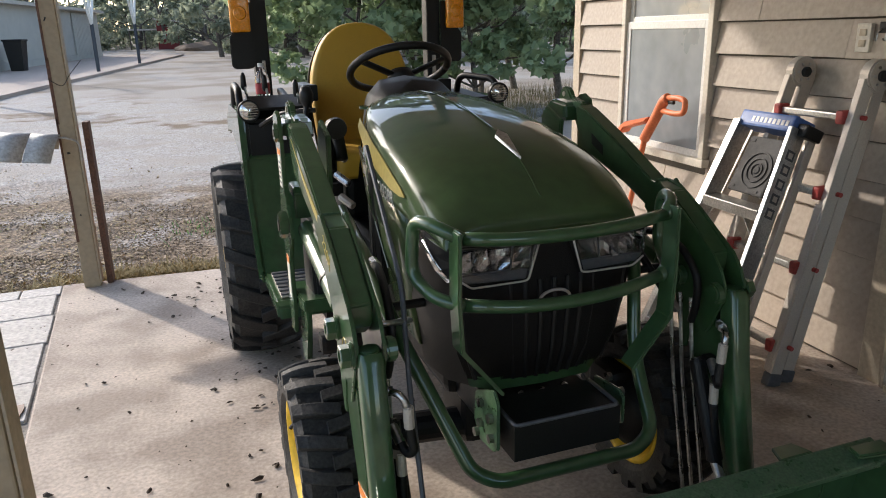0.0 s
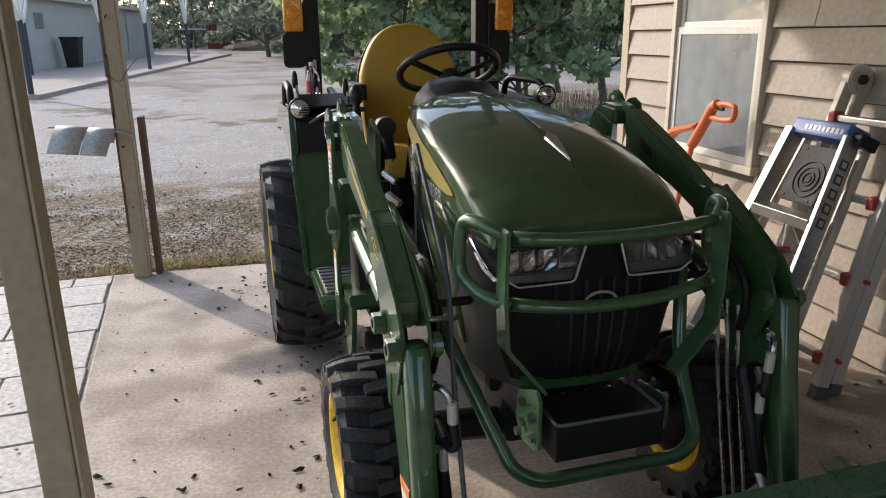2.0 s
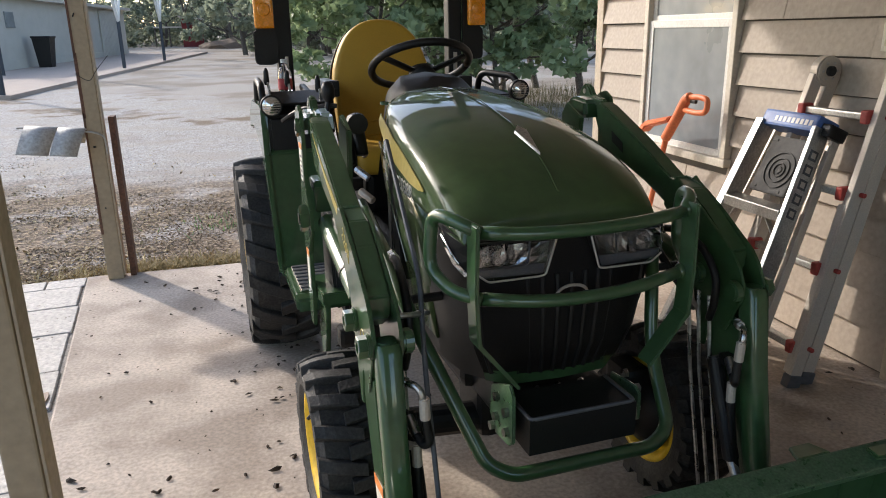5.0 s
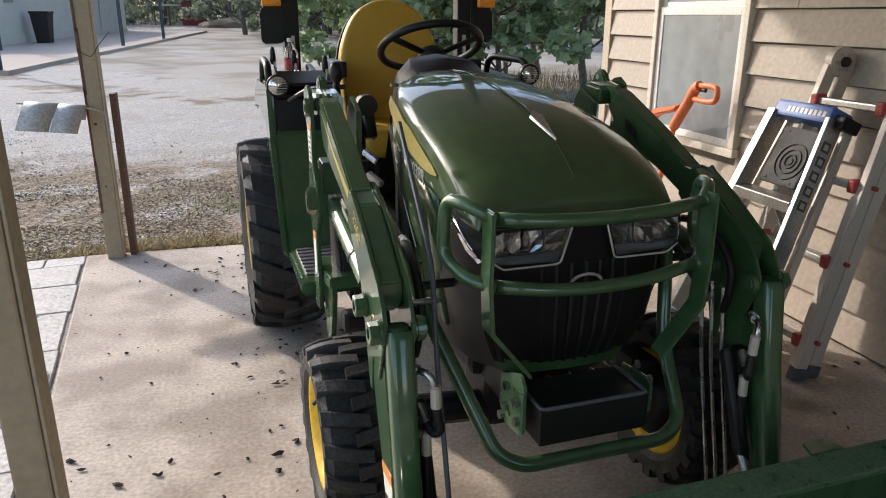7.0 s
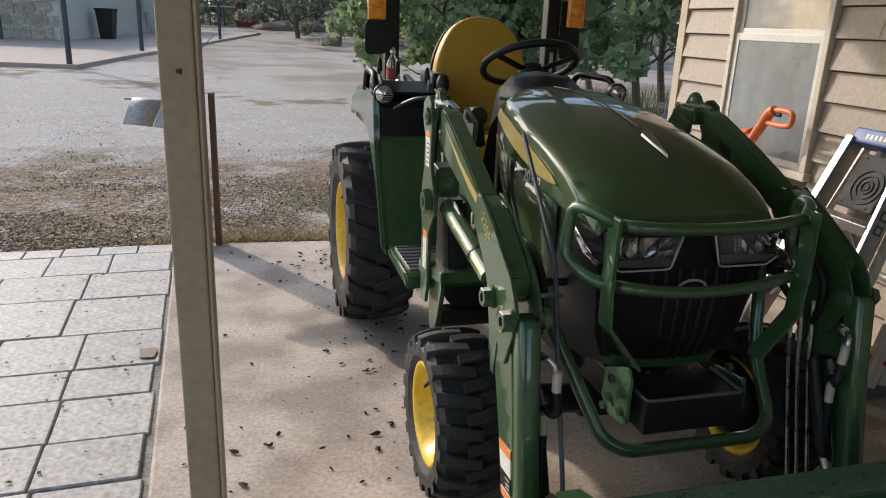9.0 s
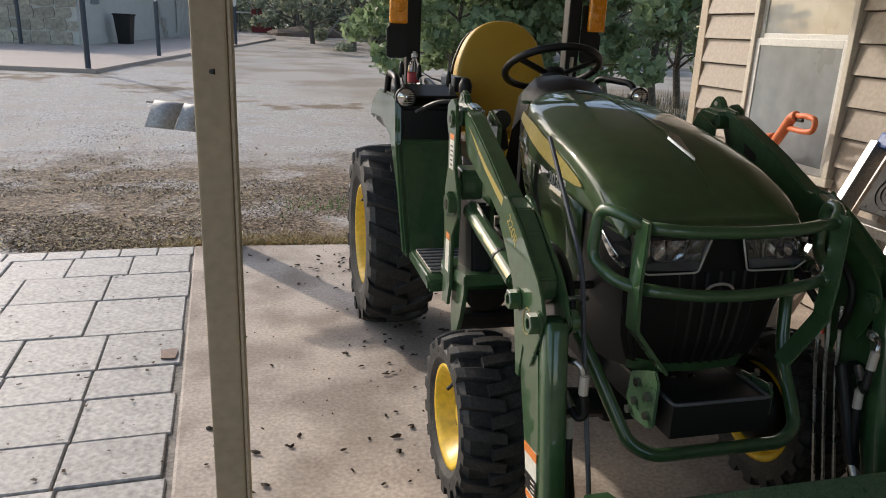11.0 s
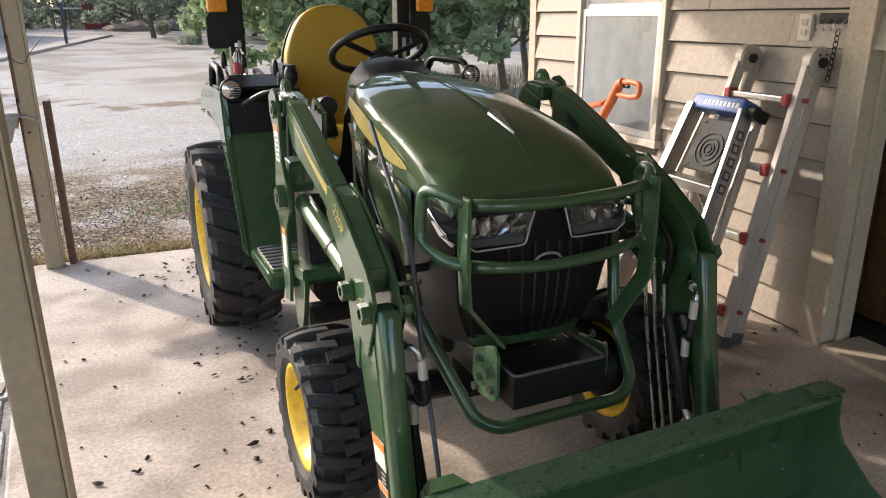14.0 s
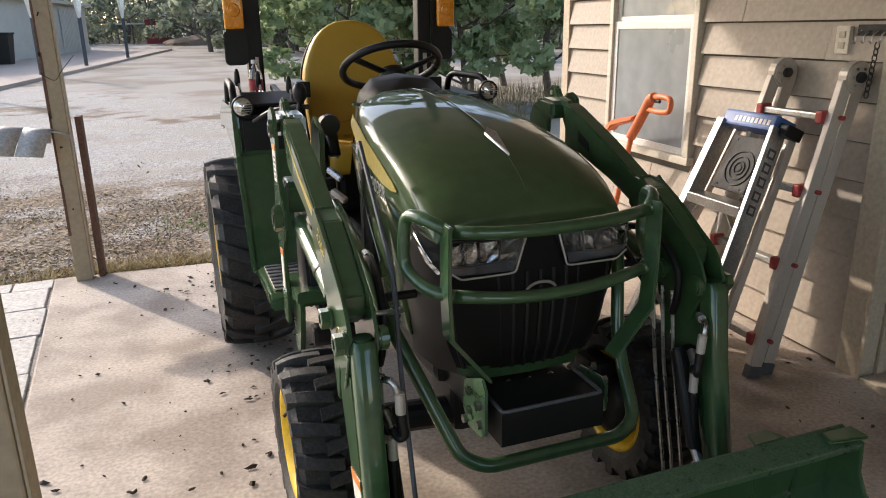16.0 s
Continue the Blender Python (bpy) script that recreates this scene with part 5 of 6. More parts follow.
    T("hose_fitting", rod((s * 0.428, -2.152, 0.690), (s * 0.426, -2.150, 0.632), 0.0125, n=12, bevel=0.003), M_ALU_DULL, "crimped steel hose end")
    T("hydraulic_hose", tube(smooth_path([(s * 0.426, -2.150, 0.64), (s * 0.421, -2.152, 0.60), (s * 0.419, -2.153, 0.577), (s * 0.430, -2.142, 0.566), (s * 0.440, -2.118, 0.580), (s * 0.446, -2.098, 0.600)], 8), 0.0115, 10), M_BLACK, "black rubber hydraulic hose", smooth=True)
    T("hose_fitting", rod((s * 0.439, -2.122, 0.578), (s * 0.450, -2.085, 0.612), 0.0125, n=12, bevel=0.003), M_STEEL, "crimped steel hose end")
    T("valve_block", box((0.04, 0.045, 0.03), (s * 0.462, -2.075, 0.60), None, 0.005), M_BLACK)
    T("hose_fitting", rod((s * 0.470, -2.095, 0.548), (s * 0.440, -2.118, 0.546), 0.011, n=6, bevel=0.002), M_ALU_DULL, "dull hose fitting")
    T("hose_fitting", rod((s * 0.441, -2.118, 0.556), (s * 0.440, -2.122, 0.495), 0.0125, n=12, bevel=0.003), M_ALU_DULL, "crimped steel hose end")
    T("hydraulic_hose", tube(smooth_path([(s * 0.440, -2.122, 0.50), (s * 0.442, -2.135, 0.42), (s * 0.444, -2.16, 0.32), (s * 0.448, -2.22, 0.18)]), 0.0115, 10), M_BLACK, "black rubber hydraulic hose", smooth=True)
    # bundled hoses up the tower
    for k in range(3):
        T("hydraulic_hose", tube(smooth_path([(s * (0.40 - 0.02 * k), -1.18 + 0.03 * k, 1.05), (s * (0.37 - 0.015 * k), -1.02, 1.17 - 0.02 * k), (s * (0.36 - 0.02 * k), -0.95, 1.08), (s * (0.34 - 0.01 * k), -0.93, 0.92)]), 0.013, 8), M_BLACK, "", smooth=True)
    for k in range(5):
        T("valve_block", box((0.05, 0.05, 0.04), (s * 0.33, -1.0 - 0.05 * k, 0.96 - 0.05 * k), Matrix.Rotation(0.5 * k, 3, "X"), 0.006), M_ALU_DULL if k % 2 else M_BLACK)
    T("hose_bundle", tube(smooth_path([(s * 0.34, -0.95, 1.0), (s * 0.33, -1.05, 0.86), (s * 0.335, -1.25, 0.74), (s * 0.36, -1.45, 0.70)]), 0.028, 10), M_BLACK, "", smooth=True)
    if s > 0:
        for ob in set(tractor.children) - before:
            ob.location.x += 0.014
# bucket level indicator rod
T("level_rod", tube(round_corners([(-0.375, -1.675, 1.205), (-0.383, -1.985, 0.915), (-0.405, -2.09, 0.72), (-0.411, -2.21, 0.385), (-0.413, -2.25, 0.20)], 0.05), 0.0065, 8), M_GREYBAG, "thin grey level indicator rod")
T("level_clip", tube(round_corners([(-0.462, -2.045, 0.852), (-0.43, -2.04, 0.848), (-0.385, -2.02, 0.838), (-0.372, -2.012, 0.835), (-0.372, -1.995, 0.832), (-0.40, -2.0, 0.832)], 0.01), 0.007, 8), M_STEEL, "bright bent guide clip", smooth=True)
T("cross_pipe", rod((-0.44, -1.86, 0.815), (0.44, -1.86, 0.815), 0.012), M_BLACK)

# bucket, open towards the front
BW = 0.70
bsec = [(-2.40, 0.478), (-2.385, 0.44), (-2.365, 0.30), (-2.40, 0.12), (-2.50, 0.055), (-2.98, 0.045)]
bm = bmesh.new()
ra = [bm.verts.new((-BW, y, z)) for y, z in bsec]
rb = [bm.verts.new((BW, y, z)) for y, z in bsec]
for i in range(len(bsec) - 1):
    bm.faces.new((ra[i], ra[i + 1], rb[i + 1], rb[i]))
bucket = thicken(T("bucket", bm, M_GREEN, "green steel loader bucket with scuffed rim", smooth=False), 0.010, 1)
# pale band mixes real scuffs with a painted gloss sheen
T("bucket_rim", box((2 * BW + 0.02, 0.075, 0.022), (0, -2.43, 0.470), Matrix.Rotation(0.30, 3, "X"), 0.005), M_SCUFF_SHEEN, "scuffed bucket rim with gloss sheen in its colour", bucket)
for s in (-1, 1):
    T("bucket_side", slab([(-2.47, 0.474), (-2.40, 0.480), (-2.37, 0.30), (-2.40, 0.12), (-2.50, 0.05), (-2.97, 0.05), (-2.97, 0.075), (-2.60, 0.26), (-2.50, 0.34), (-2.475, 0.39)], s * BW, s * (BW + 0.012), "x", 0.003), M_GREEN, "", bucket)
    T("bucket_gusset", slab([(s * (BW - 0.10), -2.460), (s * (BW + 0.014), -2.478), (s * (BW + 0.014), -2.420), (s * (BW - 0.09), -2.415)], 0.484, 0.497, "z", 0.005), M_GREEN, "", bucket)
    T("bucket_ear", slab([(-2.39, 0.40), (-2.28, 0.30), (-2.26, 0.12), (-2.38, 0.08)], s * 0.44, s * 0.455, "x", 0.003), M_GREEN, "", bucket)
    T("bucket_ear", slab([(-2.39, 0.40), (-2.28, 0.30), (-2.26, 0.12), (-2.38, 0.08)], s * 0.58, s * 0.595, "x", 0.003), M_GREEN, "", bucket)
    T("lift_tab", slab([(s * 0.42, -2.40), (s * 0.52, -2.40), (s * 0.50, -2.35), (s * 0.44, -2.35)], 0.484, 0.494, "z", 0.002), M_GREEN, "", bucket)
for x, z in ((-0.35, 0.36), (-0.1, 0.30), (0.12, 0.27), (0.27, 0.36), (0.38, 0.33), (0.42, 0.40), (0.55, 0.31), (0.05, 0.22), (0.6, 0.22)):
    T("paint_chip", slab([(x, z), (x + 0.012, z + 0.004), (x + 0.009, z + 0.010), (x - 0.003, z + 0.007)], -2.388 - 0.14 * max(0.0, 0.30 - z), -2.40, "y"), M_ALU, "bare chip in the paint", bucket)

for k, (y, z) in enumerate(((-1.02, 1.10), (-1.05, 1.02), (-1.10, 0.95), (-1.08, 0.88), (-1.16, 0.83))):
    T("hose_fitting", rod((-0.335, y, z), (-0.30, y - 0.05, z - 0.03), 0.014, n=8, bevel=0.003), M_STEEL if k % 2 else M_ALU_DULL, "bright hose fitting")
T("valve_handle", tube(smooth_path([(-0.34, -0.98, 1.14), (-0.335, -1.03, 1.19), (-0.33, -1.08, 1.17), (-0.325, -1.12, 1.08)]), 0.022, 10), M_BLACK, "black covered hydraulic coupling", smooth=True)
T("dust_cap", lathe([(-0.02, 0.0), (-0.02, 0.035), (0.0, 0.038), (0.0, 0.0)], 18, "y", (-0.335, -1.10, 1.185)), M_BLACK, "round black dust cap")

# ---- things by the house wall ----


def lerp(a, b, f):
    return Vector(a) + (Vector(b) - Vector(a)) * f


def bar_between(a, b, w, d, bevel=0.003, bm=None):
    """A square bar from a to b, w along y and d across."""
    a, b = Vector(a), Vector(b)
    z = (b - a).normalized()
    y = Vector((0, 1, 0)) if abs(z.y) < 0.9 else Vector((0, 0, 1))
    x = y.cross(z).normalized()
    y = z.cross(x)
    return box((d, w, (b - a).length), (a + b) / 2, Matrix((x, y, z)).transposed(), bevel, bm)


# folding multi-position ladder, leaning on the siding
fl = thing("folding_ladder", pose(0, 0, 0), "aluminium folding ladder with red locks leaning on siding", "ladder")
RAILS = (((1.755, 2.765, 0.0), (2.085, 2.80, 1.27)), ((1.755, 3.27, 0.0), (2.085, 3.20, 1.27)))
for (foot, top), s in zip(RAILS, (-1, 1)):
    for dx, dy in ((-0.015, 0.0), (0.062, -0.012 * s)):
        a, b = Vector(foot) + Vector((dx - 0.03, dy, 0.02)), Vector(top) + Vector((dx - 0.03, dy, 0.0))
        rail = part("rail", bar_between(a, b, 0.030, 0.058), M_ALU_DULL, fl, "dull aluminium rail")
        for f0, f1 in ((0.0, 0.5),):
            part("outer_sleeve", bar_between(lerp(a, b, 0.03) + Vector((0, -0.014 * -s * -1, 0)), lerp(a, b, 0.60) + Vector((0, -0.014 * -s * -1, 0)), 0.036, 0.063), M_ALU_DULL, rail)
        part("foot_cap", bar_between(a - Vector((0.005, 0, 0.02)), a + Vector((0.008, 0, 0.035)), 0.044, 0.068, 0.006), M_GREYBAG, rail, "grey rubber foot")
    h = Vector(top) + Vector((0.0, 0.0, 0.015))
    hinge = part("hinge", rod(h - Vector((0, 0.026, 0)), h + Vector((0, 0.026, 0)), 0.066, n=26, bevel=0.006), M_ALU_DULL, fl, "round riveted hinge")
    part("hinge_knob", rod(h - Vector((0, 0.045, 0)), h + Vector((0, 0.045, 0)), 0.022, n=16, bevel=0.005), M_DARK, hinge)
    for k in range(6):
        a = k * math.pi / 3
        c = h + Vector((0.038 * math.cos(a), 0, 0.038 * math.sin(a)))
        part("rivet", rod(c - Vector((0, 0.03, 0)), c + Vector((0, 0.03, 0)), 0.006, n=8), M_STEEL, hinge)
    m = Matrix.Translation(lerp(foot, top, 0.72) + Vector((-0.062, 0, 0))) @ Matrix(((0, 0, -1, 0), (-1, 0, 0, 0), (0, 1, 0, 0), (0, 0, 0, 1))) @ pose(0, 0, 0, 0, 0, 0)
    bars("sticker", [(0, 0.10, 0.016, 0.05), (0, 0.02, 0.014, 0.03), (0.0, -0.05, 0.016, 0.04)], m @ pose(0, 0, 0, -14.5), M_DARK, fl)
for f in (0.135, 0.40, 0.645, 0.885):
    a, b = lerp(*RAILS[0], f) - Vector((0.062, -0.012, 0)), lerp(*RAILS[1], f) - Vector((0.062, 0.012, 0))
    rung = part("rung", bar_between(lerp(a, b, 0.03), lerp(a, b, 0.97), 0.030, 0.042, 0.006), M_ALU, fl, "bright ribbed rung")
    rung.data.materials[0] = M_ALU
    for end, d in ((a, -1), (b, 1)):
        part("lock", box((0.060, 0.036, 0.055), end + Vector((-0.006, 0.02 * -d, 0.0)), None, 0.008), M_RED, rung, "red plastic lock")
        part("lock_pin", rod(end + Vector((0.03, 0.03 * d, 0)), end + Vector((0.03, 0.05 * d, 0)), 0.010, n=10), M_RED, rung)

# step ladder with a blue cap, folded and leaning
sl = thing("step_ladder", pose(0, 0, 0), "folded aluminium step ladder with blue plastic cap", "ladder")
SL = (((1.40, 2.81, 0.0), (1.905, 2.99, 1.06)), ((1.40, 3.31, 0.0), (1.905, 3.315, 1.06)))
for (foot, top), s in zip(SL, (-1, 1)):
    rail = part("rail", bar_between(foot, top, 0.022, 0.085), M_ALU, sl, "bright aluminium side rail")
    if s > 0:
        part("rail_flange", bar_between(Vector(foot) + Vector((-0.036, 0.012 * s, 0.014)), Vector(top) + Vector((-0.036, 0.012 * s, 0.014)), 0.040, 0.005, 0.001), M_ALU, rail)
    part("rear_leg", bar_between(Vector(foot) + Vector((0.075, 0.02 * s, 0.0)), Vector(top) + Vector((0.07, 0.01 * s, -0.04)), 0.026, 0.040), M_ALU_DULL, sl, "dull rear leg")
    part("foot", box((0.09, 0.05, 0.03), Vector(foot) + Vector((0, 0, 0.015)), None, 0.006), M_BLACK, rail)
    if s < 0:
        for k in range(5):
            c = lerp(foot, top, 0.90 - 0.055 * k) + Vector((0.0, -0.0115, 0.0))
            d = (Vector(top) - Vector(foot)).normalized()
            part("pictogram", bar_between(c - d * 0.022, c + d * 0.022, 0.003, 0.044, 0.0005), M_GREYBAG, rail)
            part("pictogram_face", bar_between(c - d * 0.012 - Vector((0, 0.0015, 0)), c + d * 0.012 - Vector((0, 0.0015, 0)), 0.0015, 0.024, 0.0), M_ALU_DULL, rail)
for f in (0.13, 0.40, 0.67):
    a, b = lerp(*SL[0], f), lerp(*SL[1], f)
    stp = part("step", box((0.085, (b - a).length - 0.02, 0.006), (a + b) / 2 + Vector((0, 0, 0.022)), None, 0.002), M_ALU, sl, "bright aluminium step")
    part("step_lip", box((0.006, (b - a).length - 0.02, 0.045), (a + b) / 2 + Vector((-0.042, 0, 0.0)), None, 0.002), M_ALU, stp)
    for end, d in ((a, 1), (b, -1)):
        part("brace", bar_between(end + Vector((-0.03, 0.01 * d, -0.13)), end + Vector((-0.03, 0.10 * d, -0.01)), 0.006, 0.025, 0.001), M_ALU, stp)
cap_m = Matrix.Translation((1.905, 3.15, 1.06)) @ pose(0, 0, 0, 0, 24, 0)
cap = part("cap", box((0.12, 0.335, 0.075), (0.03, 0.01, 0.015), None, 0.012), M_BLUE, sl, "blue plastic cap with pale lettering band")
cap.matrix_local = cap_m
part("tray_end", box((0.10, 0.055, 0.055), (0.045, -0.185, 0.0), None, 0.008), M_BLACK, cap, "black tool holder")
for k in range(3):
    part("tool_hole", rod((-0.006, -0.175 - 0.013 * k, 0.01), (-0.0, -0.175 - 0.013 * k, 0.01), 0.007, n=10), M_GREYBAG, cap)
bars("mark", [(-0.085 + 0.026 * k, 0, 0.016, 0.024) for k in range(9)], Matrix.Translation((-0.0312, 0, 0.012)) @ Matrix(((0, 0, -1, 0), (-1, 0, 0, 0), (0, 1, 0, 0), (0, 0, 0, 1))), M_WHITE, cap)
for k in range(8):
    part("cap_slot", box((0.05, 0.010, 0.004), (0.02, -0.12 + 0.033 * k, 0.053), None, 0.001), M_DARK, cap)
# folded paint shelf under the cap, with ringed moulding
shelf_m = Matrix.Translation((1.835, 3.125, 0.885)) @ pose(0, 0, 0, 0, 25.5, 0)
shelf = part("paint_shelf", box((0.016, 0.225, 0.265), (0, 0, 0), None, 0.008), M_DARK, sl, "grey moulded paint shelf with rings")
shelf.matrix_local = shelf_m
for r in (0.03, 0.055, 0.082):
    part("ring", lathe([(-0.008, r - 0.004), (-0.013, r - 0.003), (-0.013, r + 0.003), (-0.008, r + 0.004)], 28, "x", (0, -0.015, -0.02)), M_DARK, shelf)
part("ring_centre", lathe([(-0.008, 0.018), (-0.012, 0.015), (-0.012, 0.0)], 18, "x", (0, -0.015, -0.02)), M_DARK, shelf)
for y, z in ((-0.09, 0.11), (0.09, 0.11), (0.09, -0.11), (-0.06, -0.115)):
    part("slot", box((0.004, 0.035, 0.012), (-0.009, y, z), None, 0.001), M_DARK, shelf)

# orange long-handled tool standing at the window
saw = thing("pole_trimmer", pose(1.99, 4.1, 0), "orange plastic handled garden trimmer standing by the window", "garden tool")
part("shaft", rod((0.0, 0.42, 0.0), (0.0, 0.165, 0.87), 0.017, n=14), M_ORANGE, saw, "orange shaft")
part("motor_grip", tube(smooth_path([(0, 0.175, 0.85), (0, 0.06, 1.0), (0, 0.0, 1.085), (0, -0.04, 1.105)]), 0.030, 12), M_ORANGE, saw, "thick orange grip", smooth=True)
part("handle", tube(round_corners([(0, -0.02, 1.105), (0, -0.13, 1.115), (0, -0.205, 1.105), (0, -0.195, 1.035), (0, -0.10, 1.025), (0, 0.03, 1.035)], 0.035), 0.016, 12), M_ORANGE, saw, "orange loop handle", smooth=True)
part("trigger", box((0.018, 0.05, 0.02), (0, -0.075, 1.085), None, 0.005), M_BLACK, saw)
part("guard", slab([(0.10, 0.99), (0.36, 0.935), (0.42, 0.90), (0.44, 0.86), (0.40, 0.86), (0.36, 0.895), (0.13, 0.955)], -0.035, 0.035, "x", 0.008), M_ORANGE, saw, "orange front guard")

# drink bottle standing on the fender console
bot_m = TRACTOR @ pose(-0.455, -0.115, 1.206)
bot = thing("bottle", bot_m, "clear plastic drink bottle with red label", "bottle")
part("bottle_body", lathe([(0.0, 0.0), (0.0, 0.028), (0.004, 0.032), (0.10, 0.032), (0.125, 0.024), (0.14, 0.013), (0.155, 0.013), (0.155, 0.0)], 24, "z"), M_BOTTLE, bot, smooth=True)
part("bottle_label", lathe([(0.035, 0.0328), (0.080, 0.0328)], 24, "z"), M_BOTTLERED, bot, "red paper label")
part("bottle_cap", lathe([(0.152, 0.0), (0.152, 0.015), (0.168, 0.015), (0.168, 0.0)], 18, "z"), M_WHITE, bot, "white cap")

# dead leaves and twigs on the slab
bm = bmesh.new()
r2 = random.Random(11)
spots = []
for k in range(340):
    f = r2.random()
    if f < 0.45:
        x, y = r2.uniform(-1.15, 0.1), r2.uniform(1.6, 5.2)
    elif f < 0.6:
        x, y = r2.gauss(-0.25, 0.16), r2.gauss(3.75, 0.25)
    elif f < 0.72:
        x, y = r2.gauss(-0.35, 0.25), r2.gauss(4.9, 0.25)
    else:
        x, y = r2.uniform(1.0, 2.08), r2.uniform(0.8, 3.6)
    a, s = r2.uniform(0, 6.28), r2.choice((0.004, 0.006, 0.008, 0.011, 0.014, 0.019))
    n, vs = 6, []
    for i in range(n):
        t = 2 * math.pi * i / n
        px, py = s * math.cos(t) * r2.uniform(0.8, 1.5), s * 0.55 * math.sin(t) * r2.uniform(0.7, 1.3)
        vs.append(bm.verts.new((x + px * math.cos(a) - py * math.sin(a), y + px * math.sin(a) + py * math.cos(a), 0.003 + r2.uniform(0, s * 0.5))))
    c = bm.verts.new((x, y, 0.006 + s * 0.5))
    for i in range(n):
        bm.faces.new((vs[i], vs[(i + 1) % n], c))
tagged(part("leaf_litter", bm, M_LEAFLIT), "dry brown leaf scraps lying on the concrete", "leaf litter", kind="stuff")
bm = bmesh.new()
for k in range(420):
    x, y = r2.uniform(-3.6, -1.25), r2.uniform(1.2, 5.1)
    a, s = r2.uniform(0, 6.28), r2.choice((0.004, 0.005, 0.008, 0.012))
    p = [(-s, -s * .5), (s, -s * .4), (s * .7, s * .5), (-s * .6, s * .6)]
    vs = [bm.verts.new((x + u * math.cos(a) - v * math.sin(a), y + u * math.sin(a) + v * math.cos(a), 0.009 + r2.uniform(0, 0.003))) for u, v in p]
    bm.faces.new(vs)
tagged(part("paver_litter", bm, M_LEAFLIT), "small dry debris scattered over the pavers", "leaf litter", kind="stuff")

# ---- outdoors: gravel, plants, far building ----
g = np.random.default_rng(5)


def cloud(name, centres, size, mat, parent=None, lobes=0, flat=0.0, kind=""):
    """Many small leaves, each a little outline turned at random, as one mesh."""
    n = len(centres)
    if lobes:
        m = 10
        ang = np.arange(m) * 2 * np.pi / m
        rad = np.where(np.arange(m) % 2 == 0, 1.0, 0.62)
        base = np.stack([rad * np.cos(ang), rad * np.sin(ang) * 0.9, 0.12 * np.cos(2 * ang)], 1)
    else:
        m = 4
        base = np.array([(-1, 0, 0), (0, -0.5, 0.12), (1, 0, 0), (0, 0.5, 0.12)], float)
    q = g.normal(size=(n, 4))
    q[:, 1:3] *= (1 - flat)
    q /= np.linalg.norm(q, axis=1)[:, None]
    w, x, y, z = q.T
    rot = np.stack([1 - 2 * (y * y + z * z), 2 * (x * y - z * w), 2 * (x * z + y * w), 2 * (x * y + z * w), 1 - 2 * (x * x + z * z), 2 * (y * z - x * w),
                    2 * (x * z - y * w), 2 * (y * z + x * w), 1 - 2 * (x * x + y * y)], 1).reshape(n, 3, 3)
    s = size * g.uniform(0.6, 1.25, n)
    v = np.einsum("nij,mj->nmi", rot, base) * s[:, None, None] + np.asarray(centres)[:, None, :]
    me = bpy.data.meshes.new(name)
    me.from_pydata(v.reshape(-1, 3).tolist(), [], np.arange(n * m).reshape(n, m).tolist())
    me.materials.append(mat)
    ob = new(name, me)
    if parent:
        ob.parent = parent
    if kind:
        ob["kind"] = kind
    return ob


def limb_tree(bm, base, height, r, seed, spread=0.5, limbs=7):
    """A tapered trunk with limbs; returns the tips."""
    rr = random.Random(seed)
    pts = [Vector(base)]
    lean = Vector((rr.uniform(-0.15, 0.15), rr.uniform(-0.15, 0.15), 1))
    for i in range(5):
        pts.append(pts[-1] + (lean + Vector((rr.uniform(-0.15, 0.15), rr.uniform(-0.15, 0.15), 0))) * height / 6)
    tips = []

    def taper(ps, r0, r1):
        rings = []
        for i, p in enumerate(ps):
            rad = r0 + (r1 - r0) * i / (len(ps) - 1)
            d = (ps[min(i + 1, len(ps) - 1)] - ps[max(i - 1, 0)]).normalized()
            s = d.cross(Vector((0.3, 0.9, 0.1))).normalized()
            u = s.cross(d)
            rings.append([bm.verts.new(p + rad * (math.cos(k * math.pi / 3) * s + math.sin(k * math.pi / 3) * u)) for k in range(6)])
        for a, b in zip(rings, rings[1:]):
            for k in range(6):
                bm.faces.new((a[k], a[(k + 1) % 6], b[(k + 1) % 6], b[k]))

    taper(pts, r, r * 0.35)
    for k in range(limbs):
        at = pts[1 + k % 5]
        a = rr.uniform(0, 6.28)
        d = Vector((math.cos(a) * spread, math.sin(a) * spread, rr.uniform(0.2, 0.7)))
        q = [at]
        for i in range(4):
            q.append(q[-1] + (d + Vector([rr.uniform(-0.25, 0.25) for _ in range(3)])) * height * 0.13)
        taper(q, r * 0.4, r * 0.08)
        tips += q[2:]
    return tips + pts[3:]


def crown_points(tips, n, rx, rz):
    """Leaf places in uneven clumps about the tips."""
    c = np.array([tuple(t) for t in tips])
    sub = c[g.integers(0, len(c), max(6, n // 70))] + g.normal(size=(max(6, n // 70), 3)) * np.array([rx, rx, rz])
    pick = sub[g.integers(0, len(sub), n)]
    d = g.normal(size=(n, 3))
    d /= np.linalg.norm(d, axis=1)[:, None]
    return pick + d * (g.uniform(0.2, 1.0, n) ** 0.5)[:, None] * np.array([0.42, 0.42, 0.30]) * rx ** 0.5


def tree(name, x, y, height, r, seed, n, size, mat, label, rx=0.7, rz=0.6, lobes=1, spread=0.6, limbs=9, low=None):
    t = thing(name, pose(x, y, gz(x, y) - 0.03), label, "tree")
    bm = bmesh.new()
    tips = limb_tree(bm, (0, 0, 0), height, r, seed, spread, limbs)
    part("trunk", bm, M_BARK, t, "rough grey-brown trunk")
    p = crown_points(tips, n, rx, rz)
    if low is not None:
        p = p[p[:, 2] > low]
    cloud("crown", p, size, mat, t, lobes, 0.2)
    return t


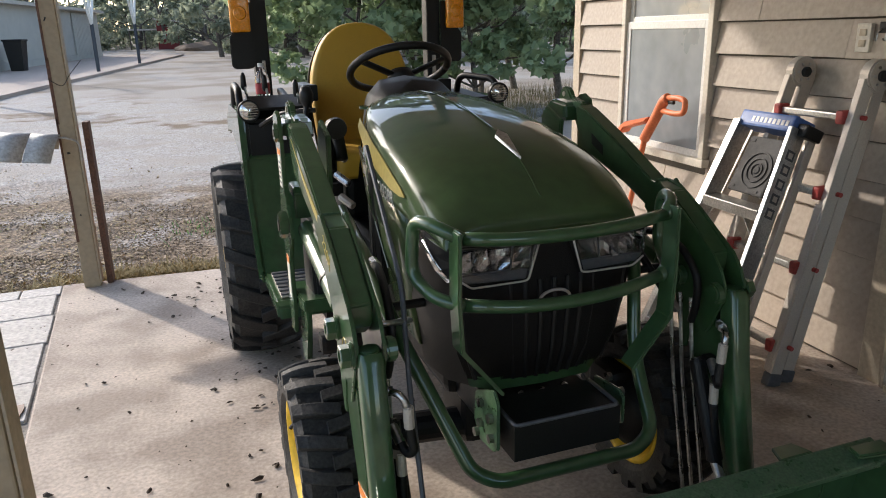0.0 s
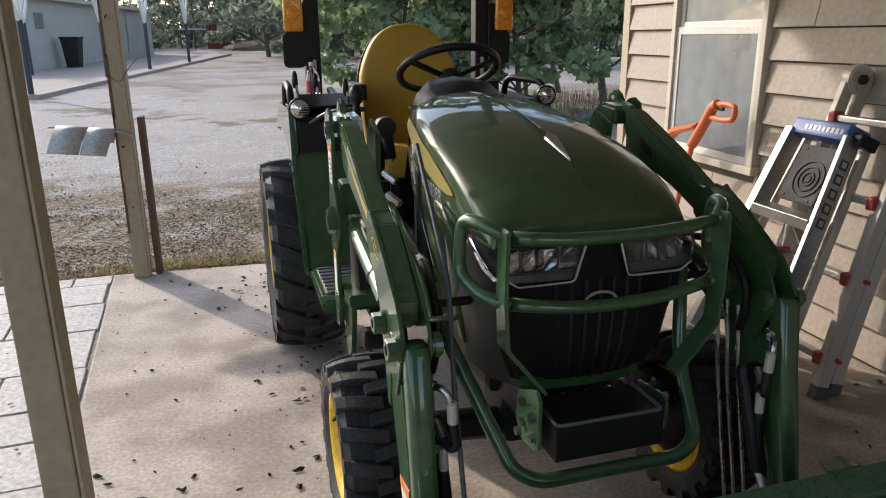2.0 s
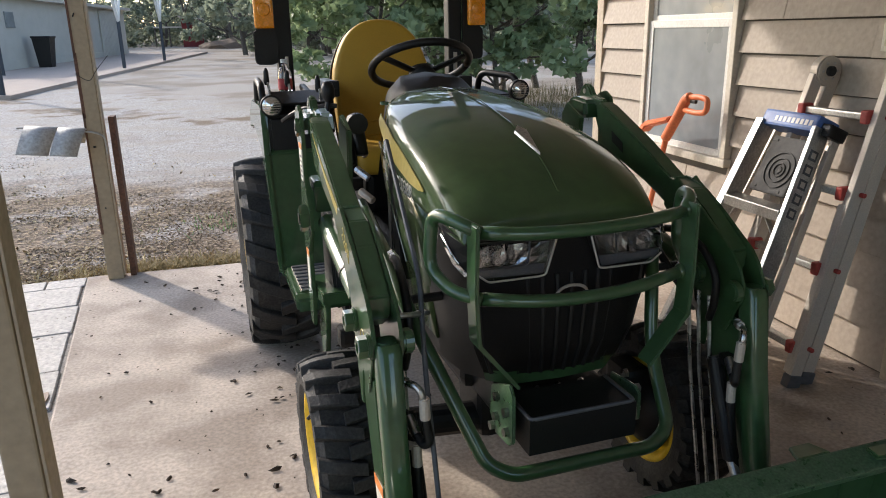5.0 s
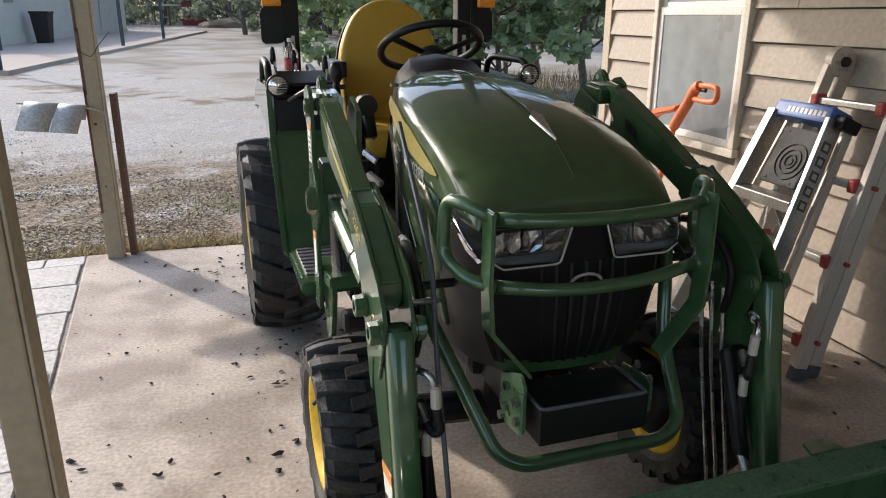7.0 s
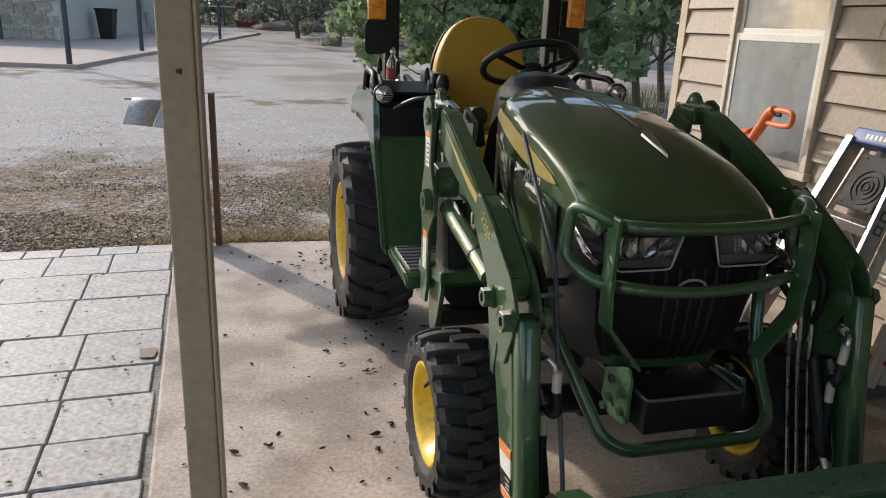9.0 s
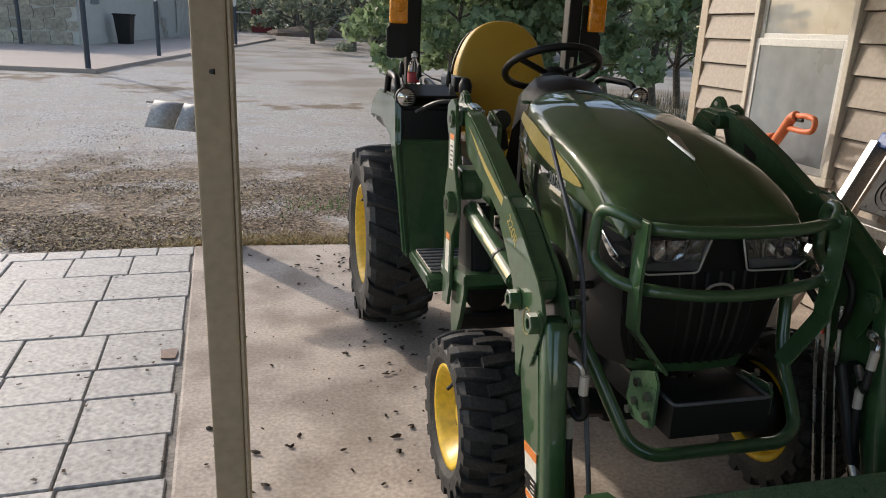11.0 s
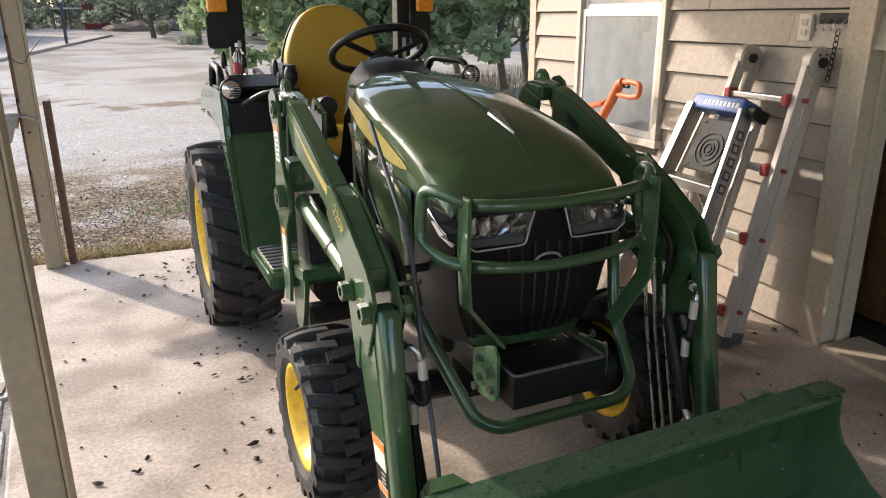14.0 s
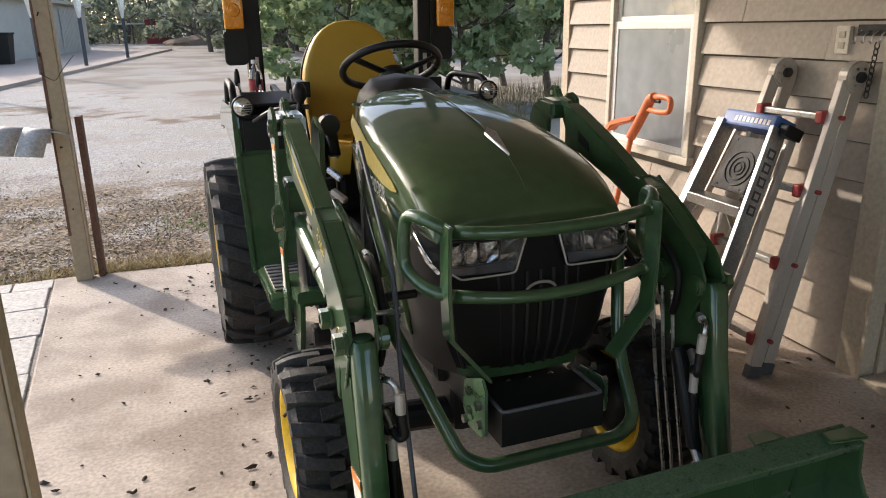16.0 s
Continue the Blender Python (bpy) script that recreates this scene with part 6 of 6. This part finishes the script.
# broad-leaved fig thicket behind the tractor
for i, (x, y, h, n, low) in enumerate(((1.9, 13.6, 3.4, 3600, 0.75), (3.5, 14.6, 4.2, 4200, 0.7), (5.2, 15.6, 4.6, 4200, 0.6), (2.6, 16.0, 5.0, 3600, 0.8), (4.3, 13.4, 3.0, 2600, 0.8))):
    tree("fig_tree", x, y, h, 0.06, 20 + i, n, 0.115, M_LEAF, "fig tree with broad lobed green leaves", 0.75, 0.7, 1, 0.8, 12, low)
# thinner trees to the side of the house
for i, (x, y, h) in enumerate(((6.4, 14.2, 4.6), (7.6, 15.4, 5.2), (8.8, 13.6, 4.4), (7.0, 18.0, 6.0), (10.5, 17.0, 6.0))):
    tree("oak_tree", x, y, h, 0.085, 40 + i, 3600, 0.075, M_LEAF_D if i % 2 else M_LEAF, "slender oak with small green leaves", 0.7, 0.6, 0, 0.7, 9, 0.9)
fern = thing("fern_bush", pose(6.75, 11.9, gz(6.7, 11.9)), "bright green feathery shrub by the house", "shrub")
bm = bmesh.new()
pts = []
for k in range(26):
    a, l = g.uniform(0, 6.28), g.uniform(0.5, 0.95)
    path = smooth_path([(0, 0, 0.1), (0.15 * math.cos(a), 0.15 * math.sin(a), 0.75 + 0.25 * g.uniform()), (l * 0.55 * math.cos(a), l * 0.55 * math.sin(a), 1.25 + 0.3 * g.uniform()), (l * math.cos(a), l * math.sin(a), 1.0 + 0.35 * g.uniform())], 7)
    tube(path, 0.006, 5, bm)
    for p in path[8:]:
        for d in (-1, 1):
            for e in (0.03, 0.08):
                pts.append((p.x - d * e * math.sin(a), p.y + d * e * math.cos(a), p.z - 0.25 * e))
part("stems", bm, M_BARK, fern)
cloud("leaflets", np.array(pts), 0.05, M_LEAF_B, fern, 0, 0.6)
fl_b = thing("flower_bush", pose(7.5, 13.2, gz(7.5, 13.2)), "tall shrub with yellow flower heads", "shrub")
bm = bmesh.new()
tips = limb_tree(bm, (0, 0, 0), 2.4, 0.02, 77, 0.4, 10)
part("stems", bm, M_BARK, fl_b)
cloud("flowers", crown_points(tips[-16:], 420, 0.22, 0.2) + np.array([0, 0, 0.3]), 0.04, M_LEAF_Y, fl_b)
cloud("leaves", crown_points(tips, 900, 0.4, 0.4), 0.06, M_LEAF_B, fl_b)

# dry weeds and grass
def blades(name, spots, h, mat, label, lean=0.35):
    n = len(spots)
    a = g.uniform(0, 6.28, n)
    l = h * g.uniform(0.5, 1.2, n)
    v, f = [], []
    for i, (x, y, z) in enumerate(spots):
        dx, dy = math.cos(a[i]), math.sin(a[i])
        w = 0.006
        tx, ty = x + dx * l[i] * lean * g.uniform(0, 1.6), y + dy * l[i] * lean * g.uniform(0, 1.6)
        v += [(x - dy * w, y + dx * w, z), (x + dy * w, y - dx * w, z), (tx, ty, z + l[i])]
        f.append((3 * i, 3 * i + 1, 3 * i + 2))
    me = bpy.data.meshes.new(name)
    me.from_pydata(v, [], f)
    me.materials.append(mat)
    return tagged(new(name, me), label, "grass", kind="stuff")


sp = [(x, y, gz(x, y)) for x, y in zip(g.uniform(3.4, 11, 3600), g.uniform(11.5, 17, 3600)) if x + 0.3 * y > 8.0]
blades("dry_weeds", sp, 0.32, M_GRASS, "tall dry straw-coloured weeds")
sp = [(x, y, -0.03) for x, y in zip(g.normal(-0.95, 0.38, 2200), 5.39 + np.abs(g.normal(0, 0.13, 2200)))]
blades("straw_tufts", sp, 0.05, M_STRAWTUFT, "flattened straw at the slab edge", 1.6)
sp = [(x, y, gz(x, y)) for x, y in zip(g.normal(-0.5, 0.25, 130), g.normal(6.7, 0.16, 130))]
blades("green_weed", sp, 0.05, M_LEAF_B, "small green weeds in the gravel", 1.0)


def pebbles(name, n, x0, x1, y0, y1, lo, hi, mat, label, cat):
    """Loose stones as small uneven octahedra, one mesh."""
    x = g.uniform(x0, x1, n)
    y = y0 + (y1 - y0) * np.minimum(np.abs(g.normal(0, 0.42, n)), 1.2) + 0.35 * np.sin(1.3 * x + 1.0) + 0.2 * np.sin(3.1 * x)
    y = np.maximum(y, y0 + g.uniform(0, 0.3, n))
    s = g.uniform(lo, hi, n)
    base = np.array([(1, 0, 0), (0, 1, 0), (-1, 0, 0), (0, -1, 0), (0, 0, 0.75), (0, 0, -0.4)], float)
    v = base[None] * s[:, None, None] * g.uniform(0.6, 1.3, (n, 6, 1))
    a = g.uniform(0, 6.28, n)
    ca, sa = np.cos(a), np.sin(a)
    vx = v[..., 0] * ca[:, None] - v[..., 1] * sa[:, None]
    vy = v[..., 0] * sa[:, None] + v[..., 1] * ca[:, None]
    if name == "bark_litter":
        keep = np.array([noise.noise((p * 0.8, q * 1.1, 0.0)) + 0.6 * noise.noise((p * 3.1, q * 3.1, 4.0)) - 0.12 * (q - 6.4) > -0.10 for p, q in zip(x, y)])
        x, y, vx, vy, v = x[keep], y[keep], vx[keep], vy[keep], v[keep]
        n = len(x)
    z = np.array([gz(p, q) for p, q in zip(x, y)])
    co = np.stack([vx + x[:, None], vy + y[:, None], v[..., 2] + z[:, None]], -1).reshape(-1, 3)
    tri = np.array([(0, 1, 4), (1, 2, 4), (2, 3, 4), (3, 0, 4), (1, 0, 5), (2, 1, 5), (3, 2, 5), (0, 3, 5)])
    f = (np.arange(n)[:, None, None] * 6 + tri[None]).reshape(-1, 3)
    me = bpy.data.meshes.new(name)
    me.from_pydata(co.tolist(), [], f.tolist())
    me.materials.append(mat)
    return tagged(new(name, me), label, cat, kind="stuff")


def island_material(name, a, b):
    m = bpy.data.materials.new(name)
    m.use_nodes = True
    n, l = m.node_tree.nodes, m.node_tree.links
    geo, ramp = n.new("ShaderNodeNewGeometry"), n.new("ShaderNodeValToRGB")
    ramp.color_ramp.elements[0].color, ramp.color_ramp.elements[1].color = (*a, 1), (*b, 1)
    l.new(geo.outputs["Random Per Island"], ramp.inputs["Fac"])
    l.new(ramp.outputs["Color"], n["Principled BSDF"].inputs["Base Color"])
    n["Principled BSDF"].inputs["Roughness"].default_value = 0.9
    return m


M_PEBBLE = island_material("mixed_pebbles", (0.24, 0.20, 0.165), (0.44, 0.40, 0.35))
M_CHIP = island_material("bark_chips", (0.055, 0.036, 0.021), (0.38, 0.275, 0.165))
pebbles("gravel_stones", 2500, -6.5, 2.2, 5.45, 10.5, 0.004, 0.011, M_PEBBLE, "loose pale gravel stones", "gravel")
pebbles("bark_litter", 60000, -6.0, 2.4, 5.42, 10.4, 0.004, 0.012, M_CHIP, "brown bark and leaf litter", "litter")
pebbles("drive_stones", 7000, -9, 5, 8.5, 20, 0.005, 0.011, M_PEBBLE, "pale stones on the drive", "gravel")
M_STRAW = island_material("dry_straw", (0.16, 0.10, 0.05), (0.46, 0.36, 0.19))
sx, sy = g.uniform(-6, 2.4, 15000), 5.45 + np.abs(g.normal(0, 1.7, 15000))
keep = np.sin(sx * 2.1 + 1.3 * np.sin(sy * 1.7)) + np.sin(sy * 2.9 + sx) * 0.8 + g.normal(0, 0.7, 15000) > 0.0
sx, sy = sx[keep], sy[keep]
straw = cloud("straw_litter", np.stack([sx, sy, np.array([gz(p, q) for p, q in zip(sx, sy)]) + 0.010], 1), 0.020, M_STRAW, flat=0.88)
tagged(straw, "dry straw and leaf scraps on the gravel", "litter", kind="stuff")
# stones edging the bed by the house
for i in range(16):
    f = i / 15
    x, y = 4.4 + 2.4 * f + g.uniform(-0.1, 0.1), 12.9 - 1.0 * f + g.uniform(-0.15, 0.15)
    bm = bmesh.new()
    bmesh.ops.create_icosphere(bm, subdivisions=2, radius=1)
    sc = Vector((g.uniform(0.14, 0.26), g.uniform(0.10, 0.18), g.uniform(0.08, 0.14)))
    for v in bm.verts:
        v.co = Vector([c * k for c, k in zip(v.co * (1 + 0.28 * noise.noise(v.co * 1.7 + Vector((i * 3.1, 0, 0)))), sc)])
    st = part("edging_stone", bm, M_STONE)
    st.matrix_world = pose(x, y, gz(x, y) + 0.04, 0, 0, g.uniform(0, 90))
    tagged(st, "rough grey limestone edging stone", "stone", "edging stones")

# ---- far building with a porch ----
WA, WB = Vector((-10.9, 16.0, 0)), Vector((-7.6, 41.0, 0))
along = (WB - WA).normalized()
ang = math.degrees(math.atan2(along.y, along.x)) - 90


def on_line(a, off, d):
    """A place on the ground, d along the far building's wall and off to its side."""
    nrm = Vector((along.y, -along.x, 0))
    p = Vector(a) + along * d + nrm * off
    return p.x, p.y, gz(p.x, p.y)


L = (WB - WA).length
house = thing("far_building", pose(WA.x, WA.y, 0.0, 0, 0, ang), "pale stucco and limestone building with an open porch", "building")
D0 = 15.8
part("wall", span((-9, D0 + 0.05, -0.3), (0.0, L + 9, 3.0)), M_STUCCO, house, "pale stucco wall")
part("foundation", span((-0.02, D0 + 0.06, -0.3), (0.05, L + 9, 0.72), 0.01), M_STUCCO, house, "pale rendered foundation band")
M_LIME = material("limestone_blocks", (0.46, 0.41, 0.32), 0.9, var=0.25, scale=2.5, bump=0.6, bscale=9, rand=0.25)
r3 = random.Random(8)
part("stone_wall", span((-9, D0 - 0.02, -0.3), (0.0, D0 + 0.045, 3.0)), M_STUCCO, house, "mortar bed of the stone face")
for r in range(7):
    xx, z0 = 0.04 - 0.25 * (r % 2), -0.05 + r * 0.44
    while xx > -5.6:
        w = r3.uniform(0.40, 0.95)
        j = [r3.uniform(-0.07, 0.07) for _ in range(6)]
        part("stone", slab([(xx - w + 0.03, z0 + 0.02 + j[0]), (xx - w / 2, z0 + j[1] * 0.5), (xx - 0.02, z0 + 0.02 + j[2]), (xx + j[3] * 0.5, z0 + 0.22), (xx - 0.03, z0 + 0.41 + j[4] * 0.7), (xx - w + 0.05, z0 + 0.40 + j[5] * 0.7)], D0 - 0.07 + r3.uniform(-0.015, 0.015), D0 - 0.015, "y"), M_LIME, house)
        xx -= w
part("roof", span((-9.2, D0 - 0.5, 3.0), (0.35, L + 9.3, 3.15)), M_ROOF, house, "flat roof edge")
part("window", span((-0.02, 17.2, 1.9), (0.05, 18.0, 2.5), 0.01), M_PANE, house, "small window")
part("meter_box", box((0.14, 0.5, 0.9), (0.07, 25.6, 1.6), None, 0.02), M_TIN, house, "grey metal meter box")
part("meter_box", box((0.12, 0.4, 0.5), (0.06, 26.6, 1.25), None, 0.02), M_TIN, house, "grey metal switch box")
for yy, zz in ((25.6, 1.2), (26.6, 1.0), (27.1, 0.8)):
    part("conduit", tube(round_corners([(0.07, yy, zz), (0.07, yy, 0.5), (0.10, yy + 0.25, 0.42), (0.10, yy + 0.3, -0.1)], 0.1), 0.035, 8), M_TIN, house)
for k in range(14):
    part("slat", box((0.05, 0.20, 3.0), (0.05, 29.2 + 0.26 * k, 1.4), None, 0.01, seg=1), M_STUCCO, house)
M_PORCH = material("porch_concrete", (0.42, 0.34, 0.28), 0.85, var=0.15, scale=1.2, bump=0.2)
porch_bm = bmesh.new()
va, vb, vc = [], [], []
for d in np.linspace(4.9, L + 9, 16):
    for off, lst in ((-9.0, va), (0.0, vb), (4.7, vc)):
        x, y, z = on_line(WA, off, d)
        lst.append((x, y, z))
top_rows = [[porch_bm.verts.new((x, y, z + 0.10)) for x, y, z in lst] for lst in (va, vb, vc)]
low = [porch_bm.verts.new((x, y, z - 0.15)) for x, y, z in vc]
for a, b in zip(top_rows, top_rows[1:] + [low]):
    for i in range(len(a) - 1):
        porch_bm.faces.new((a[i], a[i + 1], b[i + 1], b[i]))
ends = [r[0] for r in top_rows] + [porch_bm.verts.new((x, y, z - 0.15)) for x, y, z in (vc[0], vb[0], va[0])]
porch_bm.faces.new(ends)
tagged(part("porch_slab", porch_bm, M_PORCH), "tan concrete porch slab", "porch", kind="structure")
M_POLE = material("dark_pipe_paint", (0.035, 0.045, 0.06), 0.5, var=0.2)
for d, off in ((5.1, 4.45), (11.4, 4.30), (16.4, 4.35), (22.4, 4.6), (13.4, 1.15), (15.2, -1.9)):
    x, y, z = on_line(WA, off, d)
    po = thing("porch_post", pose(x, y, z + 0.1, 0, 0, ang), "dark pipe porch post with white Y braces", "post", "porch posts")
    part("pipe", rod((0, 0, 0), (0, 0, 1.75), 0.07, n=12), M_POLE, po)
    part("pipe_top", rod((0, 0, 1.75), (0, 0, 3.0), 0.055, n=12), M_WHITE, po, "white upper pipe")
    for s in (-1, 1):
        part("brace", rod((0, 0, 1.7), (0, s * 0.75, 2.95), 0.05, n=10), M_WHITE, po, "white brace")
x, y, z = on_line(WA, 0.75, 18.7)
binn = thing("wheeled_bin", pose(x, y, z + 0.1, 0, 0, ang), "dark wheeled rubbish bin by the wall", "bin")
bb = bmesh.new()
va = [bb.verts.new(p) for p in ((-0.24, -0.24, 0), (0.24, -0.24, 0), (0.24, 0.24, 0), (-0.24, 0.24, 0))]
vb = [bb.verts.new(p) for p in ((-0.34, -0.32, 1.15), (0.34, -0.32, 1.15), (0.34, 0.32, 1.15), (-0.34, 0.32, 1.15))]
bb.faces.new(va)
bb.faces.new(vb)
for i in range(4):
    bb.faces.new((va[i], va[(i + 1) % 4], vb[(i + 1) % 4], vb[i]))
part("tub", bb, M_BLACK, binn)
part("lid", box((0.76, 0.72, 0.08), (0, 0, 1.19), None, 0.03), M_BLACK, binn)

# red shed, dirt mound, leaning pole and woods far off
x, y = -3.2, 66.0
M_REDPAINT = material("faded_red_boards", (0.25, 0.035, 0.035), 0.8, var=0.3, scale=3)
shed = thing("shed", pose(x, y, gz(x, y)), "small faded red wooden shed far off", "shed")
part("wall", span((-0.8, -0.8, 0), (0.8, 0.8, 2.2)), M_REDPAINT, shed, "red board wall")
part("roof", box((2.0, 2.0, 0.12), (0, 0, 2.26), Matrix.Rotation(0.12, 3, "Y"), 0.02), M_ROOF, shed, "low roof")
part("lean_to", span((-3.0, -0.5, 1.5), (-0.82, 0.7, 1.62)), M_ROOF, shed, "open lean-to roof")
for px in (-2.9, -1.8):
    part("post", rod((px, -0.4, 0), (px, -0.4, 1.5), 0.06, n=8), M_BARK, shed)
x, y = 0.6, 60.0
bm = bmesh.new()
bmesh.ops.create_icosphere(bm, subdivisions=3, radius=1)
for v in bm.verts:
    v.co = Vector((v.co.x * 3.2, v.co.y * 1.8, max(-0.1, v.co.z) * 0.75)) * (1 + 0.2 * noise.noise(v.co * 2))
mound = part("dirt_mound", bm, material("brown_dirt", (0.22, 0.15, 0.10), 0.95, var=0.3, scale=2, bump=0.6))
mound.matrix_world = pose(x, y, gz(x, y))
tagged(mound, "low mound of bare brown dirt", "mound", kind="structure")
pole = tagged(part("leaning_pole", rod((1.6, 56, gz(1.6, 56)), (3.2, 56.6, gz(3.2, 56) + 2.0), 0.09, n=8), M_STONE), "pale fallen pole leaning on brush", "pole")

bm = bmesh.new()
pts = []
for k in range(150):
    x, y = g.uniform(-42, 40), g.uniform(64, 92)
    if k > 100:
        x, y = g.uniform(-9, 34), g.uniform(34, 62)
        if x < 2.5 + 0.05 * (62 - y) * 3:
            x += 9
    h = g.uniform(4.5, 9)
    t = limb_tree(bm, (x, y, gz(x, y) - 0.2), h, 0.16, 200 + k, 0.8, 8)
    pts.append(crown_points(t, 1250, 1.7, 1.3))
for k in range(150):
    x, y = g.uniform(-40, 40), g.uniform(62, 90)
    if -6 < x < 0.5:
        y += 6
    c = np.array([[x, y, gz(x, y) + 1.4]])
    pts.append(c + g.normal(size=(380, 3)) * np.array([1.2, 0.9, 1.1]))
tagged(part("far_trunks", bm, M_BARK), "trunks and limbs of the far woods", "woods", kind="stuff")
tagged(cloud("far_woods", np.concatenate(pts), 0.22, M_LEAF_D, None, 0, 0.0, "stuff"), "grey-green far oak woods", "woods")
